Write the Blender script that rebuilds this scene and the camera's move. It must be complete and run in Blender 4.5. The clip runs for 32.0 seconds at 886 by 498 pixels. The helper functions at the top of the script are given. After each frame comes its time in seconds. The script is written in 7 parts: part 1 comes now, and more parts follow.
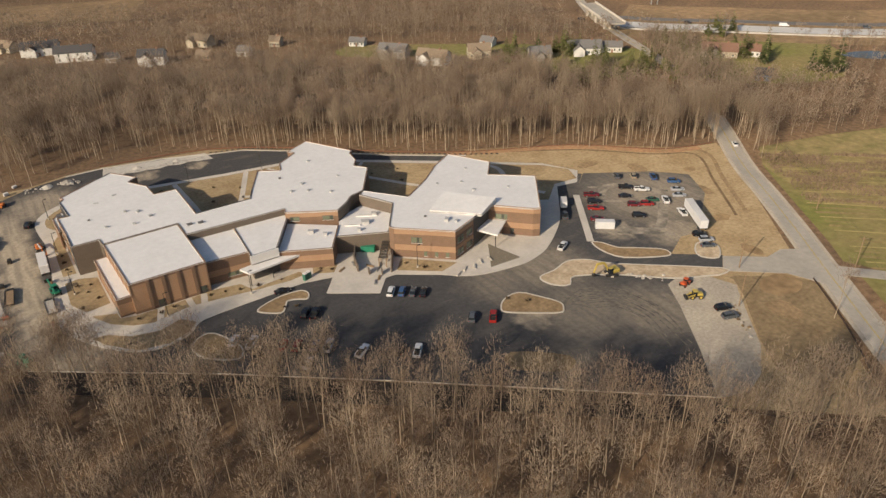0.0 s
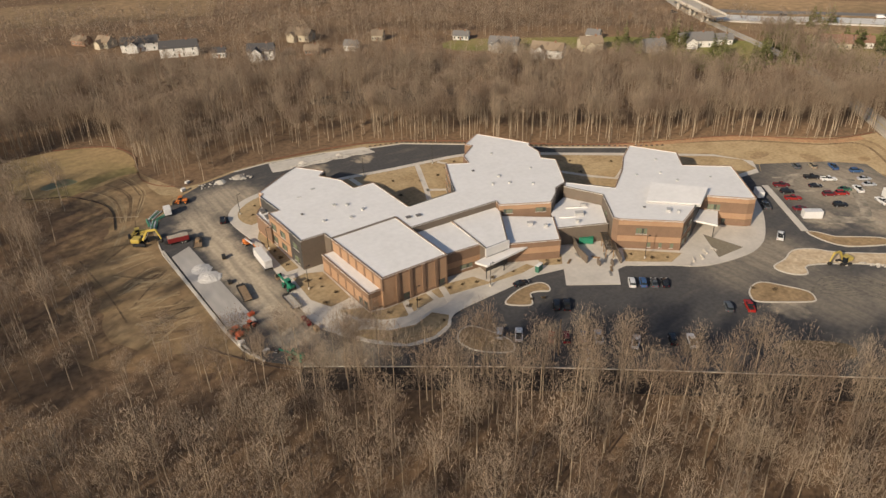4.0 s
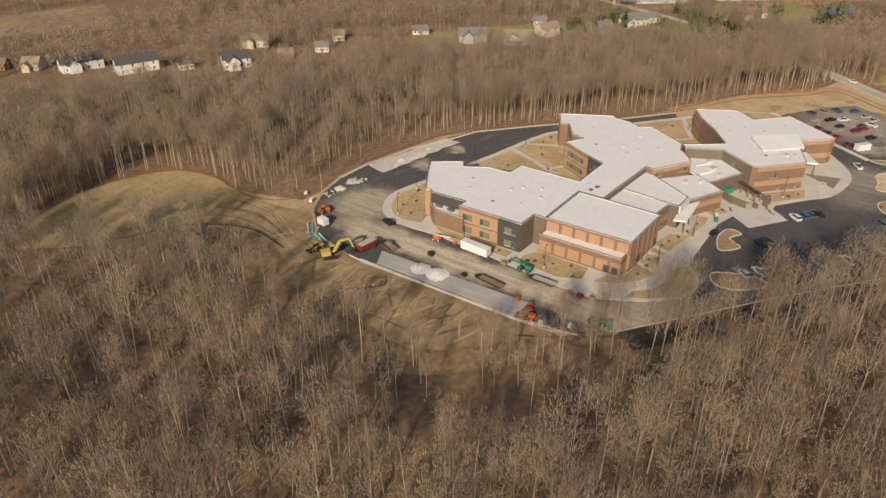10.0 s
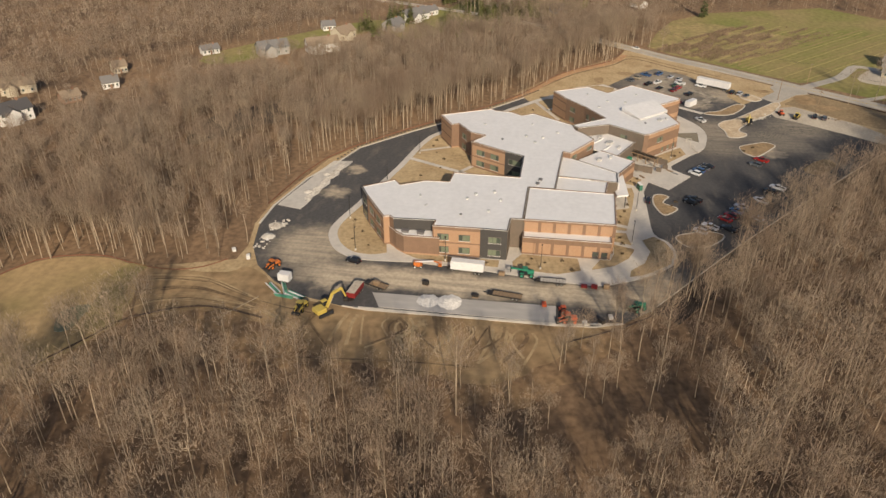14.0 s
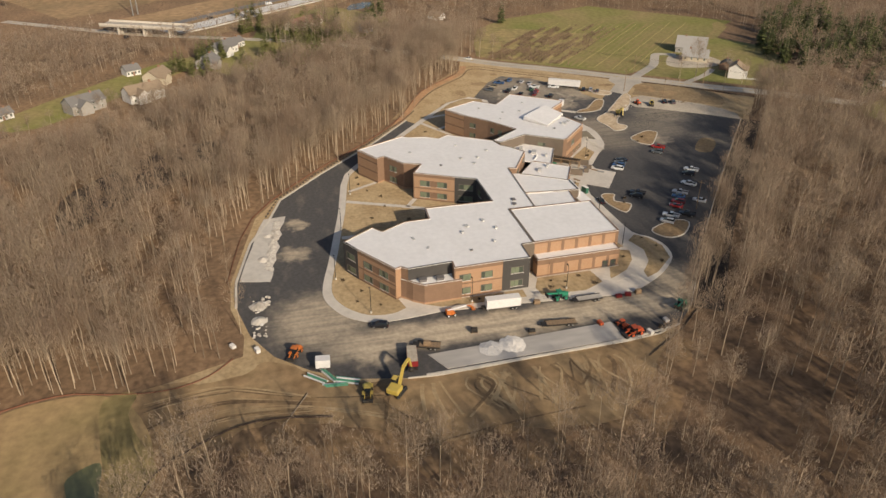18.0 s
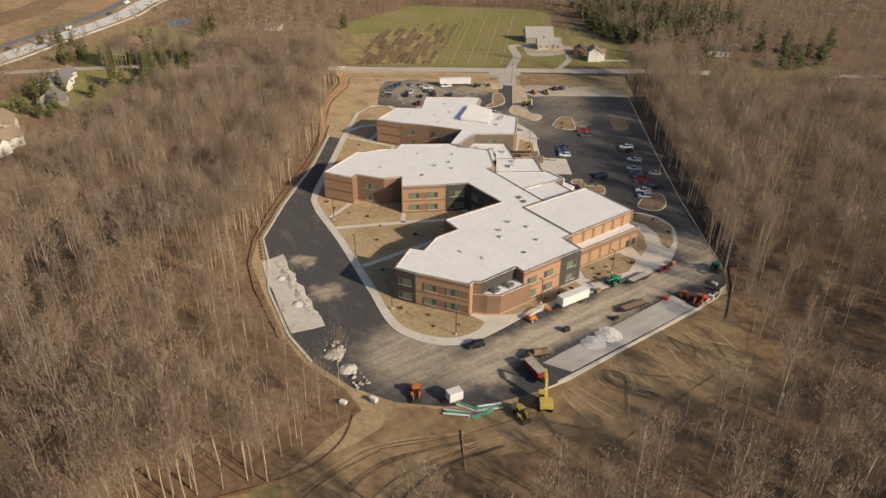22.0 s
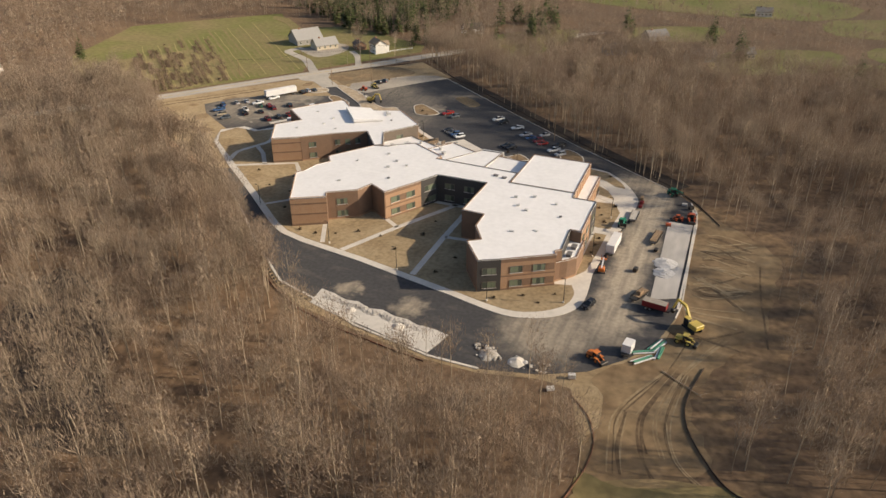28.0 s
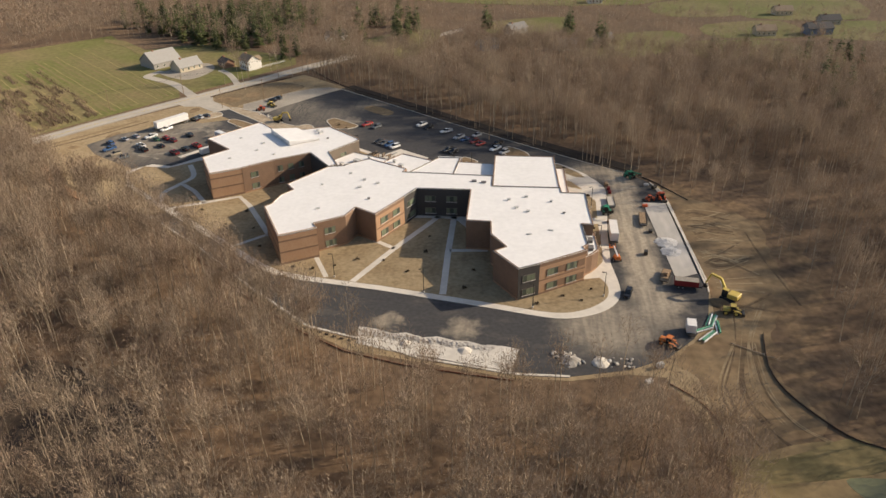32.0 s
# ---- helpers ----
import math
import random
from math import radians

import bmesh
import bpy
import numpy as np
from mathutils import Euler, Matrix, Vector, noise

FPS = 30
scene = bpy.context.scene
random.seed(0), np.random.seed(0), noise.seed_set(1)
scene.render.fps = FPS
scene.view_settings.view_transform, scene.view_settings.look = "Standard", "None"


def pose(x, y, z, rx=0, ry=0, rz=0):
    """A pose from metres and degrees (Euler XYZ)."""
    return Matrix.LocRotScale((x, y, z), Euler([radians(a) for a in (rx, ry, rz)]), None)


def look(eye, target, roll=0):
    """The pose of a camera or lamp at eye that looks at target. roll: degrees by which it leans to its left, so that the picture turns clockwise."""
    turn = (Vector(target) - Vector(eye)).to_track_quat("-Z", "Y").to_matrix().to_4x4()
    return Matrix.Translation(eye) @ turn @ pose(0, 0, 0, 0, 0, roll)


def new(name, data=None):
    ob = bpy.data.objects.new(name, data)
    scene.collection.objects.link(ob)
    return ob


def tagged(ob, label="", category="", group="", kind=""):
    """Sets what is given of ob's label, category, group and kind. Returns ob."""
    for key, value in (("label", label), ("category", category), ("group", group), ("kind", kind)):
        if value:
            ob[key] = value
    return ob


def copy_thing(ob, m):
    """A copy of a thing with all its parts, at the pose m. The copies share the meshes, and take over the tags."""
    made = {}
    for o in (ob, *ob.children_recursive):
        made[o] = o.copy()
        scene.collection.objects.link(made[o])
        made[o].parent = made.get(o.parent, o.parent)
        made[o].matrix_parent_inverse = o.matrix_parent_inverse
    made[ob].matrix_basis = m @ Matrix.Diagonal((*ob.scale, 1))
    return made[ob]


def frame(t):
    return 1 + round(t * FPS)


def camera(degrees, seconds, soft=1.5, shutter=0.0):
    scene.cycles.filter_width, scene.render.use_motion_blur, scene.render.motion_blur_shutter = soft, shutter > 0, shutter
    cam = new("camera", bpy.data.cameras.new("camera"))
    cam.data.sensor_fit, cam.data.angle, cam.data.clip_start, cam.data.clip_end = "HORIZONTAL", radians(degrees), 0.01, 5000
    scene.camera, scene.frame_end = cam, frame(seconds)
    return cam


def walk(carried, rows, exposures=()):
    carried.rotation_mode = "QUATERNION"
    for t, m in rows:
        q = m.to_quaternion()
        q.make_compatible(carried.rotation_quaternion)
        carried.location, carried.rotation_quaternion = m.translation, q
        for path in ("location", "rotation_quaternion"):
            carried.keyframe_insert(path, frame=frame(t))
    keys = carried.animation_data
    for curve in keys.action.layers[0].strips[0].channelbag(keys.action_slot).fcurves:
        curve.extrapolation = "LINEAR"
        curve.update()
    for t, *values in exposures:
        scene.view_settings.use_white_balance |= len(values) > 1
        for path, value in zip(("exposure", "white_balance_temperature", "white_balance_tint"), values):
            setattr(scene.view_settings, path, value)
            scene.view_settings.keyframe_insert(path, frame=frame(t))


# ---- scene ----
cam = camera(62.77, 32.0)
METRES, EYE, TILT, LEAN, TURN = 627.9, 111.15, -0.255, 0.371, -34.5
ROWS = [
    (0.0, 0.00337, 0.00090, 0.00727, 0.960, -30.185, 0.912),
    (0.5, -0.01089, 0.00061, 0.00743, 0.666, -30.341, 0.908),
    (1.0, -0.02736, 0.00132, 0.00700, 0.722, -30.357, 0.943),
    (1.5, -0.04153, 0.00154, 0.00656, 0.657, -30.413, 1.079),
    (2.0, -0.05819, 0.00185, 0.00653, 0.693, -30.448, 1.085),
    (2.5, -0.07006, 0.00247, 0.00619, 0.678, -30.454, 1.051),
    (3.0, -0.08352, 0.00268, 0.00595, 0.544, -30.480, 1.027),
    (3.5, -0.09710, 0.00201, 0.00550, 0.358, -30.442, 0.968),
    (5.5, -0.16310, 0.00064, 0.00489, -3.677, -30.426, 0.444),
    (6.0, -0.18188, 0.00117, 0.00473, -4.733, -30.427, 0.326),
    (6.5, -0.19756, 0.00181, 0.00473, -5.562, -30.440, 0.277),
    (7.0, -0.21624, 0.00236, 0.00452, -7.231, -30.383, 0.118),
    (7.5, -0.23232, 0.00360, 0.00432, -8.750, -30.346, -0.011),
    (8.0, -0.25080, 0.00544, 0.00421, -10.749, -30.409, -0.040),
    (8.5, -0.26678, 0.00749, 0.00401, -12.948, -30.432, -0.159),
    (9.0, -0.28436, 0.01133, 0.00380, -15.157, -30.296, -0.168),
    (9.5, -0.29951, 0.01582, 0.00352, -17.183, -30.323, -0.205),
    (10.0, -0.31666, 0.02080, 0.00305, -19.729, -30.361, -0.182),
    (10.5, -0.33070, 0.02568, 0.00227, -22.675, -30.378, -0.130),
    (11.0, -0.34665, 0.03527, 0.00239, -26.181, -30.226, -0.337),
    (11.5, -0.35839, 0.04555, 0.00261, -29.367, -30.313, -0.384),
    (12.0, -0.37124, 0.05794, 0.00214, -33.003, -30.471, -0.262),
    (12.5, -0.38188, 0.06938, 0.00175, -35.790, -30.334, -0.238),
    (13.0, -0.39293, 0.08223, 0.00146, -38.616, -30.338, -0.254),
    (13.5, -0.40218, 0.09558, 0.00177, -42.083, -30.401, -0.100),
    (14.0, -0.41092, 0.10992, 0.00198, -45.769, -30.395, -0.116),
    (14.5, -0.41857, 0.12457, 0.00139, -49.406, -30.198, -0.132),
    (16.5, -0.43906, 0.18746, 0.00022, -62.713, -29.642, -0.046),
    (17.0, -0.44291, 0.20270, 0.00013, -64.939, -29.466, -0.052),
    (17.5, -0.44925, 0.21795, -0.00051, -67.480, -29.296, -0.107),
    (18.0, -0.45559, 0.23299, -0.00046, -69.720, -29.127, -0.102),
    (18.5, -0.46132, 0.24863, -0.00081, -72.460, -28.997, -0.117),
    (19.0, -0.46646, 0.26448, -0.00105, -74.870, -28.887, -0.132),
    (19.5, -0.46952, 0.28082, -0.00135, -77.344, -28.978, -0.086),
    (20.0, -0.46929, 0.29656, -0.00125, -79.957, -29.039, -0.040),
    (20.5, -0.46615, 0.31200, -0.00135, -82.701, -28.999, -0.024),
    (21.0, -0.46521, 0.32744, -0.00185, -85.464, -28.910, -0.109),
    (21.5, -0.46607, 0.34367, -0.00245, -88.118, -28.791, -0.153),
    (22.0, -0.46614, 0.36011, -0.00245, -90.682, -28.841, -0.127),
    (22.5, -0.46550, 0.37665, -0.00265, -93.145, -28.852, -0.101),
    (23.0, -0.46426, 0.39309, -0.00265, -95.419, -28.883, -0.085),
    (23.5, -0.46211, 0.40968, -0.00286, -97.596, -28.859, -0.031),
    (24.0, -0.45937, 0.42597, -0.00327, -99.584, -28.835, 0.033),
    (24.5, -0.45642, 0.44236, -0.00368, -101.822, -28.812, 0.066),
    (25.0, -0.45217, 0.45805, -0.00379, -104.699, -28.838, 0.180),
    (25.5, -0.44792, 0.47314, -0.00421, -107.647, -28.784, 0.224),
    (26.0, -0.44287, 0.48723, -0.00442, -111.035, -28.771, 0.258),
    (26.5, -0.43767, 0.49928, -0.00456, -114.174, -28.780, 0.361),
    (28.5, -0.40987, 0.54558, -0.00654, -124.749, -28.624, 0.701),
    (29.0, -0.40117, 0.55662, -0.00649, -127.068, -28.653, 0.824),
    (29.5, -0.39296, 0.56548, -0.00621, -129.450, -28.744, 0.972),
    (30.0, -0.38355, 0.57233, -0.00604, -132.122, -28.786, 1.060),
    (30.5, -0.37415, 0.57759, -0.00586, -134.404, -28.817, 1.138),
    (31.0, -0.36364, 0.58334, -0.00558, -136.616, -28.808, 1.135),
    (31.5, -0.35383, 0.58989, -0.00541, -138.168, -28.719, 1.153),
    (32.0, -0.34283, 0.59835, -0.00523, -140.140, -28.821, 1.241),
]
# the camera brightens its picture slowly as it comes round to the shaded side
EXPOSURE = [(0, 0.03), (9, 0.04), (13, 0.05), (19, 0.06), (23, 0.16), (26, 0.3), (29, 0.42), (32, 0.45)]
walk(cam, [(t, pose(0, 0, EYE, TILT, LEAN, TURN) @ pose(METRES * x, METRES * y, METRES * z, 90 + pitch, roll, yaw)) for t, x, y, z, yaw, pitch, roll in ROWS], EXPOSURE)

# light: low, warm afternoon sun from the south-west of the plan, clear sky
SUN_AZ, SUN_EL = math.atan2(6.7, 20.4), radians(25.5)
world = bpy.data.worlds.new("sky")
scene.world = world
world.use_nodes = True
_sky = world.node_tree.nodes.new("ShaderNodeTexSky")
_sky.sky_type, _sky.sun_disc = "NISHITA", False
_sky.sun_elevation, _sky.sun_rotation = SUN_EL, math.pi * 1.5 - SUN_AZ
_sky.dust_density = 2.0
world.node_tree.links.new(_sky.outputs[0], world.node_tree.nodes["Background"].inputs[0])
world.node_tree.nodes["Background"].inputs[1].default_value = 0.09
sun = new("sun", bpy.data.lights.new("sun", "SUN"))
sun.data.energy, sun.data.angle, sun.data.color = 4.2, radians(0.6), (1.0, 0.84, 0.64)
sun.matrix_world = look((0, 0, 0), (math.cos(SUN_AZ) * math.cos(SUN_EL), math.sin(SUN_AZ) * math.cos(SUN_EL), -math.sin(SUN_EL)))

# ---------------------------------------------------------------- materials
MATS = {}


def material(name, colour, rough=0.8, metal=0.0, vary=0.15, scale=1.0, second=None, second_scale=0.05, second_amount=0.5,
             bump=0.0, island=0.0, glass=False, stretch=None):
    """Procedural surface: a base colour with fine grain, and a second tint in large soft patches."""
    if name in MATS:
        return MATS[name]
    m = bpy.data.materials.new(name)
    m.use_nodes = True
    nt = m.node_tree
    n, ln = nt.nodes, nt.links
    bsdf = n["Principled BSDF"]
    bsdf.inputs["Roughness"].default_value = rough
    bsdf.inputs["Diffuse Roughness"].default_value = 0.45 if rough > 0.99 else 0.0
    bsdf.inputs["Metallic"].default_value = metal
    bsdf.inputs["Specular IOR Level"].default_value = 0.5 if rough < 0.5 else 0.25
    geo = n.new("ShaderNodeNewGeometry")
    src = geo.outputs["Position"]
    if stretch:
        mp = n.new("ShaderNodeMapping")
        mp.inputs["Scale"].default_value = stretch[:3]
        mp.inputs["Rotation"].default_value[2] = stretch[3]
        ln.new(src, mp.inputs["Vector"])
        src = mp.outputs["Vector"]
    grain = n.new("ShaderNodeTexNoise")
    grain.inputs["Scale"].default_value = scale
    grain.inputs["Detail"].default_value = 4
    ln.new(src, grain.inputs["Vector"])
    big = n.new("ShaderNodeTexNoise")
    big.inputs["Scale"].default_value = second_scale
    big.inputs["Detail"].default_value = 5
    ln.new(src, big.inputs["Vector"])
    ramp = n.new("ShaderNodeMapRange")
    ramp.inputs[1].default_value, ramp.inputs[2].default_value = 0.38, 0.66
    ramp.inputs[3].default_value, ramp.inputs[4].default_value = 0.0, second_amount
    ln.new(big.outputs["Fac"], ramp.inputs[0])
    mix = n.new("ShaderNodeMixRGB")
    mix.inputs[1].default_value = (*colour, 1)
    mix.inputs[2].default_value = (*(second or [c * 0.75 for c in colour]), 1)
    ln.new(ramp.outputs[0], mix.inputs[0])
    val = n.new("ShaderNodeMapRange")
    val.inputs[1].default_value, val.inputs[2].default_value = 0.25, 0.75
    val.inputs[3].default_value, val.inputs[4].default_value = 1 - vary, 1 + vary
    ln.new(grain.outputs["Fac"], val.inputs[0])
    hsv = n.new("ShaderNodeHueSaturation")
    ln.new(mix.outputs[0], hsv.inputs["Color"])
    if island:
        add = n.new("ShaderNodeMapRange")
        add.inputs[3].default_value, add.inputs[4].default_value = 1 - island, 1 + island
        ln.new(geo.outputs["Random Per Island"], add.inputs[0])
        mul = n.new("ShaderNodeMath")
        mul.operation = "MULTIPLY"
        ln.new(add.outputs[0], mul.inputs[0])
        ln.new(val.outputs[0], mul.inputs[1])
        ln.new(mul.outputs[0], hsv.inputs["Value"])
    else:
        ln.new(val.outputs[0], hsv.inputs["Value"])
    ln.new(hsv.outputs[0], bsdf.inputs["Base Color"])
    if bump:
        bp = n.new("ShaderNodeBump")
        bp.inputs["Strength"].default_value = 0.6
        bp.inputs["Distance"].default_value = bump
        ln.new(grain.outputs["Fac"], bp.inputs["Height"])
        ln.new(bp.outputs[0], bsdf.inputs["Normal"])
    MATS[name] = m
    return m


def paint(name, colour, rough=0.35, metal=0.0):
    return material(name, colour, rough, metal, vary=0.06, scale=2.0, second=[c * 0.8 + 0.02 for c in colour], second_scale=0.8, second_amount=0.35)


LITTER = material("leaf_litter", (0.15, 0.1, 0.062), 1, vary=0.4, scale=0.5, second=(0.215, 0.138, 0.08), second_scale=0.035, second_amount=0.8, bump=0.2)
STRAW = material("dormant_grass", (0.375, 0.285, 0.168), 1, vary=0.25, scale=0.8, second=(0.27, 0.192, 0.105), second_scale=0.11, second_amount=0.75, bump=0.05)
SOIL = material("graded_soil", (0.215, 0.145, 0.08), 1, vary=0.3, scale=0.35, second=(0.33, 0.235, 0.13), second_scale=0.09, second_amount=0.85, bump=0.12)
BASIN = material("basin_grass", (0.325, 0.232, 0.122), 1, vary=0.25, scale=0.4, second=(0.21, 0.165, 0.077), second_scale=0.05, second_amount=0.8, bump=0.05)
GREEN = material("mown_grass", (0.165, 0.165, 0.05), 1, vary=0.25, scale=0.35, second=(0.25, 0.185, 0.095), second_scale=0.025, second_amount=0.7)
HAY = material("rough_meadow", (0.27, 0.185, 0.105), 1, vary=0.3, scale=0.2, second=(0.16, 0.115, 0.065), second_scale=0.02, second_amount=0.8)
ROAD = material("worn_road", (0.51, 0.455, 0.375), 0.9, vary=0.1, scale=0.6, second=(0.37, 0.335, 0.285), second_scale=0.08, second_amount=0.6)
GRAVEL = material("crushed_stone", (0.42, 0.37, 0.30), 1, vary=0.2, scale=1.2, second=(0.28, 0.25, 0.21), second_scale=0.09, second_amount=0.7, bump=0.05)
CONCRETE = material("new_concrete", (0.65, 0.595, 0.515), 0.85, vary=0.07, scale=0.8, second=(0.53, 0.48, 0.41), second_scale=0.15, second_amount=0.6)
KERB = material("kerb_concrete", (0.62, 0.57, 0.49), 0.9, vary=0.08, scale=0.7)
MEMBRANE = material("white_roof_membrane", (0.82, 0.795, 0.765), 0.6, vary=0.05, scale=0.6, second=(0.72, 0.695, 0.66), second_scale=0.16, second_amount=0.35)
COPING = material("coping_metal", (0.76, 0.735, 0.70), 0.5, vary=0.05, scale=1)
ORANGE = material("tan_orange_brick", (0.40, 0.255, 0.158), 0.9, vary=0.10, scale=3.0, second=(0.37, 0.22, 0.13), second_scale=0.5, second_amount=0.5)
BROWN = material("brown_brick", (0.235, 0.15, 0.10), 0.9, vary=0.10, scale=3.0, second=(0.19, 0.125, 0.085), second_scale=0.5, second_amount=0.5)
UMBER = material("taupe_panel", (0.17, 0.135, 0.105), 0.7, vary=0.06, scale=1.0, second=(0.14, 0.115, 0.09), second_scale=0.3, second_amount=0.5)
SLATE = material("charcoal_panel", (0.075, 0.07, 0.066), 0.6, vary=0.06, scale=1.0)
DIRT = material("planting_dirt", (0.285, 0.203, 0.115), 1, vary=0.3, scale=0.9, second=(0.2, 0.138, 0.08), second_scale=0.2, second_amount=0.8, bump=0.08)
GRIT = material("tan_grit", (0.47, 0.38, 0.27), 1, vary=0.25, scale=0.9, second=(0.34, 0.26, 0.17), second_scale=0.25, second_amount=0.8, bump=0.06)
# pale green base colour carries the sky's reflection in the school panes
CLEAR = material("pale_sky_painted_glass", (0.19, 0.22, 0.15), 0.12, vary=0.1, scale=0.5)
GLASS = material("tinted_glass", (0.085, 0.10, 0.08), 0.1, vary=0.05, scale=0.5)
FRAME = material("window_aluminium", (0.17, 0.15, 0.125), 0.5)
BARK = material("pale_bark", (0.38, 0.305, 0.22), 0.95, vary=0.2, scale=1.5, island=0.42)
TWIG = material("brown_twigs", (0.345, 0.27, 0.195), 0.95, vary=0.12, scale=0.3, second=(0.252, 0.181, 0.13), second_scale=0.085, second_amount=0.95, island=0.22)


def see_through(m, amount):
    """Fine twigs pass as much light between them as they turn back."""
    n, ln = m.node_tree.nodes, m.node_tree.links
    bsdf = n["Principled BSDF"]
    thin, mix = n.new("ShaderNodeBsdfTranslucent"), n.new("ShaderNodeMixShader")
    ln.new(bsdf.inputs["Base Color"].links[0].from_socket, thin.inputs["Color"])
    mix.inputs[0].default_value = amount
    ln.new(bsdf.outputs[0], mix.inputs[1])
    ln.new(thin.outputs[0], mix.inputs[2])
    ln.new(mix.outputs[0], n["Material Output"].inputs["Surface"])


see_through(TWIG, 0.2)
PINE = material("pine_needles", (0.24, 0.245, 0.09), 0.9, vary=0.3, scale=0.6, second=(0.16, 0.17, 0.065), second_scale=0.1, second_amount=0.8, island=0.4)
NEEDLE = material("conifer_needles", (0.095, 0.108, 0.038), 0.9, vary=0.3, scale=0.6, island=0.4)
STEEL = paint("galvanised_steel", (0.38, 0.37, 0.35), 0.45, 0.6)
DARKSTEEL = paint("dark_bronze_steel", (0.05, 0.045, 0.04), 0.5, 0.3)
see_through(PINE, 0.4)
TYRE = material("tyre_rubber", (0.03, 0.03, 0.032), 0.9)
WOOD = material("weathered_timber", (0.30, 0.21, 0.13), 0.9, vary=0.2, scale=2.0)
ALGAE = material("algae_water", (0.15, 0.155, 0.075), 0.35, vary=0.15, scale=0.5)
WATER = material("pond_water", (0.10, 0.085, 0.05), 0.12)

def asphalt_material():
    """Dark new asphalt; pale dust lies where the construction traffic runs along the west drive and round its bend."""
    m = bpy.data.materials.new("dusty_asphalt")
    m.use_nodes = True
    nt = m.node_tree
    n, ln = nt.nodes, nt.links
    bsdf = n["Principled BSDF"]
    bsdf.inputs["Roughness"].default_value = 0.92
    bsdf.inputs["Diffuse Roughness"].default_value = 0.4
    bsdf.inputs["Specular IOR Level"].default_value = 0.2
    geo = n.new("ShaderNodeNewGeometry")
    xyz = n.new("ShaderNodeSeparateXYZ")
    ln.new(geo.outputs["Position"], xyz.inputs[0])

    def noise_at(scale, detail=5, squash=None):
        t = n.new("ShaderNodeTexNoise")
        t.inputs["Scale"].default_value, t.inputs["Detail"].default_value = scale, detail
        src = geo.outputs["Position"]
        if squash:
            mp = n.new("ShaderNodeMapping")
            mp.inputs["Scale"].default_value = squash
            ln.new(src, mp.inputs["Vector"])
            src = mp.outputs["Vector"]
        ln.new(src, t.inputs["Vector"])
        return t.outputs["Fac"]

    def calc(op, a, b=None):
        t = n.new("ShaderNodeMath")
        t.operation = op
        for k, v in enumerate((a, b)):
            if v is None:
                continue
            if isinstance(v, (int, float)):
                t.inputs[k].default_value = v
            else:
                ln.new(v, t.inputs[k])
        return t.outputs[0]

    def soft(v, lo, hi, a, b):
        t = n.new("ShaderNodeMapRange")
        t.interpolation_type = "SMOOTHSTEP"
        for k, q in enumerate((lo, hi, a, b)):
            t.inputs[k + 1].default_value = q
        ln.new(v, t.inputs[0])
        return t.outputs[0]

    def disc(cx, cy, r0, r1):
        dx, dy = calc("SUBTRACT", xyz.outputs[0], cx), calc("SUBTRACT", xyz.outputs[1], cy)
        return soft(calc("ADD", calc("SQRT", calc("ADD", calc("MULTIPLY", dx, dx), calc("MULTIPLY", dy, dy))), ragged), r0, r1, 1.0, 0.0)

    ragged = calc("MULTIPLY", calc("SUBTRACT", noise_at(0.3, 6), 0.5), 10.0)
    wob = calc("MULTIPLY", calc("SUBTRACT", noise_at(0.12), 0.5), 9.0)
    lane = soft(calc("ABSOLUTE", calc("ADD", calc("ADD", xyz.outputs[0], 4.2), wob)), 2.5, 7.5, 1.0, 0.0)
    lane = calc("MULTIPLY", lane, soft(xyz.outputs[1], 158, 176, 0.0, 1.0))
    lane = calc("MULTIPLY", lane, soft(xyz.outputs[1], 262, 284, 1.0, 0.0))
    dust = calc("MAXIMUM", lane, calc("MULTIPLY", disc(9, 275, 5, 18), 0.75))
    for cx, cy, r, k in ((66, 277, 4, 0.8), (46, 279, 5, 0.7), (-8, 264, 6, 0.85), (128, 139, 15, 0.42), (112, 140, 12, 0.3), (122, 116, 16, 0.26), (109, 121, 6, 0.7), (104, 98, 10, 0.25), (4, 172, 12, 0.7), (190, 153, 26, 0.5), (162, 142, 7, 0.7), (176, 130, 11, 0.65), (138, 104, 14, 0.35)):
        dust = calc("MAXIMUM", dust, calc("MULTIPLY", disc(cx, cy, r * 0.3, r * 1.3), k))
    grit = soft(noise_at(0.4, 6, (1.4, 0.14, 1.0)), 0.3, 0.62, 0.6, 1.0)
    dust = calc("MULTIPLY", dust, grit)
    streak = soft(noise_at(0.25, 6, (0.35, 1.1, 1.0)), 0.5, 0.8, 0.0, 0.13)
    dust = calc("MAXIMUM", dust, streak)
    mix = n.new("ShaderNodeMixRGB")
    mix.inputs[1].default_value, mix.inputs[2].default_value = (0.07, 0.068, 0.069, 1), (0.46, 0.385, 0.285, 1)
    ln.new(dust, mix.inputs[0])
    hsv = n.new("ShaderNodeHueSaturation")
    ln.new(mix.outputs[0], hsv.inputs["Color"])
    ln.new(soft(noise_at(0.9, 6), 0.3, 0.7, 0.88, 1.12), hsv.inputs["Value"])
    ln.new(hsv.outputs[0], bsdf.inputs["Base Color"])
    return m


ASPHALT = asphalt_material()
PADTOP = material("washed_concrete", (0.50, 0.465, 0.42), 0.85, vary=0.1, scale=0.5, second=(0.36, 0.335, 0.30), second_scale=0.14, second_amount=0.9, stretch=(1, 0.25, 1, 0.0))
MULCH = material("dark_mulch", (0.19, 0.165, 0.125), 1, vary=0.2, scale=1.5)

# ---------------------------------------------------------------- builders


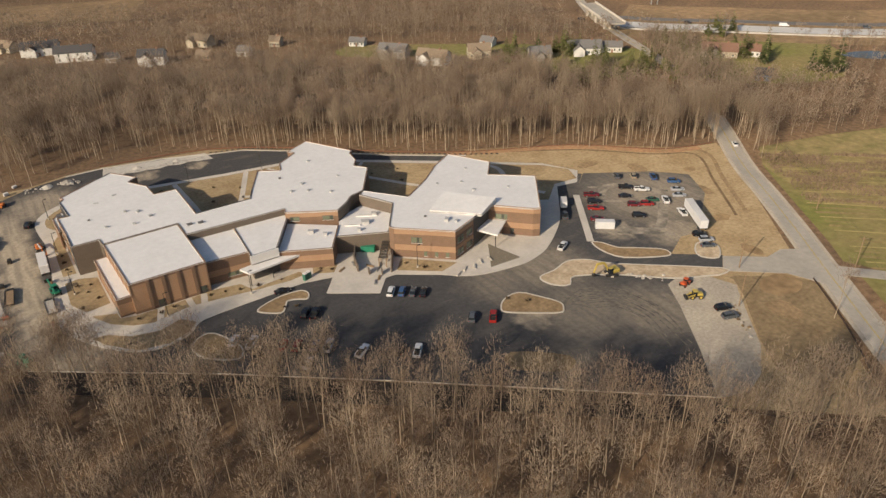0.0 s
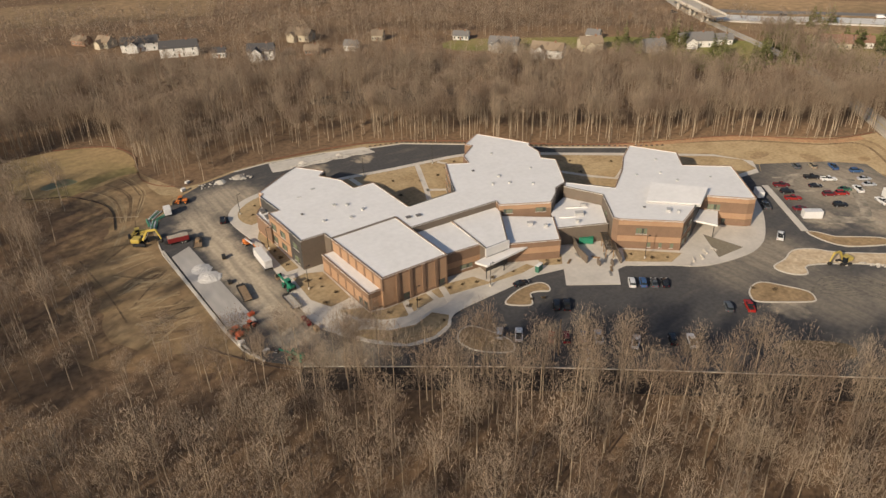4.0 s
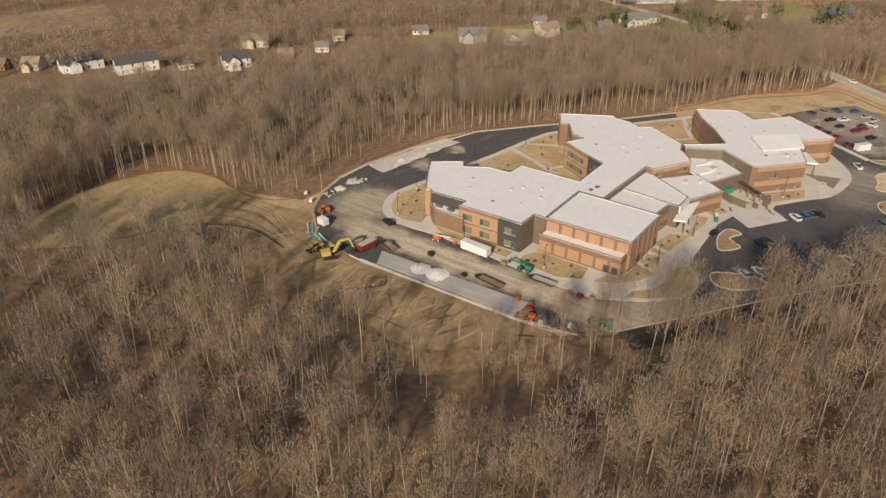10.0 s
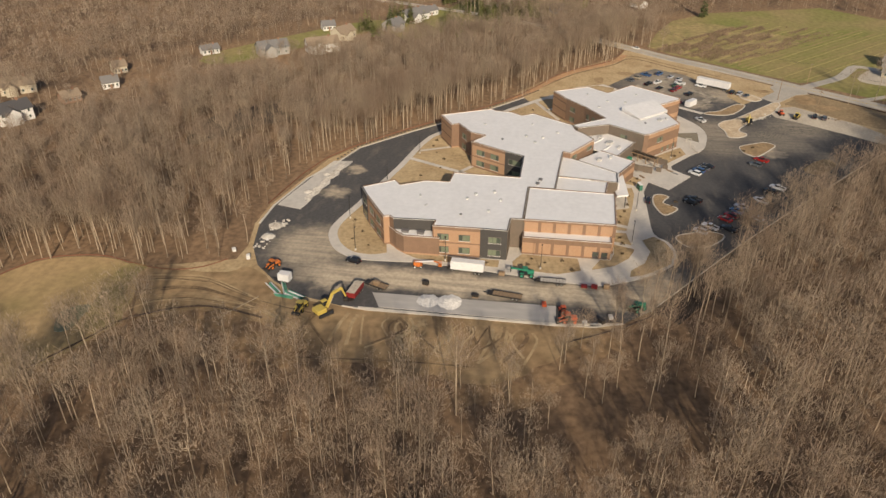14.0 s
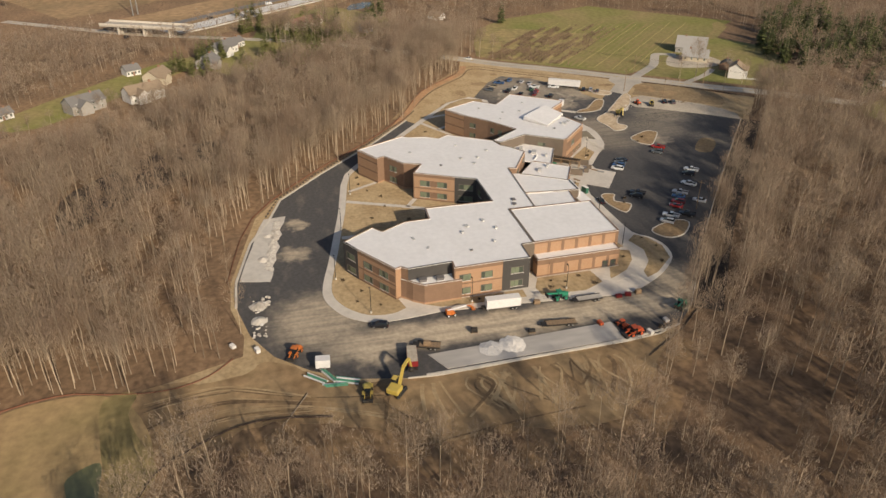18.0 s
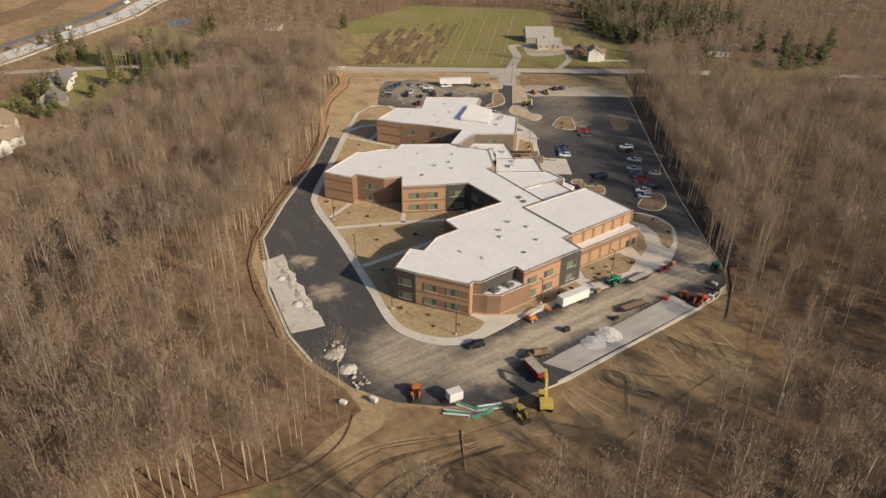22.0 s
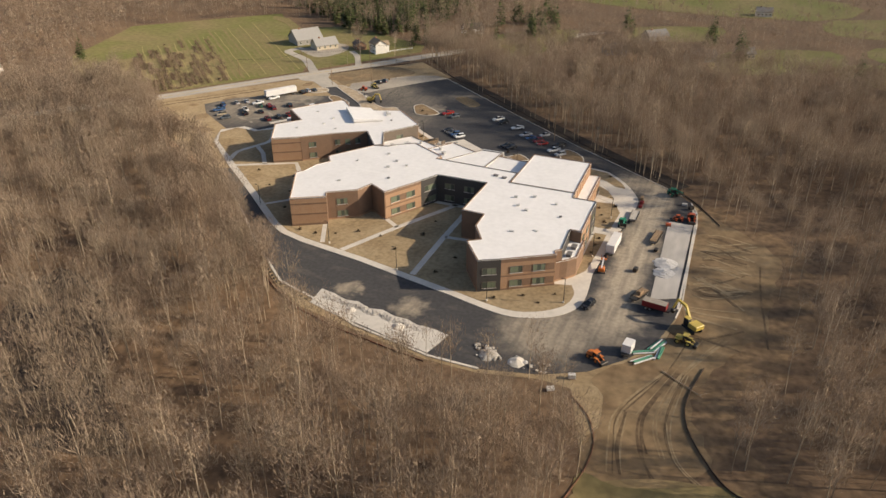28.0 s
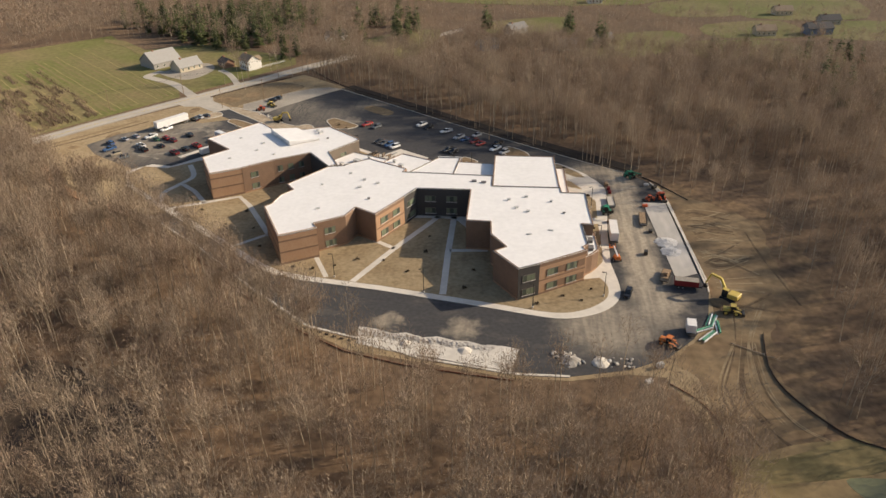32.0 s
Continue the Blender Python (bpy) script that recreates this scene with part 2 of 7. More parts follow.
def link(name, bm, mats, parent=None, label=""):
    me = bpy.data.meshes.new(name)
    bm.normal_update()
    bm.to_mesh(me)
    bm.free()
    for m in mats if isinstance(mats, (list, tuple)) else [mats]:
        me.materials.append(m)
    ob = new(name, me)
    ob.parent = parent
    if label:
        ob["label"] = label
    return ob


def part(name, bm, mats, parent, label=""):
    return link(name, bm, mats, parent, label)


def thing(name, label, category, group="", kind="", m=None):
    ob = new(name)
    ob.empty_display_size = 0.5
    if m is not None:
        ob.matrix_world = m
    return tagged(ob, label, category, group, kind)


def box(bm, x0, y0, z0, x1, y1, z1, mat=0, bevel=0.0):
    vs = [bm.verts.new(p) for p in ((x0, y0, z0), (x1, y0, z0), (x1, y1, z0), (x0, y1, z0), (x0, y0, z1), (x1, y0, z1), (x1, y1, z1), (x0, y1, z1))]
    fs = [bm.faces.new([vs[i] for i in f]) for f in ((3, 2, 1, 0), (4, 5, 6, 7), (0, 1, 5, 4), (1, 2, 6, 5), (2, 3, 7, 6), (3, 0, 4, 7))]
    for f in fs:
        f.material_index = mat
    if bevel:
        es = list({e for f in fs for e in f.edges})
        for f in bmesh.ops.bevel(bm, geom=es, offset=bevel, segments=1, affect="EDGES")["faces"]:
            f.material_index = mat
    return bm


def boxes(*specs, bevel=0.0):
    bm = bmesh.new()
    for s in specs:
        box(bm, *s, bevel=bevel)
    return bm


def prism(bm, pts, z0, z1, mat=0, side=None):
    """An upright block over a plan polygon."""
    area = sum(a[0] * b[1] - b[0] * a[1] for a, b in zip(pts, pts[1:] + pts[:1]))
    if area < 0:
        pts = pts[::-1]
    lo = [bm.verts.new((x, y, z0)) for x, y in pts]
    hi = [bm.verts.new((x, y, z1)) for x, y in pts]
    top = bm.faces.new(hi)
    top.material_index = mat
    for i in range(len(pts)):
        j = (i + 1) % len(pts)
        f = bm.faces.new((lo[i], lo[j], hi[j], hi[i]))
        f.material_index = mat if side is None else side
    top.normal_update()
    bmesh.ops.triangulate(bm, faces=[top])
    return bm


def tube(bm, a, b, r0, r1, sides=8, mat=0, caps=True):
    a, b = Vector(a), Vector(b)
    q = (b - a).to_track_quat("Z", "Y")
    ra = [bm.verts.new(a + q @ Vector((r0 * math.cos(k * math.tau / sides), r0 * math.sin(k * math.tau / sides), 0))) for k in range(sides)]
    rb = [bm.verts.new(b + q @ Vector((r1 * math.cos(k * math.tau / sides), r1 * math.sin(k * math.tau / sides), 0))) for k in range(sides)]
    for k in range(sides):
        f = bm.faces.new((ra[k], ra[(k + 1) % sides], rb[(k + 1) % sides], rb[k]))
        f.material_index = mat
    if caps:
        bm.faces.new(ra[::-1]).material_index = mat
        bm.faces.new(rb).material_index = mat
    return bm


def smooth_loop(pts, cuts=4, closed=True):
    """Round a plan outline with a Catmull-Rom curve."""
    out, n = [], len(pts)
    for i in range(n if closed else n - 1):
        p = [Vector(pts[(i + k) % n] if closed else pts[min(max(i + k, 0), n - 1)]) for k in (-1, 0, 1, 2)]
        for c in range(cuts):
            t = c / cuts
            v = 0.5 * (2 * p[1] + (p[2] - p[0]) * t + (2 * p[0] - 5 * p[1] + 4 * p[2] - p[3]) * t * t + (3 * p[1] - p[0] - 3 * p[2] + p[3]) * t ** 3)
            out.append((v.x, v.y))
    if not closed:
        out.append(tuple(pts[-1]))
    return out


def ribbon(bm, line, width, z0, z1, mat=0):
    """A raised strip of even width along a plan line."""
    n = len(line)
    left, right = [], []
    for i in range(n):
        a, b = Vector(line[max(i - 1, 0)]), Vector(line[min(i + 1, n - 1)])
        d = (b - a).normalized()
        o = Vector((-d.y, d.x)) * (width / 2)
        p = Vector(line[i])
        left.append(p + o)
        right.append(p - o)
    rows = [[bm.verts.new((*v, z)) for v in side] for side, z in ((left, z0), (left, z1), (right, z1), (right, z0))]
    for r in range(3):
        for i in range(n - 1):
            bm.faces.new((rows[r][i], rows[r + 1][i], rows[r + 1][i + 1], rows[r][i + 1])).material_index = mat
    for i in (0, n - 1):
        bm.faces.new([rows[k][i] for k in (range(4) if i == 0 else range(3, -1, -1))])
    return bm


def surface(name, pts, z0, z1, mat, label, category, side=None):
    bm = prism(bmesh.new(), pts, z0, z1, 0, None if side is None else 1)
    return tagged(link(name, bm, [mat] if side is None else [mat, side]), label, category, kind="structure")


# ---------------------------------------------------------------- ground
gb = bmesh.new()
bmesh.ops.create_grid(gb, x_segments=24, y_segments=24, size=2600)
tagged(link("ground", gb, LITTER), "brown leaf-littered woodland ground reaching the horizon", "ground", kind="structure")

SITE = [(-18.4, 186), (149.6, 45), (240, 158), (247, 171), (224, 178), (197, 203), (160, 222), (133, 242), (107, 266), (87, 282.4), (73.6, 290), (56, 293.6), (33.4, 298), (20, 298), (6, 294.6), (-2, 295), (-12, 325), (-41, 315), (-33, 300), (-30, 278), (-42, 256), (-45, 213), (-28, 196)]
surface("lawn", SITE[:16] + [(-10, 318), (-24, 304), (-24, 285), (-19, 268), (-21, 250), (-20, 213), (-18, 192)], -0.2, 0.03, STRAW, "straw-coloured dormant grass round the school site", "lawn")
def ragged(pts, amount, seed):
    """An uneven outline: each point of a loop strays a little."""
    rr = random.Random(seed)
    return [(x + rr.uniform(-amount, amount), y + rr.uniform(-amount, amount)) for x, y in pts]


surface("trodden_litter", ragged(smooth_loop([(-22, 184), (-32, 190), (-50, 205), (-54, 226), (-52, 250), (-48, 268), (-38, 282), (-36, 296), (-44, 306), (-66, 318), (-60, 330), (-40, 318), (-20, 290), (-20, 230)], 6), 2.0, 5), -0.2, 0.022, material("trodden_litter", (0.25, 0.165, 0.09), 1, vary=0.4, scale=0.5, second=(0.15, 0.098, 0.06), second_scale=0.1, second_amount=0.95, bump=0.15), "thin trodden leaf litter at the edge of the graded soil", "litter")
surface("graded_ground", ragged(smooth_loop([(-18, 188), (-28, 196), (-44, 213), (-43, 235), (-41, 256), (-31, 275), (-28, 292), (-33, 308), (-22, 320), (-10, 318), (-10, 298), (-6, 288), (-18, 272), (-21, 250), (-19, 215)], 6), 0.9, 8), -0.2, 0.06, SOIL, "bare graded brown soil with tyre tracks beside the paved pad", "soil")
TRACK_PALE = material("dry_track", (0.37, 0.28, 0.165), 1, vary=0.25, scale=0.8, second=(0.27, 0.19, 0.105), second_scale=0.2, second_amount=0.9)
# a deeper brown than the pale tracks
TRACK_DARK = material("dark_track", (0.14, 0.095, 0.056), 1, vary=0.25, scale=0.8, second=(0.2, 0.14, 0.08), second_scale=0.2, second_amount=0.9)
rt = random.Random(21)
for k in range(24):
    u = rt.uniform(0, 1)
    ends = [(-22.5 - 14 * u, 262), (-21 - 5 * u, 280), (-13 - 12 * u, 298), (-13 - 16 * u, 309), (-14 - 22 * u, 317 - 2 * u)]
    i0 = rt.choice((0, 1, 1, 2))
    line = smooth_loop([(x + rt.uniform(-0.5, 0.5), y) for x, y in ends[i0:i0 + rt.choice((3, 4))]], 5, closed=False)
    tagged(link("tyre_track", ribbon(bmesh.new(), line, rt.uniform(0.2, 0.5), 0.0, 0.064 + 0.0009 * k), (TRACK_PALE, TRACK_DARK)[k % 2]), "worn wheel track in the bare soil", "wheel track", "wheel tracks", "structure")
for k in range(34):
    u, v = rt.uniform(0, 1), rt.uniform(203, 262)
    line = smooth_loop([(-22 - 2 * u, v), (-27, v + rt.uniform(-3, 3)), (-33 - 5 * u, v + rt.uniform(-7, 7))], 4, closed=False)
    tagged(link("tyre_track", ribbon(bmesh.new(), line, rt.uniform(0.4, 1.1), 0.0, 0.09 + 0.0009 * k), (TRACK_PALE, TRACK_DARK)[k % 3 == 0]), "worn wheel track in the bare soil", "wheel track", "wheel tracks", "structure")
BASIN_LINE = smooth_loop([(-76, 343), (-70, 352), (-56, 360), (-34, 362), (-14, 353), (-8, 336), (-12, 322), (-28, 314), (-44, 315), (-62, 326)], 4)
# olive band, darker than the basin floor beside it
surface("basin_edge", smooth_loop([(-10, 319), (-17.4, 320), (-27, 316.4), (-36.3, 312.2), (-42, 315.4), (-39.5, 321), (-24, 325), (-11, 326)], 3), -0.2, 0.125, material("olive_grass", (0.185, 0.152, 0.07), 1, vary=0.25, scale=0.4, second=(0.31, 0.235, 0.11), second_scale=0.12, second_amount=0.8), "greener grass band at the edge of the basin", "grass")
surface("retention_basin", BASIN_LINE, -0.2, 0.10, BASIN, "dry grassy retention basin beside the woods", "basin")
surface("field", [(202, 89), (210, 99), (226, 122), (243, 146), (257, 158), (290, 150), (322, 138), (348, 112), (377, 34), (306, -44), (272, -4), (207, 78)], -0.2, 0.03, GREEN, "mown green field striped with dormant rows", "field")
# grass openings among the southern woods, the pine stand and the wet hollow in the north woods
GRASS = [[(-3, -114), (51, -97), (51, -60), (7, -67)], [(-67, -71), (-11, -47), (-5, 1), (-40, -3), (-73, -33)], [(-147, -104), (-93, -90), (-93, -53), (-147, -56)], [(-222, -200), (-141, -192), (-128, -115), (-209, -115)], [(-133, -43), (-72, -40), (-75, 1), (-126, -2)], [(-139, -187), (-72, -170), (-72, -119), (-132, -127)], [(-223, -104), (-162, -95), (-160, -53), (-223, -49)], [(86, -71), (131, -40), (124, 8), (94, 1)], [(-85, -246), (77, -263), (117, -178), (-58, -161)]]
PINES = [(262, -40), (242, -16), (216, -6), (198, -4), (183, -28), (170, -60), (176, -112), (210, -134), (262, -118), (322, -98), (332, -78)]
SWAMP = [(150, 300), (128, 306), (112, 318), (98, 334), (76, 350), (104, 356), (126, 342), (146, 322)]
surface("wet_hollow", smooth_loop(SWAMP, 3), -0.3, 0.03, material("wet_leaf_mud", (0.055, 0.042, 0.034), 0.8, vary=0.3, scale=0.3, second=(0.13, 0.092, 0.056), second_scale=0.15, second_amount=0.9), "dark wet hollow in the bare woods", "wet ground")
surface("farm_lawn", [(200, 84), (206, 78), (270, -2), (235, -25), (165, 8), (160, 24)], -0.2, 0.045, GREEN, "green farmyard lawn beside the road", "lawn")

LOOP = [(150, 217), (157, 221), (132, 240.5), (106, 264.5), (86, 281), (73, 285), (56, 292), (33, 296.5), (20, 296.5), (6, 293), (-4, 287.5), (-11.5, 279.3), (-17, 270), (-20, 257),
        (-20.7, 250), (-19.8, 225), (-19.2, 200), (-18.2, 190), (-15.4, 182.5), (-8.5, 175), (32, 145.3), (65, 119), (96, 93.6), (123, 71.3), (136, 82.5), (154, 111), (168.5, 106), (176, 112), (164, 121.5), (150.5, 127.8), (148, 135), (149, 141), (168.6, 169), (182.5, 181), (176, 186)]
surface("asphalt_drive", LOOP, -0.2, 0.06, ASPHALT, "dark new asphalt drive and parking lot round the school", "asphalt")
surface("parking_lot", [(168.4, 169.2), (149, 141.2), (152, 139), (154, 134), (158, 131), (165, 122), (175, 127), (181, 125.5), (206, 143), (214, 157), (205, 167), (183, 181)], -0.2, 0.065, ASPHALT, "small asphalt parking lot full of cars", "parking lot")
surface("gravel_yard", [(150, 110.4), (144.6, 101.2), (133.8, 85.6), (127.9, 77.9), (122.6, 71.4), (130, 68.6), (138.1, 71), (147.7, 78.1), (153.7, 85.3), (162.3, 95.4), (165.6, 99), (163, 106.4), (153.8, 111.2)], -0.2, 0.075, GRAVEL, "pale crushed stone yard at the end of the lot", "gravel")
TURF = material("brown_turf", (0.2, 0.145, 0.084), 1, vary=0.3, scale=0.8, second=(0.26, 0.195, 0.115), second_scale=0.12, second_amount=0.8, bump=0.05)
surface("brown_turf", ragged(smooth_loop([(168, 103), (175, 98), (181.4, 92.6), (184.4, 86), (173, 71.5), (163.6, 61), (152, 62), (143, 68), (148.4, 78), (154.4, 85.2), (166, 98.6)], 3), 0.25, 31), -0.2, 0.05, TURF, "brown bare turf between the gravel and the road", "turf")
ROADLINE = smooth_loop([(70, -72), (110, -22), (152.5, 31), (171, 58), (193, 88.5), (208, 108.5), (224, 131), (238, 151.5), (264, 182.5), (298, 226), (322, 270), (345, 325), (368, 372), (420, 450)], 4, closed=False)
tagged(link("road", ribbon(bmesh.new(), ROADLINE, 6.6, -0.2, 0.08), ROAD), "pale worn two-lane country road", "road", kind="structure")
tagged(link("road_shoulder", ribbon(bmesh.new(), ROADLINE[4:34], 9.2, -0.2, 0.055), GRAVEL), "gravel shoulder along the country road", "shoulder", kind="structure")
for off in (-0.12, 0.12):
    line = [(x + off * 0.79, y - off * 0.62) for x, y in ROADLINE]
    tagged(link("centre_line", ribbon(bmesh.new(), line, 0.12, 0.0, 0.086), paint("road_marking_yellow", (0.55, 0.40, 0.10), 0.8)), "faded yellow centre line on the road", "marking", kind="structure")
surface("entrance_drive", [(168.7, 106), (175.6, 111.6), (186, 103.4), (193, 104), (199, 100), (187, 83), (184, 91), (182.5, 94.5)], -0.2, 0.09, ROAD, "pale entrance drive joining the road", "drive")
tagged(link("farm_drive", ribbon(bmesh.new(), smooth_loop([(196, 87), (203, 79), (215, 66), (228, 58), (236, 52), (232, 42)], 4, closed=False), 5.0, -0.2, 0.10), ROAD), "pale gravel drive to the farmyard", "drive", kind="structure")
tagged(link("farm_drive", ribbon(bmesh.new(), smooth_loop([(180, 66), (185, 57), (192, 46), (200, 38)], 4, closed=False), 3.4, -0.2, 0.10), ROAD), "narrow pale drive to the white house", "drive", kind="structure")
# concrete slabs of new pavement
surface("concrete_pad", [(-12.4, 250.4), (-18.9, 247), (-18, 199.8), (-10.4, 200)], -0.2, 0.16, PADTOP, "long pale grey concrete pad beside the dusty lane", "pad", KERB)
surface("concrete_apron", ragged([(73, 280), (72.5, 284), (72, 287.6), (63, 289.7), (54, 291.6), (44, 293.6), (33.4, 295.6), (32.4, 291), (31.6, 286.6), (36, 285.6), (40, 286.4), (44, 284.4), (48, 284.8), (52, 283), (56, 283.6), (60, 281.6), (64, 282.4), (68, 280.6)], 0.35, 3), -0.2, 0.14, material("fresh_concrete", (0.62, 0.575, 0.505), 0.9, vary=0.08, scale=0.6, second=(0.50, 0.46, 0.40), second_scale=0.2, second_amount=0.7, bump=0.05), "rough pale concrete apron at the edge of the drive", "apron", KERB)

CAMPUS = [(176.5, 197), (154.3, 216), (132, 233.5), (110, 251.5), (103, 256), (93.4, 258.8), (71, 262.4), (38, 269.5), (22, 272.9), (12.5, 270.5), (6.4, 265.2), (3.9, 257.5), (5, 243), (3.9, 222.6), (1.6, 199), (1.4, 189), (3.6, 182.8), (9, 174),
          (16.6, 166.5), (24, 165), (30, 167), (34.5, 171), (48.6, 171.8), (64.5, 172.2), (73, 170), (67.7, 163.3), (80.3, 154.4), (85.7, 160.6), (89, 160.5), (100, 152.4), (108, 146.2), (122, 143.2), (131, 144.3), (138.5, 148), (149.7, 156.5), (156.5, 164), (167.5, 178), (176, 176.5), (183, 184)]
CAMPUS = CAMPUS[:7] + smooth_loop(CAMPUS[7:13], 5, closed=False) + CAMPUS[13:14] + smooth_loop(CAMPUS[14:23], 3, closed=False) + CAMPUS[23:29] + smooth_loop(CAMPUS[29:36], 4, closed=False) + CAMPUS[36:]
surface("campus_pavement", CAMPUS, -0.2, 0.20, CONCRETE, "pale new concrete sidewalk round the school", "pavement", KERB)
for pts, mat, what in (
        ([(175, 196), (151.8, 214.6), (130, 232), (108.3, 249.8), (101.7, 254), (93, 256.4), (71, 260), *smooth_loop([(38.4, 267), (23, 270.2), (14.5, 268.2), (8.4, 262.6), (7.2, 256), (9, 251.5)], 5, closed=False), (15, 253), (26.6, 255), (40, 236), (55, 214), (75, 205), (100, 190), (115, 185), (139, 203), (152, 175), (158, 171.5), (168, 180), (178, 179), (181, 187)], STRAW, "courtyard_lawn"),
        ([(6.4, 217.5), (10.2, 217.5), (10, 235.3), (9.3, 246), (7.2, 242), (6.6, 230)], STRAW, "west_lawn"),
        ([(5.6, 200), (8.6, 193.5), (15.2, 194.5), (15, 211.2), (10.2, 213.6), (6.2, 213)], STRAW, "west_lawn"),
        ([(9.4, 190.3), (13, 183.7), (18, 179.4), (23, 177.6), (28, 178.7), (33.2, 179.6), (33.2, 183.6), (19.6, 183.8), (15.8, 185), (15.4, 190.4)], STRAW, "south_lawn"),
        ([(9.6, 175.2), (16.7, 167.3), (24, 165.9), (29.8, 168), (32.6, 171.2), (29.5, 174.9), (23, 172.9), (16, 174.9), (11, 179.2), (7.6, 179.6)], STRAW, "south_lawn"),
        ([(35, 179.4), (53, 176.6), (62, 175.6), (67, 176.2), (66, 178.6), (51, 177.8), (49, 182.5), (41, 184), (35, 183.6)], STRAW, "south_lawn"),
        ([(69, 175.2), (74.5, 172.2), (78, 176.5), (71, 180)], STRAW, "south_lawn"),
        ([(90.5, 162.2), (101.2, 153.8), (107.6, 155.4), (95, 167.6)], STRAW, "front_lawn"),
        ([(122, 159), (125.2, 146.6), (114.4, 147.2)], MULCH, "entry_bed")):
    surface(what, pts, 0.0, 0.235, mat, "dormant straw-coloured lawn beside the school" if mat is STRAW else "bare triangular planting bed in the entry pavement", "lawn")
for line, w in (([(79, 258.6), (70, 238.4), (61.4, 221.4), (58.5, 215.4)], 1.9), ([(52.7, 263.5), (53.3, 240), (53.4, 215.2)], 1.9), ([(77, 233.6), (70, 238.4)], 1.6), ([(53, 238.6), (41.4, 237.6)], 1.6), ([(66.4, 215.5), (48.5, 215.6)], 2.6),
                ([(152, 215.5), (141, 209.6), (130.8, 204.3), (125, 211), (118, 222), (111, 233)], 1.8), (smooth_loop([(157.3, 210.6), (159.6, 203), (156.6, 194.5), (154.8, 187), (160.5, 176.5)], 4, closed=False), 2.0), ([(141.6, 209.9), (149, 200.5), (155.6, 195)], 1.7),
                (smooth_loop([(8.5, 190), (12.2, 182), (17, 177.4), (23, 175.4), (28.6, 176.8), (34, 176.6)], 4, closed=False), 2.2), ([(16.2, 189), (9.4, 192)], 2.4), ([(26.5, 183.8), (24.5, 177)], 1.8), ([(38.6, 183.6), (36.5, 176)], 1.8), ([(93.2, 244.6), (87, 256.6)], 1.4), ([(112, 232), (120, 240)], 1.4)):
    tagged(link("path", ribbon(bmesh.new(), line, w, 0.0, 0.255), CONCRETE), "narrow pale concrete path across the lawn", "path", kind="structure")

for pts, mat in (([(123, 134.6), (122.4, 131.2), (124.5, 127.8), (127.5, 126.6), (131.5, 129), (143, 121.6), (153.8, 111.6), (163, 106.7), (166.6, 105), (169.6, 107.2), (146.4, 126.8), (141, 133.6), (135.4, 136.6), (129, 135)], GRIT),
                 ([(149.2, 140.6), (148.3, 135), (150.8, 128.2), (161.6, 121.4), (164.2, 122.4), (163.6, 125.2), (158, 130), (153.6, 133.5), (151.6, 138.6)], DIRT),
                 ([(172.5, 119.5), (169.9, 115.4), (173.8, 111.6), (179.5, 116.6), (176.5, 121)], GRIT),
                 ([(48.5, 167), (49.3, 164.6), (53.2, 161.8), (55.2, 163.6), (56.9, 166.1), (59.6, 165.4), (62, 164), (63.4, 166.2), (62.8, 168.4), (60.2, 169.4), (54.6, 169.3)], DIRT),
                 ([(112.6, 131.8), (116.6, 126), (118.9, 121.2), (117.6, 118.4), (115.6, 117.7), (109.8, 121.6), (104, 126.2), (103.8, 128.4), (107.1, 131.4)], DIRT),
                 ([(35, 163.2), (38.8, 153.5), (36.3, 149.2), (29.6, 154.6), (28, 160.4), (31.1, 163.8)], DIRT)):
    r = smooth_loop(pts, 3)
    surface("kerb_island", r, -0.2, 0.21, mat, "kerbed traffic island with bare planting bed", "island", KERB)
    tagged(link("kerb", ribbon(bmesh.new(), r + r[:1], 0.4, 0.0, 0.26), KERB), "pale concrete kerb round the island", "kerb", kind="structure")
BED = [(105.4, 102.4), (101, 98.2), (90.6, 106.8), (94.4, 112)]
surface("planting_bed", ragged(smooth_loop(BED, 3), 0.2, 12), -0.2, 0.1, TURF, "bare brown planting bed left open in the lot", "bed")
tagged(link("walk_strip", ribbon(bmesh.new(), [(149.4, 141.4), (168.2, 168.6)], 2.2, -0.2, 0.2), CONCRETE), "narrow concrete walk between drive and parking lot", "walk", kind="structure")
# pale dusty wheel tracks swung across the big lot
DUST = material("dust_track", (0.17, 0.15, 0.12), 1, vary=0.3, scale=0.9, second=(0.075, 0.07, 0.065), second_scale=0.5, second_amount=0.95)
LOTDUST = material("pale_lot_dust", (0.30, 0.262, 0.21), 1, vary=0.3, scale=0.7, second=(0.10, 0.092, 0.082), second_scale=0.22, second_amount=0.85)
for k in range(10):
    o = (k - 4.5) * 0.85 + rt.uniform(-0.3, 0.3)
    line = smooth_loop([(114 + rt.uniform(-3, 3), 122 - o), (126 + o * 0.5, 119 + o), (134 + o, 113.5 + o * 0.6), (136 + o, 103), (133 + o, 94 - rt.uniform(0, 8))][k % 3 // 2:5 - k % 2], 5, closed=False)
    tagged(link("dust_track", ribbon(bmesh.new(), line, rt.uniform(0.25, 0.6), 0.0, 0.065 + 0.0012 * k), DUST), "pale dusty wheel track across the asphalt", "wheel track", "wheel tracks", "structure")
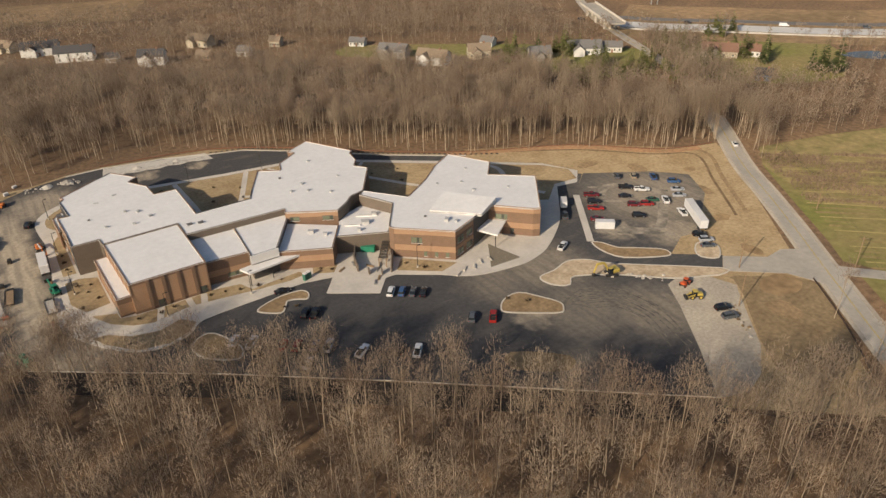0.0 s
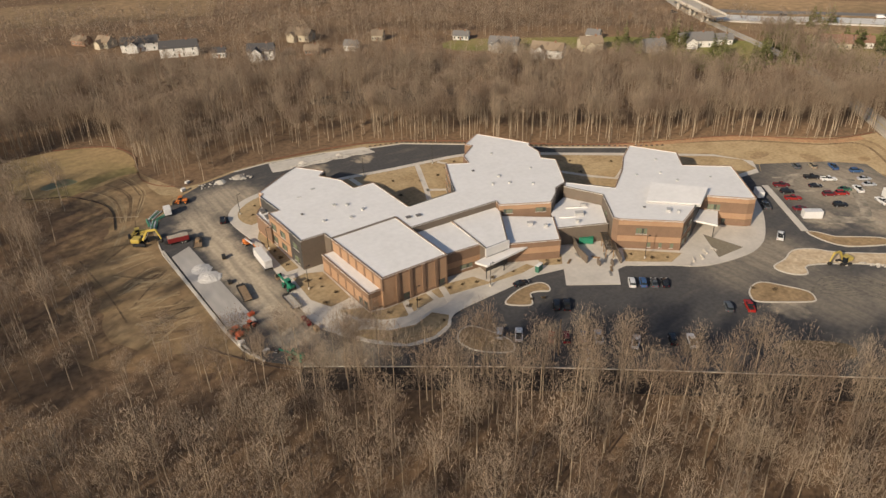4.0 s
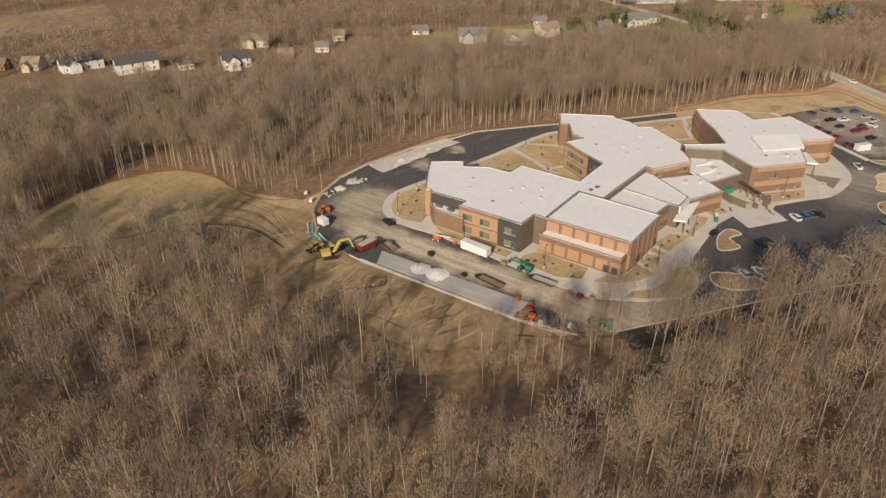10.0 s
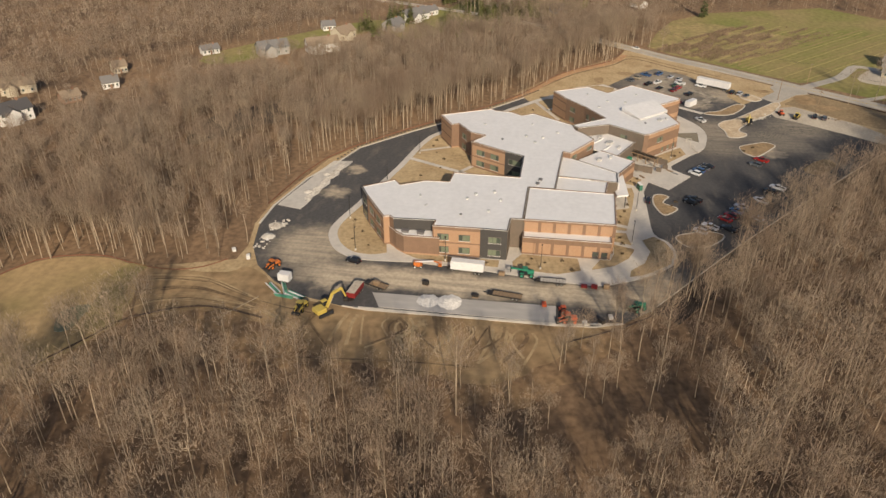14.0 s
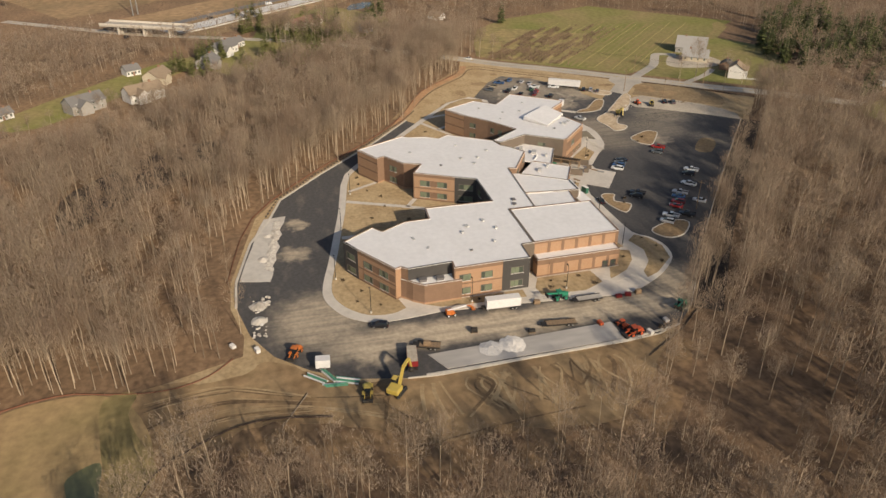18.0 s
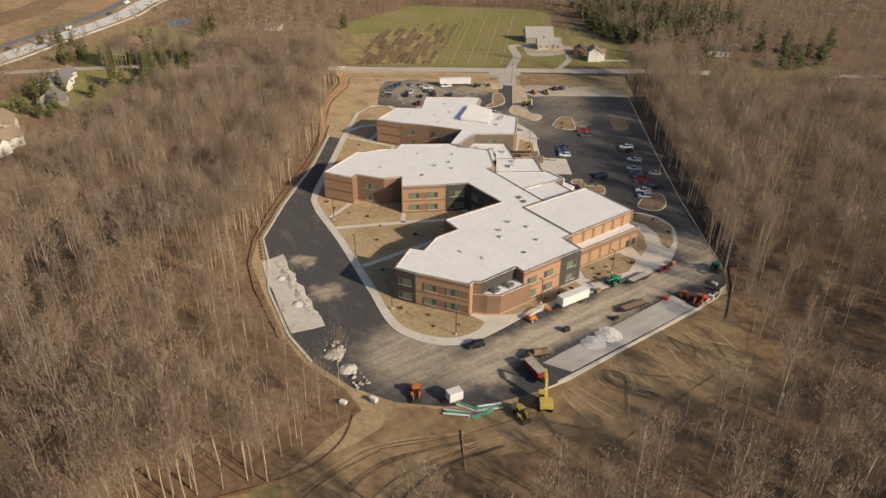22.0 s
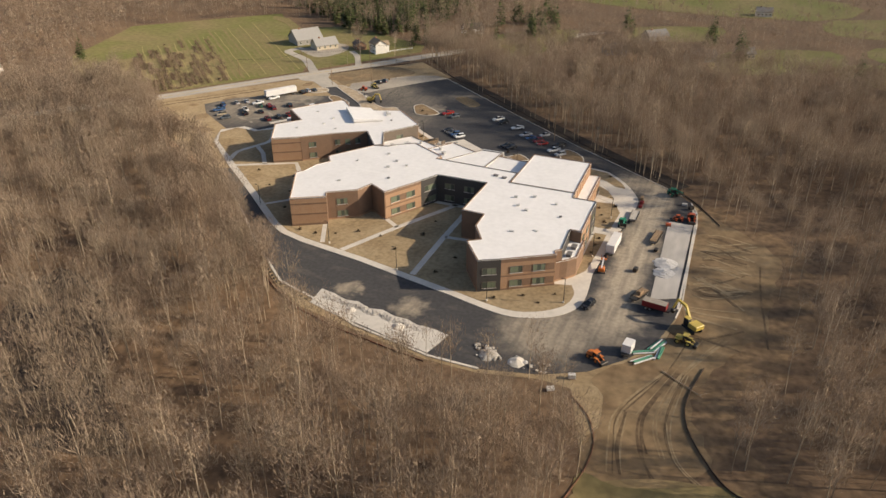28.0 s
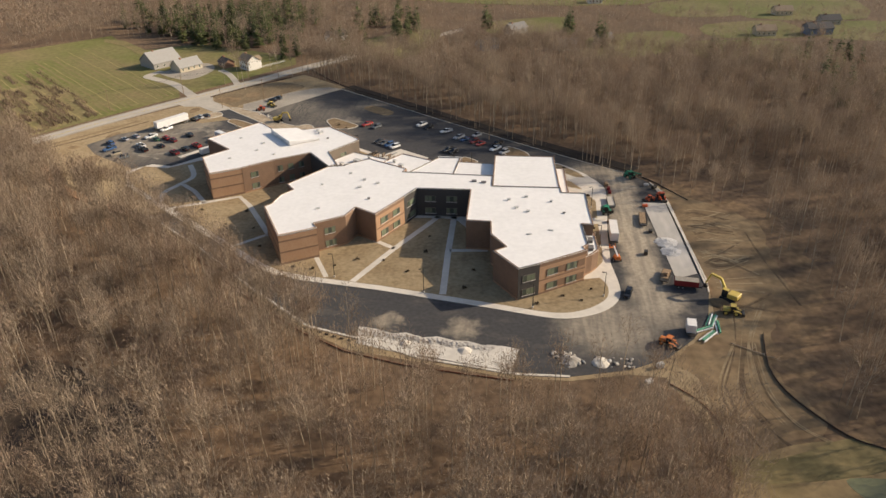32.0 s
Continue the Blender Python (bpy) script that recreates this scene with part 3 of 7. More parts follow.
# shallow drainage swales in the grass between lot and road
for off in (0.0, 5.0):
    line = smooth_loop([(160 + off * 0.3, 226 - off), (196, 205 - off), (222 - off, 184 - off), (236 - off, 168), (222 - off, 148), (206 - off, 126)], 5, closed=False)
    tagged(link("swale", ribbon(bmesh.new(), line, 1.0 if off else 1.6, 0.0, 0.045 + off * 0.001), TRACK_DARK if off else DIRT), "shallow brown swale in the dormant grass", "swale", kind="structure")
RED_SOIL = material("reddish_subsoil", (0.37, 0.215, 0.12), 1, vary=0.25, scale=0.7, second=(0.29, 0.19, 0.11), second_scale=0.15, second_amount=0.9, bump=0.06)
tagged(link("soil_strip", ribbon(bmesh.new(), smooth_loop([(150, 227.4), (161, 221.6), (197, 202.6), (222.6, 178.4), (238, 171.6)], 5, closed=False), 3.4, 0.0, 0.052), RED_SOIL), "reddish bare subsoil along the northern silt fence", "soil", kind="structure")
for k, (line, w) in enumerate(((smooth_loop([(162, 143.6), (172, 135), (184, 142.6), (193, 153), (190, 162), (182, 167.4), (174, 163)], 5, closed=False), 3.4), (smooth_loop([(155.4, 145), (165, 137.4), (174.6, 129.4)], 4, closed=False), 1.8), (smooth_loop([(168.4, 166), (175, 158), (184, 150)], 4, closed=False), 1.6), (smooth_loop([(176, 171), (186, 164), (197, 152)], 4, closed=False), 1.2))):
    tagged(link("dust_track", ribbon(bmesh.new(), line, w, 0.0, 0.068 + 0.0012 * k), LOTDUST), "broad pale dusty track swung round the small parking lot", "wheel track", "wheel tracks", "structure")
# bare brown patches in the grass between lot and road
for k, (x, y, rx, ry) in enumerate(((196, 128, 3.2, 2.2), (208, 146, 2.4, 5), (218, 160, 2.6, 2), (190, 186, 5, 2.2), (172, 199, 4, 2), (203, 172, 2.6, 5), (176, 92, 7, 5), (166, 84, 4, 5), (186, 109, 2.2, 4))):
    pts = ragged(smooth_loop([(x + rx * math.cos(q * 0.785), y + ry * math.sin(q * 0.785)) for q in range(8)], 3), 0.35, 60 + k)
    surface("bare_patch", pts, -0.2, 0.047 + 0.001 * k, DIRT if k % 2 else SOIL, "bare brown patch in the dormant grass", "soil")
# outer kerbs
for a, b in ((1, 9), (13, 19), (19, 24)):
    tagged(link("kerb", ribbon(bmesh.new(), LOOP[a:b], 0.18 if a == 19 else 0.7 if a == 1 else 0.4, 0.0, 0.24), KERB), "pale concrete kerb along the drive", "kerb", kind="structure")
tagged(link("kerb", ribbon(bmesh.new(), [(-20, 252.5), (-19.5, 225), (-18.6, 199), (-16, 184)], 0.6, 0.0, 0.3), KERB), "pale concrete kerb along the drive", "kerb", kind="structure")
# ---------------------------------------------------------------- the school
TOP = 10.2
school = thing("school_building", "two-storey school with banded tan and brown brick and white flat roofs", "school", m=pose(0, 0, 0.2))


def W(x, y):
    return Vector((x, y))


def window(a, d, n, u, z, w, h, panes, parent, dark=False):
    """A framed window proud of a wall: a is the wall's start, d its way, n its outward normal."""
    o = Vector((a.x, a.y, z - 0.2)) + Vector((d.x, d.y, 0)) * u
    ex, ez, en = Vector((d.x, d.y, 0)), Vector((0, 0, 1)), Vector((n.x, n.y, 0))

    def slab(bm, x0, z0, x1, z1, y0, y1):
        vs = [bm.verts.new(o + ex * x + ez * zz + en * y) for x, y, zz in ((x0, y0, z0), (x1, y0, z0), (x1, y1, z0), (x0, y1, z0), (x0, y0, z1), (x1, y0, z1), (x1, y1, z1), (x0, y1, z1))]
        for f in ((0, 1, 2, 3), (7, 6, 5, 4), (4, 5, 1, 0), (5, 6, 2, 1), (6, 7, 3, 2), (7, 4, 0, 3)):
            bm.faces.new([vs[k] for k in f])
        return bm

    bm = bmesh.new()
    slab(bm, 0, 0, w, h, 0.01, 0.05)
    win = part("window", bm, FRAME, parent)
    fr = bmesh.new()
    for x in (0, w - 0.12):
        slab(fr, x, 0, x + 0.12, h, 0.05, 0.16)
    for zz in (0, h - 0.12):
        slab(fr, 0.12, zz, w - 0.12, zz + 0.12, 0.05, 0.16)
    part("window_frame", fr, FRAME, win)
    sl = bmesh.new()
    slab(sl, -0.05, -0.1, w + 0.05, 0, 0.0, 0.2)
    part("sill", sl, COPING, win)
    pw = (w - 0.24 - 0.1 * (panes - 1)) / panes
    for k in range(panes):
        g = bmesh.new()
        slab(g, 0.12 + k * (pw + 0.1), 0.14, 0.12 + k * (pw + 0.1) + pw, h - 0.14, 0.05, 0.09)
        part("pane", g, (CLEAR, GLASS, CLEAR)[(k + int(u)) % 3], win)
    return win


def door(a, d, n, u, w, h, parent):
    o = Vector((a.x, a.y, 0)) + Vector((d.x, d.y, 0)) * u
    ex, en = Vector((d.x, d.y, 0)), Vector((n.x, n.y, 0))

    def quadbox(x0, z0, x1, z1, y0, y1):
        bm = bmesh.new()
        vs = [bm.verts.new(o + ex * x + Vector((0, 0, zz)) + en * y) for x, y, zz in ((x0, y0, z0), (x1, y0, z0), (x1, y1, z0), (x0, y1, z0), (x0, y0, z1), (x1, y0, z1), (x1, y1, z1), (x0, y1, z1))]
        for f in ((0, 1, 2, 3), (7, 6, 5, 4), (4, 5, 1, 0), (5, 6, 2, 1), (6, 7, 3, 2), (7, 4, 0, 3)):
            bm.faces.new([vs[k] for k in f])
        return bm

    ob = part("door", quadbox(0, 0.02, w, h, 0.02, 0.1), SLATE, parent, "dark metal door")
    part("glazing", quadbox(w * 0.2, h * 0.45, w * 0.8, h * 0.9, 0.1, 0.13), GLASS, ob)
    part("handle", quadbox(w * 0.85, h * 0.42, w * 0.9, h * 0.55, 0.1, 0.17), STEEL, ob)


# brick bands from the ground up: height where each ends, and its colour slot (0 tan, 1 brown, 2 taupe, 3 charcoal)
BANDS = {
    "class": [(0.7, 1), (4.4, 0), (4.8, 1), (8.9, 0), (99, 1)],
    "cap": [(0.9, 1), (4.0, 0), (4.5, 1), (7.6, 0), (8.1, 1), (99, 0)],
    "brown": [(0.8, 0), (99, 1)],
    "dband": [(2.6, 1), (4.6, 0), (8.2, 1), (99, 0)],
    "taupe": [(99, 2)],
    "dark": [(99, 3)],
    "plain": [(0.7, 1), (99, 0)],
    "annex": [(0.7, 1), (4.2, 0), (99, 1)],
    "gym": [(1.0, 1), (9.2, 0), (99, 1)],
}


def wing(pts, z0, z1, scheme, schemes=None, wins=None, roofed=True, shared=()):
    """Walls of one wing over a plan outline (counter-clockwise), its roof and its coping; shared edges carry no coping."""
    n = len(pts)
    schemes, wins = schemes or {}, wins or {}
    for i in range(n):
        if i in shared:
            continue
        a, b = W(*pts[i]), W(*pts[(i + 1) % n])
        d = (b - a)
        length = d.length
        d.normalize()
        nrm = Vector((d.y, -d.x))
        z = z0
        for k, (top, slot) in enumerate(BANDS[schemes.get(i, scheme)]):
            if top <= z:
                continue
            t = min(top, z1)
            off = 0.0 if slot == 0 else 0.06
            bm = bmesh.new()
            q = [(a, z), (b, z), (b, t), (a, t)]
            front = [bm.verts.new((p.x + nrm.x * off, p.y + nrm.y * off, zz - 0.2)) for p, zz in q]
            back = [bm.verts.new((p.x - nrm.x * 0.3, p.y - nrm.y * 0.3, zz - 0.2)) for p, zz in q]
            for f in (front, back[::-1], (front[3], front[2], back[2], back[3]), (front[0], back[0], back[1], front[1]), (front[1], back[1], back[2], front[2]), (front[0], front[3], back[3], back[0])):
                bm.faces.new(f)
            part("wall_band", bm, (ORANGE, BROWN, UMBER, SLATE)[slot], school)
            z = t
            if z >= z1:
                break
        for kind, u, zz, w, h, p in wins.get(i, ()):
            if kind == "p":
                bm = bmesh.new()
                o = a + d * (u * length if u < 1 else u)
                vs = [[bm.verts.new((o.x + d.x * x + nrm.x * y, o.y + d.y * x + nrm.y * y, zq - 0.2)) for x, zq in ((0, zz), (w, zz), (w, zz + h), (0, zz + h))] for y in (0.0, 0.05)]
                bm.faces.new(vs[1])
                for k in range(4):
                    bm.faces.new((vs[0][k], vs[0][(k + 1) % 4], vs[1][(k + 1) % 4], vs[1][k]))
                part("brick_panel", bm, (ORANGE, BROWN, UMBER, SLATE)[p], school)
            elif kind == "w":
                window(a, d, nrm, u * length if u < 1 else u, zz, w, h, p, school)
            else:
                door(a, d, nrm, u * length if u < 1 else u, w, h, school)
    if roofed:
        part("roof", prism(bmesh.new(), list(pts), z1 - 0.75, z1 - 0.42), MEMBRANE, school, "white membrane roof")
        for i in range(n):
            if i in shared:
                continue
            a, b = W(*pts[i]), W(*pts[(i + 1) % n])
            d = (b - a).normalized()
            nrm = Vector((d.y, -d.x))
            bm = bmesh.new()
            q = [a + nrm * 0.12 - d * 0.1, b + nrm * 0.12 + d * 0.1, b - nrm * 0.4 + d * 0.1, a - nrm * 0.4 - d * 0.1]
            lo = [bm.verts.new((*p, z1 - 0.42 + 0.002 * (i % 2))) for p in q]
            hi = [bm.verts.new((*p, z1 - 0.31 + 0.004 * (i % 3))) for p in q]
            bm.faces.new(hi)
            bm.faces.new(lo[::-1])
            for k in range(4):
                bm.faces.new((lo[k], lo[(k + 1) % 4], hi[(k + 1) % 4], hi[k]))
            part("coping", bm, COPING, school)


two = lambda u, w=3.2, p=3: [("w", u, 1.2, w + 0.4, 2.1, p), ("w", u, 5.5, w + 0.4, 2.1, p)]

# west classroom wing with the corridor that joins it to the middle wing
WEST = [(11, 215.5), (18.6, 215.3), (18.8, 211.6), (41, 211.6), (41, 203), (72.2, 201.3), (65.8, 215), (48, 215), (48, 237.2), (40.7, 237.6), (40.3, 245.6), (35.8, 253), (39.2, 255.5), (32.3, 265),
        (26.6, 261.8), (13.6, 253.3), (14.4, 251.6), (12.9, 250), (13.8, 237.4), (10.4, 237.6), (10.9, 223.5)]
wing(WEST, 0.2, TOP, "class",
     {0: "taupe", 1: "taupe", 2: "taupe", 3: "taupe", 4: "taupe", 6: "dark", 7: "brown", 8: "brown", 9: "brown", 10: "brown", 11: "brown", 12: "brown", 13: "dark", 15: "plain", 16: "brown", 17: "dark", 18: "brown", 20: "dark"},
     {6: two(0.15) + two(0.55), 7: two(0.3) + two(0.65), 13: two(0.2, 3.6), 14: two(0.16) + two(0.58) + [("p", 0.40, 1.2, 2.7, 2.1, 1), ("p", 0.40, 5.5, 2.7, 2.1, 1), ("p", 0.83, 1.2, 2.3, 2.1, 1), ("p", 0.83, 5.5, 2.3, 2.1, 1)], 16: [], 17: [], 19: two(0.10, 3.0) + two(0.55, 3.0), 20: two(0.3, 3.4)},
     shared=(5,))
# middle classroom wing
MID = [(72.2, 201.3), (71.3, 198.6), (85.6, 190.2), (91, 194), (93.8, 197), (99.2, 198.4), (109.5, 214.2), (106.3, 218.5), (109.3, 223), (110.2, 229.6), (112, 231.6), (101.8, 250.8), (91.8, 245), (93.3, 242.3), (85, 236.5), (83, 230.6), (76, 234.9), (69, 221.8), (65.8, 215)]
wing(MID, 0.2, TOP, "class", {0: "brown", 1: "dband", 2: "taupe", 3: "taupe", 4: "taupe", 5: "brown", 6: "brown", 10: "cap", 11: "cap", 12: "brown", 13: "brown", 14: "brown", 15: "brown", 17: "dark"},
     {1: [("w", 0.08, 7.0, 3.0, 1.5, 3), ("w", 0.7, 7.0, 3.4, 1.5, 3)], 16: two(0.16) + two(0.58) + [("p", 0.41, 1.2, 2.4, 2.1, 1), ("p", 0.41, 5.5, 2.4, 2.1, 1)], 17: two(0.2, 4.6), 13: two(0.3)}, shared=(18,))
# east wing
EAST = [(99.2, 198.4), (96.5, 196.2), (102.3, 184.3), (93.6, 171.4), (94.2, 169.6), (108.2, 156.9), (117.4, 160.5), (126.6, 165), (136.5, 154.6), (138.6, 153.6), (153, 173.4), (140.6, 184), (147.6, 192.4), (139.2, 207.3), (129.7, 201.4), (120.8, 193.6), (109, 185.6)]
wing(EAST, 0.2, TOP, "class", {0: "taupe", 1: "taupe", 2: "taupe", 3: "brown", 4: "dband", 5: "dband", 6: "dark", 7: "dband", 8: "dband", 9: "dband", 10: "brown", 11: "brown", 12: "cap", 13: "cap", 14: "brown", 15: "brown", 16: "dark"},
     {2: [("w", 0.35, 6.2, 3.2, 1.6, 3)], 4: [("w", 0.28, 5.4, 3.4, 2.0, 4), ("w", 0.48, 0.9, 1.1, 1.7, 1), ("w", 0.66, 0.9, 1.1, 1.7, 1), ("w", 0.84, 0.9, 1.1, 1.7, 1)], 5: two(0.1, 2.8) + two(0.6, 2.8), 7: [("w", 0.15, 5.4, 4.0, 2.0, 4), ("d", 0.5, 0, 1.2, 2.3, 1)], 14: two(0.25, 2.6) , 15: [("w", 0.1, 5.4, 2.0, 2.2, 2), ("w", 0.38, 5.4, 2.0, 2.2, 2), ("w", 0.66, 5.4, 2.0, 2.2, 2), ("w", 0.1, 1.0, 2.0, 2.2, 2), ("w", 0.38, 1.0, 2.0, 2.2, 2), ("w", 0.66, 1.0, 2.0, 2.2, 2)]})
# raised shed roof over the east entrance
bm = bmesh.new()
lo = [(118.6, 179), (108.9, 172.2), (120.6, 160.6), (129.9, 165.4)]
prism(bm, lo, TOP - 0.7, TOP + 0.1)
part("roof", bm, MEMBRANE, school, "white membrane roof")
bm = bmesh.new()
zs = [TOP + 1.35, TOP + 0.3, TOP + 0.3, TOP + 1.35]
top = [bm.verts.new((x, y, z)) for (x, y), z in zip(lo, zs)]
bot = [bm.verts.new((x, y, TOP - 0.6)) for x, y in lo]
bm.faces.new(top)
for k in range(4):
    bm.faces.new((top[k], bot[k], bot[(k + 1) % 4], top[(k + 1) % 4]))
bmesh.ops.recalc_face_normals(bm, faces=bm.faces)
part("raised_roof", bm, MEMBRANE, school, "sloping white raised roof")
for x, y in ((125.9, 166.2), (128.4, 163.6)):
    part("canopy_post", tube(bmesh.new(), (x, y, 0.2), (x, y, TOP - 0.5), 0.18, 0.18, 8), STEEL, school)
# gymnasium and its low annex
GYM = [(19, 211.4), (20, 184.2), (41, 184), (41, 211.4)]
wing(GYM, 0.2, TOP - 0.1, "gym", {3: "taupe", 2: "brown"}, {1: [("d", 0.3, 0, 2.0, 2.4, 1), ("d", 0.86, 0, 2.0, 2.4, 1)]})
for x0, y0, x1, y1 in [(18.7, 211.4 - 4.4 * k, 19.25, 211.4 - 4.4 * k - 0.9) for k in range(1, 7)]:
    part("pilaster", boxes((x0 + 0.2 + (211.4 - y0) * 0.037, y1, 5.6, x1 + (211.4 - y0) * 0.037 + 0.1, y0, TOP - 0.6)), BROWN, school)
for k in range(1, 5):
    part("pilaster", boxes((20 + 4.2 * k, 183.72, 0.2, 20.9 + 4.2 * k, 184.1, TOP - 0.6)), BROWN, school)
ANNEX = [(15.4, 211.3), (16.1, 185.2), (20, 185.2), (19.2, 211.3)]
wing(ANNEX, 0.2, 6.1, "annex", {1: "annex"}, {0: [("d", 0.8, 0, 1.8, 2.4, 1), ("d", 0.9, 0, 1.8, 2.4, 1)]}, shared=(2,))
for k in range(1, 6):
    part("pilaster", boxes((15.35 + 0.12 * k, 211.3 - 4.5 * k - 0.45, 0.0, 15.9 + 0.12 * k, 211.3 - 4.5 * k + 0.45, 5.2)), BROWN, school)
# low brown block in the west front
wing([(9.7, 235.6), (13.7, 237.2), (13, 250), (14.4, 251.6), (11.4, 249), (9.4, 246.2)], 0.2, 6.6, "brown", shared=(1,))
# lower roofs between the gymnasium and the middle wing
wing([(41.2, 203), (41.2, 187), (54.4, 185.6), (55.4, 202.2)], 0.2, 8.0, "plain", {1: "dband"}, {1: [("w", 0.45, 1.4, 4.2, 1.4, 4)]}, shared=(3, 0))
wing([(55.4, 202.3), (53.6, 182.4), (61.6, 182.4), (71.6, 198.4), (72, 201.2)], 0.2, 8.2, "taupe", {1: "dark"}, shared=(4, 3))
wing([(61.8, 182.8), (76.2, 175.4), (84.2, 187.4), (71.2, 198.2)], 0.2, 6.6, "dband", {1: "brown"}, shared=(2, 3))
wing([(80.2, 181.5), (95, 174.4), (102.4, 184.4), (96.6, 196), (91, 193.8), (85.6, 190), (84.2, 187.4)], 0.2, 6.4, "taupe", shared=(2, 3, 4, 5, 6))
part("fascia", boxes((53.2, 181.9, 5.4, 61.9, 182.3, 8.1)), COPING, school)
# entrance canopies
part("canopy", prism(bmesh.new(), [(49.6, 182.4), (51.2, 178.6), (68, 180), (67.6, 182.6), (58, 183.5)], 4.3, 4.9), MEMBRANE, school, "white flat entrance canopy")
for x, y in ((51.5, 179.4), (58.5, 180), (66.8, 180.6)):
    part("column", tube(bmesh.new(), (x, y, 0.0), (x, y, 4.3), 0.15, 0.15), DARKSTEEL, school)
part("canopy", prism(bmesh.new(), [(118.8, 162.9), (122.6, 154.9), (130.5, 160.9), (126, 165.6)], 4.3, 4.9), MEMBRANE, school, "white flat entrance canopy")
for x, y in ((122.7, 156), (129.5, 161)):
    part("column", tube(bmesh.new(), (x, y, 0.0), (x, y, 4.3), 0.15, 0.15), DARKSTEEL, school)
# ---------------------------------------------------------------- roof equipment
def roof_unit(x, y, z, w, d, h, turn, mat, name="rooftop_unit", label="small grey rooftop ventilation unit on the white roof", cat="rooftop unit"):
    t = thing(name, label, cat, m=pose(x, y, z, 0, 0, turn))
    part("curb", boxes((-w / 2 - 0.1, -d / 2 - 0.1, 0, w / 2 + 0.1, d / 2 + 0.1, 0.25)), COPING, t)
    part("housing", boxes((-w / 2, -d / 2, 0.25, w / 2, d / 2, h), bevel=0.05), mat, t)
    part("hood", boxes((-w / 2 - 0.12, -d / 2 - 0.12, h, w / 2 + 0.12, d / 2 + 0.12, h + 0.12)), mat, t)
    return t


GREYUNIT = paint("unit_grey", (0.5, 0.49, 0.47), 0.6)
DARKUNIT = paint("hatch_dark", (0.16, 0.15, 0.145), 0.6)
R0 = TOP - 0.42
for x, y, w, d, h, turn, mt in ((44, 208.8, 2.0, 1.5, 0.7, 0, DARKUNIT), (47.2, 208, 2.0, 1.5, 0.7, 0, DARKUNIT), (29.3, 245, 1.8, 0.6, 0.5, 10, GREYUNIT), (29.5, 230, 1.2, 1.0, 0.8, 0, GREYUNIT), (33, 227.7, 1.4, 1.0, 0.8, 30, GREYUNIT), (35.5, 222, 1.4, 0.9, 0.9, 20, GREYUNIT),
                                (22.2, 222.4, 0.9, 0.9, 0.8, 0, GREYUNIT), (30, 219.5, 1.3, 0.9, 0.8, 0, GREYUNIT), (18.6, 230.4, 0.8, 0.8, 0.6, 0, DARKUNIT), (23, 242, 1.8, 0.5, 0.4, -20, GREYUNIT), (94.5, 232.2, 1.4, 0.8, 0.6, 30, GREYUNIT), (80, 224, 0.9, 0.9, 0.7, 0, DARKUNIT),
                                (84.6, 215.4, 1.4, 1.0, 0.8, 30, GREYUNIT), (79.2, 211.8, 1.3, 0.9, 0.8, 30, GREYUNIT), (84.2, 209.2, 1.2, 0.9, 0.8, 20, GREYUNIT), (97.5, 214, 0.8, 0.8, 0.6, 0, GREYUNIT), (90, 204, 1.2, 0.9, 0.7, 30, GREYUNIT), (110.2, 164.4, 2.4, 1.6, 1.2, 45, GREYUNIT), (106, 170.3, 0.9, 0.9, 0.6, 45, DARKUNIT),
                                (112, 162, 1.2, 1.0, 1.0, 45, GREYUNIT), (129.4, 177, 1.3, 0.9, 0.7, 45, GREYUNIT), (129.6, 184.4, 1.0, 0.9, 0.6, 45, GREYUNIT), (137, 192.8, 0.9, 0.8, 0.6, 45, GREYUNIT), (122, 188, 1.0, 0.8, 0.6, 45, GREYUNIT), (140, 172, 1.0, 0.8, 0.6, 45, GREYUNIT)):
    roof_unit(x, y, R0, w * 0.7, d * 0.65, h * 0.75, turn, mt)
for x, y, z in ((11.6, 246.2, 6.18), (11.4, 241.4, 6.18)):
    roof_unit(x, y, z, 1.3, 2.0, 1.0, 0, DARKUNIT, "rooftop_unit", "dark rooftop unit on the low brown block", "rooftop unit")
for x, y, z, w in ((75, 188, 6.18, 1.6), (92, 184, 5.98, 2.4), (97, 187.5, 5.98, 1.4), (88, 180.6, 5.98, 1.0), (78, 184, 6.18, 1.0)):
    roof_unit(x, y, z, w, w * 0.7, 1.1, -28, GREYUNIT, "rooftop_unit", "grey air handling unit on the lower roof", "rooftop unit")
for x, y, z, n in ((93, 189, 5.98, 3), (87, 185.4, 5.98, 2)):
    for k in range(n):
        t = thing("roof_duct", "pale sheet-metal duct lying on the lower roof", "duct", m=pose(x + k * 1.6, y - k * 1.0, z, 0, 0, -30))
        part("duct_run", boxes((-1.6, -0.25, 0.1, 1.6, 0.25, 0.6), bevel=0.05), COPING, t)
        part("duct_support", boxes((-0.1, -0.3, 0, 0.1, 0.3, 0.1)), STEEL, t)

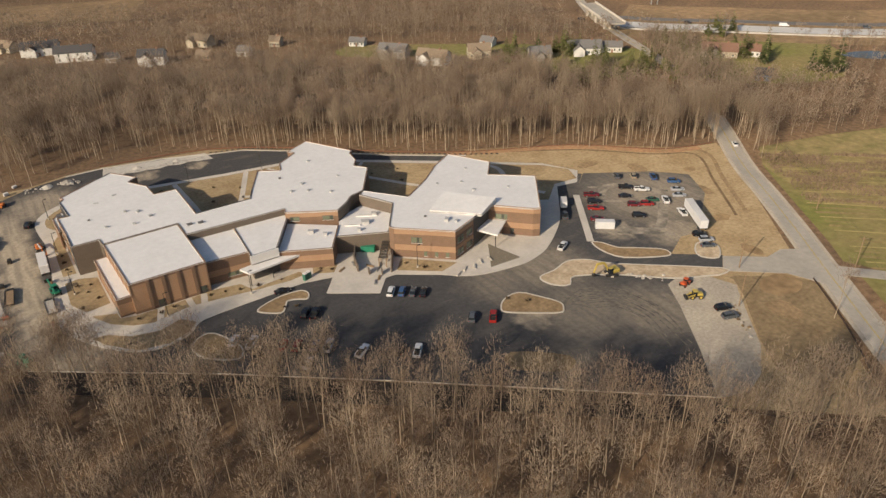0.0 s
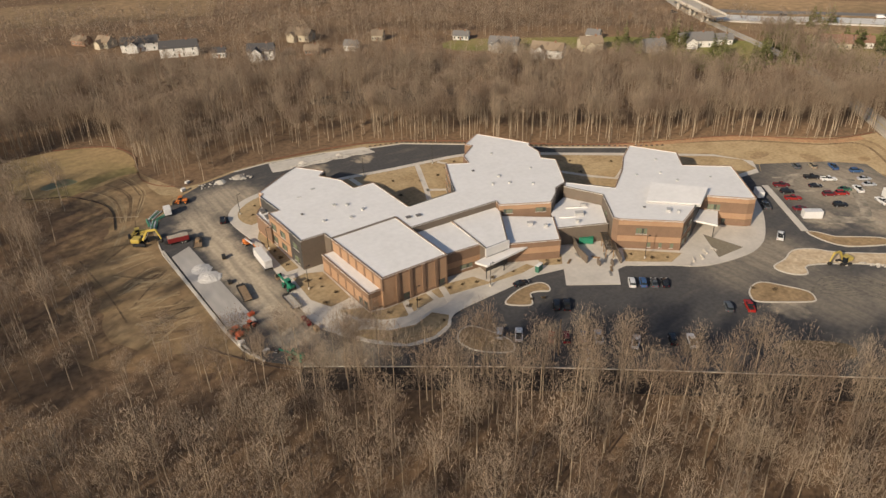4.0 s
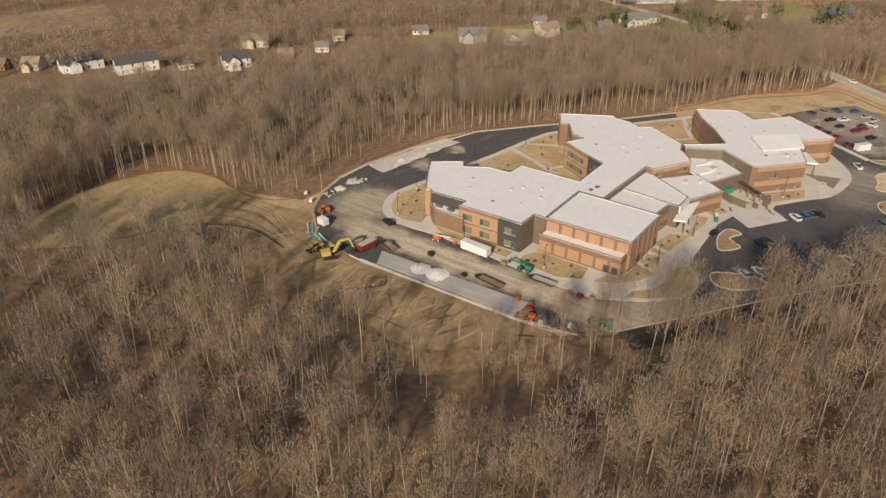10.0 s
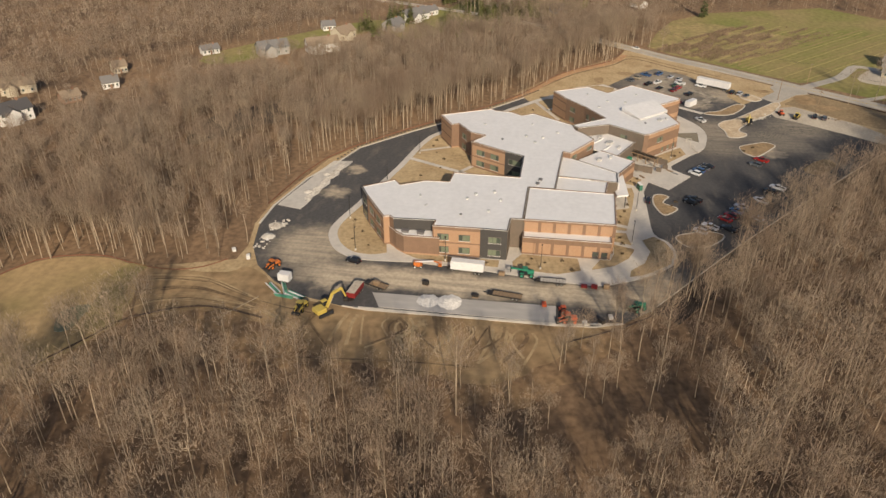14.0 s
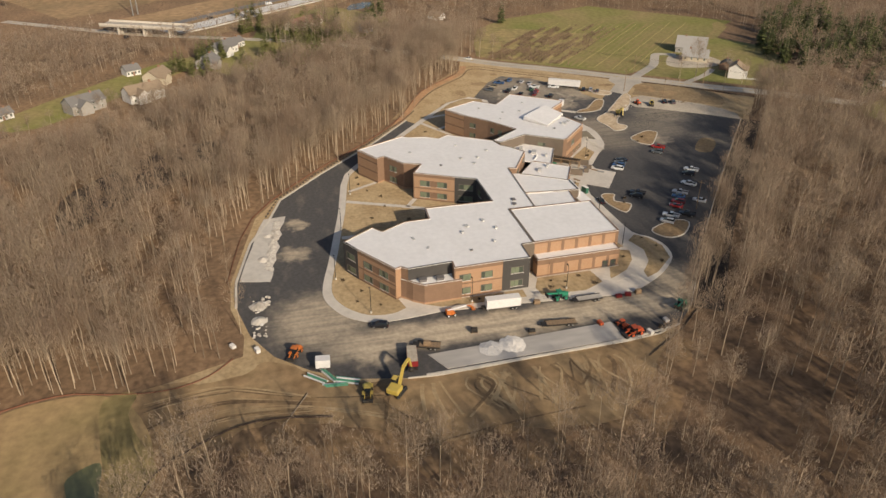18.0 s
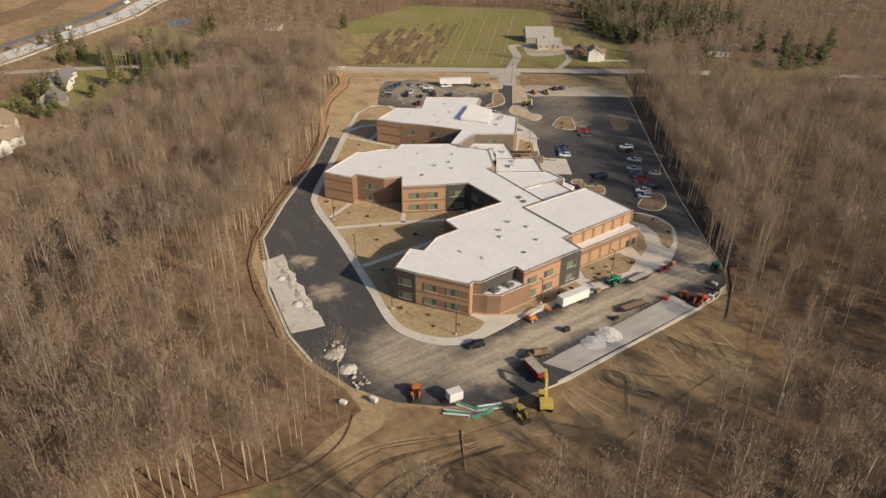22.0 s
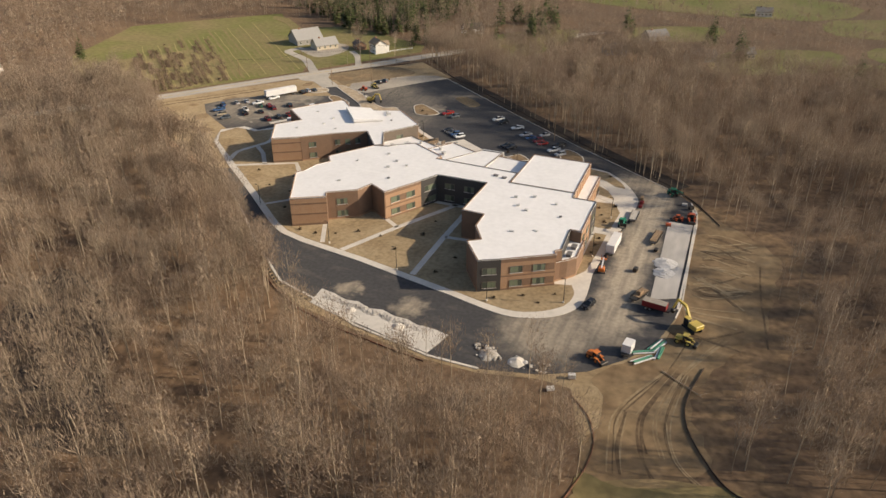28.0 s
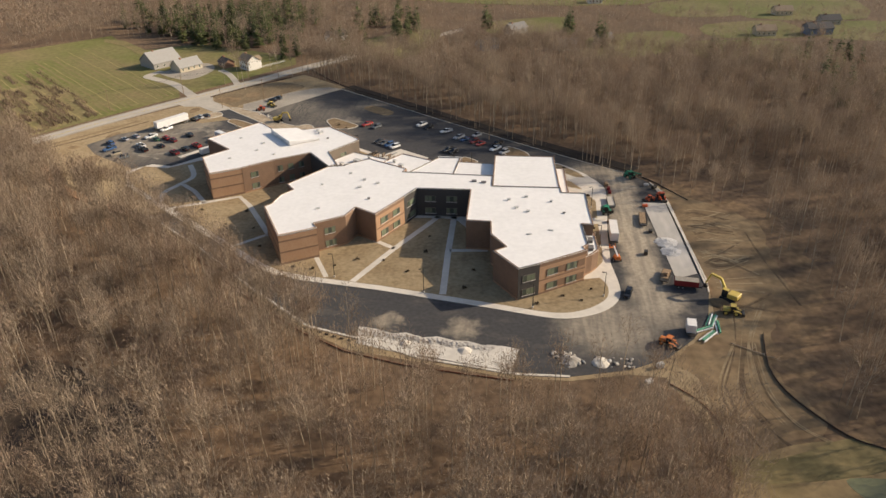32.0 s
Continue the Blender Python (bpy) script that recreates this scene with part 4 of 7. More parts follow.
# ---------------------------------------------------------------- service court and entry
for line, h in (([(86.6, 181.6), (82, 173.3), (80.6, 168.2)], 2.7), ([(97.2, 176), (88.6, 162.2)], 2.4), ([(83.2, 166.6), (82.6, 164.8)], 1.8), ([(86.3, 164), (85.5, 162.3)], 1.8)):
    tagged(link("court_wall", ribbon(bmesh.new(), line, 0.4, 0.1, h), UMBER), "taupe screen wall of the service court", "wall", kind="structure")
dump = thing("dumpster", "green steel dumpster in the service court", "dumpster", m=pose(89, 177.4, 0.2, 0, 0, -41))
GREENP = paint("green_paint", (0.03, 0.22, 0.13), 0.5)
part("bin", boxes((-2.2, -1.2, 0.15, 2.2, 1.2, 2.0), bevel=0.08), GREENP, dump)
part("lid", boxes((-2.2, -1.25, 2.0, 2.2, 1.25, 2.1)), GREENP, dump)
for sx in (-1.6, 1.6):
    part("skid", boxes((sx - 0.1, -1.2, 0, sx + 0.1, 1.2, 0.15)), DARKSTEEL, dump)
perg = thing("timber_pergola", "open timber trellis with dark slats in the service court", "pergola", m=pose(91.2, 170.8, 0.2, 0, 0, 54))
for k in range(13):
    part("slat", boxes((-5.5 + k * 0.9, -1.2, 3.0, -5.15 + k * 0.9, 1.2, 3.2)), DARKSTEEL, perg)
for sy in (-1.1, 1.1):
    part("beam", boxes((-5.8, sy - 0.14, 2.7, 5.8, sy + 0.14, 3.0)), WOOD, perg)
    for sx in (-5.4, -1.8, 1.8, 5.4):
        part("post", boxes((sx - 0.13, sy - 0.13, 0, sx + 0.13, sy + 0.13, 2.7)), WOOD, perg)
bin2 = thing("portable_toilet_pair", "pair of green portable toilets at the kerb", "portable toilet", m=pose(66.4, 173.6, 0.2, 0, 0, 20))
for k in range(2):
    cab = part("cabin", boxes((k * 1.4 - 1.3, -0.6, 0, k * 1.4 - 0.1, 0.6, 2.1), bevel=0.04), paint("toilet_green", (0.05, 0.16, 0.11), 0.5), bin2)
    part("roof_cap", boxes((k * 1.4 - 1.3, -0.6, 2.1, k * 1.4 - 0.1, 0.6, 2.3), bevel=0.05), COPING, cab)
for k in range(5):
    b = thing("bench", "pale concrete bench on the entry pavement", "bench", "benches at the entry", m=pose(104 + 3.2 * k, 149.4 + 0.9 * (k % 2) + k * 0.4, 0.2, 0, 0, 35 + 12 * k))
    part("seat_slab", boxes((-1.2, -0.25, 0.38, 1.2, 0.25, 0.5), bevel=0.02), CONCRETE, b)
    for sx in (-0.9, 0.9):
        part("support", boxes((sx - 0.15, -0.2, 0, sx + 0.15, 0.2, 0.38)), CONCRETE, b)
# stacked forms lying on the court pavement
for k, (x, y, tn) in enumerate(((82, 160, 55), (84, 161.6, 50), (86, 166, 40), (85, 169, 120), (81.5, 173, 80), (77, 172, 30), (88, 168, 60))):
    b = thing("lumber_stack", "small stack of grey planks on the court pavement", "lumber", "lumber stacks", m=pose(x, y, 0.2, 0, 0, tn))
    for j in range(3):
        part("plank", boxes((-1.3, -0.35 + j * 0.25, 0, 1.3, -0.15 + j * 0.25, 0.25 + 0.1 * (j == 1))), WOOD if k % 2 else STEEL, b)

# ---------------------------------------------------------------- vehicles
CLEAR = material("vehicle_glass", (0.02, 0.025, 0.03), 0.08)
CHROME = paint("wheel_alloy", (0.45, 0.45, 0.46), 0.35, 0.7)
LAMP = paint("lamp_lens", (0.75, 0.75, 0.72), 0.2)
REDLAMP = paint("red_lens", (0.35, 0.02, 0.02), 0.25)
COLOURS = {"white": (0.75, 0.75, 0.74), "silver": (0.42, 0.43, 0.45), "black": (0.015, 0.015, 0.018), "grey": (0.10, 0.11, 0.12), "blue": (0.05, 0.11, 0.24), "red": (0.33, 0.025, 0.02), "maroon": (0.16, 0.02, 0.025), "green": (0.04, 0.12, 0.07), "tan": (0.33, 0.28, 0.2)}


def loft(bm, secs, mat=0):
    """Skin cross-sections; each is (x, half width, z low, z high)."""
    rows = [[bm.verts.new((x, y, z)) for y, z in ((-w, lo), (w, lo), (w, lo + (hi - lo) * 0.7), (w * 0.88, hi), (-w * 0.88, hi), (-w, lo + (hi - lo) * 0.7))] for x, w, lo, hi in secs]
    for a, b in zip(rows, rows[1:]):
        for k in range(6):
            bm.faces.new((a[k], a[(k + 1) % 6], b[(k + 1) % 6], b[k])).material_index = mat
    bm.faces.new(rows[0][::-1]).material_index = mat
    bm.faces.new(rows[-1]).material_index = mat
    bmesh.ops.recalc_face_normals(bm, faces=bm.faces)
    return bm


def wheel(x, y, r, w, parent, rim=CHROME):
    s = 1 if y > 0 else -1
    t = part("wheel", tube(bmesh.new(), (x, y - s * w, r), (x, y, r), r, r, 12), TYRE, parent)
    part("rim", tube(bmesh.new(), (x, y, r), (x, y + s * 0.02, r), r * 0.6, r * 0.55, 10), rim, t)


PROTO = {}


def car(kind, colour, x, y, turn, z=0.065, label=""):
    key = (kind, colour)
    m = pose(x, y, z, 0, 0, turn)
    words = {"sedan": "sedan", "suv": "sport utility vehicle", "pickup": "pickup truck", "van": "cargo van"}[kind]
    if key in PROTO:
        return copy_thing(PROTO[key], m)
    t = thing(kind if kind != "suv" else "suv_car", "parked %s %s on the asphalt lot" % (colour, words), "car" if kind != "pickup" else "pickup truck", "parked vehicles", m=m)
    PROTO[key] = t
    p = paint("car_paint_" + colour, COLOURS[colour], 0.25)
    if kind == "sedan":
        body = [(-2.35, 0.75, 0.35, 0.8), (-2.2, 0.86, 0.25, 0.95), (-1.2, 0.9, 0.22, 0.98), (0.6, 0.9, 0.22, 0.95), (2.0, 0.85, 0.25, 0.82), (2.35, 0.7, 0.35, 0.68)]
        glass = [(-1.75, 0.7, 0.93, 0.99), (-1.0, 0.74, 0.93, 1.38), (0.1, 0.74, 0.93, 1.4), (1.1, 0.72, 0.9, 0.96)]
        roof = (-0.95, -0.58, 1.375, 0.1, 0.58, 1.44)
        wheels, r = (-1.4, 1.4), 0.33
    elif kind == "suv":
        body = [(-2.35, 0.8, 0.4, 1.0), (-2.25, 0.92, 0.3, 1.12), (-1.2, 0.95, 0.28, 1.14), (0.8, 0.95, 0.28, 1.12), (2.1, 0.9, 0.3, 1.0), (2.35, 0.78, 0.4, 0.85)]
        glass = [(-2.2, 0.8, 1.1, 1.15), (-1.95, 0.82, 1.1, 1.68), (0.3, 0.82, 1.1, 1.7), (1.2, 0.8, 1.08, 1.14)]
        roof = (-1.95, -0.66, 1.675, 0.25, 0.66, 1.76)
        wheels, r = (-1.4, 1.4), 0.38
    elif kind == "van":
        body = [(-2.9, 0.95, 0.4, 1.9), (-2.8, 1.0, 0.35, 2.1), (1.4, 1.0, 0.35, 2.1), (1.9, 0.98, 0.35, 1.7), (2.7, 0.92, 0.4, 1.1), (2.9, 0.85, 0.45, 0.95)]
        glass = [(1.45, 0.99, 1.35, 1.95), (1.95, 0.96, 1.25, 1.72), (2.35, 0.92, 1.2, 1.36)]
        roof = (-2.6, -0.8, 2.09, 1.3, 0.8, 2.14)
        wheels, r = (-1.8, 1.8), 0.38
    else:
        body = [(-2.8, 0.88, 0.5, 0.95), (-2.75, 0.96, 0.4, 1.1), (0.9, 0.97, 0.38, 1.1), (2.3, 0.94, 0.4, 1.05), (2.75, 0.85, 0.45, 0.9)]
        glass = [(-0.75, 0.78, 1.08, 1.14), (-0.62, 0.8, 1.08, 1.72), (0.45, 0.8, 1.08, 1.74), (1.15, 0.8, 1.08, 1.12)]
        roof = (-0.62, -0.66, 1.715, 0.42, 0.66, 1.8)
        wheels, r = (-1.75, 1.75), 0.4
    part("body", loft(bmesh.new(), body), p, t)
    part("glazing", loft(bmesh.new(), glass), CLEAR, t)
    part("roof_panel", boxes(roof, bevel=0.03), p, t)
    if kind == "pickup":
        part("cargo_bed", boxes((-2.7, -0.72, 1.1, -0.8, 0.72, 1.112)), DARKSTEEL, t)
        for sy in (-1, 1):
            part("bed_rail", boxes((-2.75, sy * 0.84 - 0.1, 1.08, -0.75, sy * 0.84 + 0.1, 1.3)), p, t)
        part("tailgate", boxes((-2.8, -0.84, 0.8, -2.7, 0.84, 1.28)), p, t)
    for wx in wheels:
        for sy in (-1, 1):
            wheel(wx, sy * (body[1][1] + 0.02), r, 0.22, t)
    x1, x0 = body[-1][0], body[0][0]
    for sy in (-1, 1):
        part("headlight", boxes((x1 - 0.12, sy * 0.6 - 0.14, 0.62, x1 + 0.02, sy * 0.6 + 0.14, 0.76)), LAMP, t)
        part("taillight", boxes((x0 - 0.02, sy * 0.65 - 0.1, 0.7, x0 + 0.1, sy * 0.65 + 0.1, 0.9)), REDLAMP, t)
    return t


LOT = 50
for kind, col, x, y, tn in (("pickup", "white", 75, 125.4, LOT), ("suv", "black", 71.6, 128.6, LOT), ("pickup", "white", 63.4, 133.4, LOT - 14), ("pickup", "silver", 57.4, 140.4, LOT), ("sedan", "blue", 54.6, 142.6, LOT), ("suv", "maroon", 50.6, 145, LOT), ("sedan", "red", 47.8, 147.4, LOT),
                            ("sedan", "silver", 50, 137, LOT), ("pickup", "white", 41.6, 153, LOT), ("suv", "silver", 38, 156.4, LOT), ("pickup", "black", 41, 147.2, LOT), ("pickup", "black", 60.6, 155.6, LOT), ("suv", "black", 58.4, 157.2, LOT), ("sedan", "black", 57.6, 171.2, -8),
                            ("suv", "white", 82.9, 152.7, 50), ("suv", "blue", 85.5, 150.9, 50), ("sedan", "grey", 87.9, 148.9, 50), ("sedan", "black", 90.3, 147.1, 50), ("pickup", "red", 99.4, 126.2, LOT), ("suv", "grey", 94.6, 129.2, LOT), ("pickup", "white", 139.6, 143.6, 30), ("suv", "black", 2.2, 260, 72),
                            ("pickup", "maroon", 172, 164.8, -36), ("pickup", "red", 166, 156.4, -36), ("suv", "black", 169, 160.6, -36), ("sedan", "maroon", 161.2, 150.6, -36), ("pickup", "black", 186.4, 162.2, -36), ("pickup", "white", 189.6, 157.6, -36), ("sedan", "black", 181, 157.4, -36), ("suv", "maroon", 178.6, 150.8, -36),
                            ("suv", "red", 182.6, 148.6, -36), ("suv", "black", 174, 144.2, -36), ("suv", "grey", 190.6, 171, 54), ("suv", "tan", 195.6, 167.6, 54), ("pickup", "blue", 200.8, 162.6, 54), ("suv", "blue", 204, 155.6, -36), ("sedan", "silver", 200, 150.4, -36), ("sedan", "silver", 196.8, 146.8, -36), ("pickup", "white", 187.4, 137.4, 62),
                            ("suv", "silver", 179, 120.6, -30), ("suv", "black", 180, 124, -30), ("sedan", "grey", 176.6, 118, -30), ("pickup", "white", 190, 147, 54), ("sedan", "green", 186.6, 149.8, -36),
                            ("suv", "black", 152.6, 93.6, -20), ("suv", "grey", 151, 90, -20), ("sedan", "white", 251, 165, 52), ("pickup", "grey", 154, 158.6, 52)):
    car(kind, col, x, y, tn, 0.09 if x > 245 else 0.07)


def trailer(name, label, x, y, turn, length, width, floor, height, mat, cat="trailer", roofmat=None):
    t = thing(name, label, cat, m=pose(x, y, 0.07, 0, 0, turn))
    part("chassis", boxes((-length / 2, -width / 2 + 0.2, floor - 0.2, length / 2 + 1.0, width / 2 - 0.2, floor)), DARKSTEEL, t)
    if height > 0.5:
        part("box", boxes((-length / 2, -width / 2, floor, length / 2, width / 2, floor + height), bevel=0.05), mat, t)
        part("roof_sheet", boxes((-length / 2 + 0.05, -width / 2 + 0.05, floor + height, length / 2 - 0.05, width / 2 - 0.05, floor + height + 0.05)), roofmat or COPING, t)
        part("rear_door", boxes((-length / 2 - 0.05, -width / 2 + 0.15, floor + 0.1, -length / 2, width / 2 - 0.15, floor + height - 0.15)), mat, t)
    else:
        for k in range(int(length / 0.9)):
            part("deck_board", boxes((-length / 2 + k * 0.9, -width / 2, floor, -length / 2 + k * 0.9 + 0.84, width / 2, floor + 0.08)), mat, t)
        for sy in (-1, 1):
            part("side_rail", boxes((-length / 2, sy * width / 2 - 0.06, floor - 0.1, length / 2, sy * width / 2 + 0.06, floor + 0.25)), DARKSTEEL, t)
    for wx in (-length / 2 + 1.2, -length / 2 + 2.3):
        for sy in (-1, 1):
            wheel(wx, sy * (width / 2), 0.45, 0.28, t, STEEL)
    part("hitch", boxes((length / 2 + 1.0, -0.08, floor - 0.2, length / 2 + 2.0, 0.08, floor - 0.08)), DARKSTEEL, t)
    part("landing_leg", boxes((length / 2 - 0.6, -0.5, 0, length / 2 - 0.45, -0.35, floor - 0.2)), STEEL, t)
    part("landing_leg", boxes((length / 2 - 0.6, 0.35, 0, length / 2 - 0.45, 0.5, floor - 0.2)), STEEL, t)
    return t


WHITEP = paint("trailer_white", (0.72, 0.71, 0.70), 0.4)
trailer("box_trailer", "white box trailer parked beside the school wall", 2.6, 226, 88, 9.6, 2.5, 1.1, 2.6, WHITEP)
trailer("flatbed_trailer", "weathered flatbed trailer on the dusty lane", -8.4, 213.6, 84, 8.5, 2.4, 0.8, 0, WOOD)
trailer("flatbed_trailer", "timber-decked trailer with stacked pallets by the pad", -9.6, 249.6, 70, 6.0, 2.6, 0.9, 0, WOOD)
trailer("flatbed_trailer", "pale flatbed trailer along the school kerb", 0.7, 201.4, 90, 7.4, 2.4, 0.9, 0, paint("pale_deck", (0.5, 0.46, 0.40), 0.7))
trailer("semi_trailer", "long white semi-trailer in the small parking lot", 187.2, 131.8, 58, 16.2, 2.6, 1.2, 2.8, WHITEP)
trailer("office_trailer", "small white office trailer on the asphalt bend", -11.2, 276.2, 82, 3.4, 2.3, 0.7, 2.2, WHITEP)
trailer("enclosed_trailer", "white enclosed trailer in the drive aisle", 158.6, 164.6, 52, 4.6, 2.2, 0.7, 2.1, WHITEP)
RUST = paint("red_dump_body", (0.22, 0.025, 0.025), 0.5)
trailer("dump_trailer", "red dump trailer with pale load beside the pad", -14.2, 254.8, 172, 6.4, 2.5, 1.0, 1.6, RUST, roofmat=GRAVEL)
cont = thing("shipping_container", "white shipping container at the edge of the parking lot", "container", m=pose(159.4, 145.4, 0.07, 0, 0, -38))
part("shell", boxes((-3.05, -1.22, 0.1, 3.05, 1.22, 2.6), bevel=0.04), WHITEP, cont)
for k in range(10):
    part("rib", boxes((-2.9 + k * 0.62, -1.27, 0.2, -2.75 + k * 0.62, 1.27, 2.5)), WHITEP, cont)
part("door", boxes((3.05, -1.1, 0.2, 3.1, 1.1, 2.5)), WHITEP, cont)

YELLOW = paint("machine_yellow", (0.56, 0.42, 0.09), 0.45)
ORANGEP = paint("machine_orange", (0.58, 0.17, 0.03), 0.45)
REDP = paint("machine_red", (0.62, 0.11, 0.03), 0.45)


def arm(bm, pts, w):
    for a, b in zip(pts, pts[1:]):
        a, b = Vector(a), Vector(b)
        q = (b - a).to_track_quat("X", "Z")
        n = (b - a).length
        vs = [bm.verts.new(a + q @ Vector(c)) for c in ((0, -w, -w), (n, -w * 0.8, -w * 0.8), (n, w * 0.8, -w * 0.8), (0, w, -w), (0, -w, w), (n, -w * 0.8, w * 0.8), (n, w * 0.8, w * 0.8), (0, w, w))]
        for f in ((3, 2, 1, 0), (4, 5, 6, 7), (0, 1, 5, 4), (1, 2, 6, 5), (2, 3, 7, 6), (3, 0, 4, 7)):
            bm.faces.new([vs[k] for k in f])
    return bm


def excavator(x, y, turn, swing, mat=YELLOW, s=1.0):
    t = thing("excavator", "yellow tracked excavator with its boom raised on bare soil", "excavator", m=pose(x, y, 0.06, 0, 0, turn) @ Matrix.Scale(s, 4))
    for sy in (-1.1, 1.1):
        tr = part("track", boxes((-1.9, sy - 0.32, 0, 1.9, sy + 0.32, 0.95), bevel=0.25), TYRE, t)
        for k in range(7):
            part("roller", tube(bmesh.new(), (-1.5 + k * 0.5, sy + math.copysign(0.32, sy), 0.3), (-1.5 + k * 0.5, sy + math.copysign(0.38, sy), 0.3), 0.2, 0.2, 8), DARKSTEEL, tr)
    part("turntable", tube(bmesh.new(), (0, 0, 0.6), (0, 0, 1.1), 0.8, 0.8, 14), DARKSTEEL, t)
    up = pose(0, 0, 0, 0, 0, swing)

    def spun(bm):
        bm.transform(up)
        return bm
    part("engine_house", spun(boxes((-2.2, -1.25, 1.1, 0.2, 1.25, 2.2), bevel=0.12)), mat, t)
    cab = part("cab", spun(boxes((0.1, 0.3, 1.1, 1.5, 1.25, 2.9), bevel=0.08)), CLEAR, t)
    part("cab_roof", spun(boxes((0.1, 0.28, 2.9, 1.45, 1.27, 3.0))), mat, cab)
    part("boom", spun(arm(bmesh.new(), [(0.8, -0.2, 1.6), (2.6, -0.2, 4.6), (5.0, -0.2, 4.9)], 0.28)), mat, t)
    part("stick", spun(arm(bmesh.new(), [(5.0, -0.2, 4.9), (6.0, -0.2, 2.2)], 0.2)), mat, t)
    part("bucket", spun(boxes((5.4, -0.7, 1.0, 6.4, 0.3, 2.0), bevel=0.2)), DARKSTEEL, t)
    part("ram", spun(tube(bmesh.new(), (1.4, -0.2, 1.7), (2.9, -0.2, 3.9), 0.1, 0.1, 6)), STEEL, t)
    return t


excavator(-24.4, 260.6, -40, 2, s=1.18)
excavator(140.6, 123.6, 150, 20)


def loader(name, label, x, y, turn, mat, mast=False, s=1.0, cat="loader"):
    t = thing(name, label, cat, m=pose(x, y, 0.06, 0, 0, turn) @ Matrix.Scale(s, 4))
    part("chassis", boxes((-1.9, -0.55, 0.6, 1.6, 0.55, 1.1)), DARKSTEEL, t)
    part("hood", boxes((-2.0, -0.75, 1.05, -0.2, 0.75, 1.85), bevel=0.12), mat, t)
    c = part("cab", boxes((-0.2, -0.75, 1.05, 1.1, 0.75, 2.6), bevel=0.08), CLEAR, t)
    part("cab_roof", boxes((-0.3, -0.85, 2.6, 1.15, 0.85, 2.75)), mat, c)
    for wx, r in ((-1.3, 0.7), (1.3, 0.7)):
        for sy in (-1, 1):
            wheel(wx, sy * 1.15, r, 0.42, t, mat)
            part("fender", boxes((wx - 0.6, sy * 0.95 - 0.3, 1.4, wx + 0.6, sy * 0.95 + 0.3, 1.5)), mat, t)
    if mast:
        part("boom", arm(bmesh.new(), [(-2.0, 0.55, 2.0), (4.4, 0.55, 2.9)], 0.22), mat, t)
        part("fork_carriage", boxes((4.2, -0.4, 2.0, 4.4, 1.4, 3.0)), DARKSTEEL, t)
        for sy in (0.1, 0.9):
            part("fork", boxes((4.4, sy, 2.0, 5.6, sy + 0.12, 2.08)), STEEL, t)
    else:
        for sy in (-0.7, 0.7):
            part("lift_arm", arm(bmesh.new(), [(0.4, sy, 1.7), (2.8, sy, 0.7)], 0.12), mat, t)
        part("bucket", boxes((2.6, -1.2, 0.1, 3.5, 1.2, 0.9), bevel=0.15), DARKSTEEL, t)
    return t


loader("backhoe", "yellow wheel loader parked on bare soil by the pipes", -23.2, 267.2, 170, YELLOW)
loader("backhoe", "yellow wheel loader on the gravel yard", 151, 101.4, 150, YELLOW, s=0.9)
loader("telehandler", "green telescopic handler at the school kerb", 3.2, 209, 96, GREENP, True, 1.05, "telehandler")
loader("telehandler", "green telescopic handler at the lot's corner", -8.6, 178.4, 130, GREENP, True, 1.0, "telehandler")
loader("skid_steer", "orange skid steer on the drive bend", -4.4, 282.2, 150, ORANGEP, s=0.95)
loader("tractor", "red tractor with front bucket behind the pad", -17, 196.4, 100, REDP, s=1.0, cat="tractor")
loader("tractor", "small red machine at the pad's end", -13.2, 198, 20, REDP, s=0.75, cat="tractor")
loader("skid_steer", "small orange loader at the gravel yard", 153.6, 107.4, 10, REDP, s=0.8)

lift = thing("boom_lift", "orange articulating boom lift beside the school", "boom lift", m=pose(3, 240.6, 0.07, 0, 0, -84))
part("chassis", boxes((-1.2, -0.95, 0.5, 1.2, 0.95, 0.95), bevel=0.08), ORANGEP, lift)
part("turntable", boxes((-1.3, -0.8, 0.95, 0.7, 0.8, 1.7), bevel=0.12), ORANGEP, lift)
part("lower_boom", arm(bmesh.new(), [(-0.9, 0, 1.6), (4.6, 0, 2.1)], 0.2), WHITEP, lift)
part("jib", arm(bmesh.new(), [(4.6, 0, 2.1), (6.2, 0, 1.5)], 0.14), ORANGEP, lift)
part("basket_floor", boxes((6.0, -0.9, 0.7, 6.9, 0.9, 0.8)), ORANGEP, lift)
for sx, sy in ((6.05, -0.85), (6.85, -0.85), (6.05, 0.85), (6.85, 0.85)):
    part("basket_post", boxes((sx - 0.04, sy - 0.04, 0.8, sx + 0.04, sy + 0.04, 1.8)), ORANGEP, lift)
for zz in (1.3, 1.78):
    for sy in (-0.87, 0.83):
        part("basket_rail", boxes((6.0, sy, zz, 6.9, sy + 0.05, zz + 0.05)), ORANGEP, lift)
for wx in (-0.9, 0.9):
    for sy in (-1, 1):
        wheel(wx, sy * 1.15, 0.42, 0.3, lift, WHITEP)

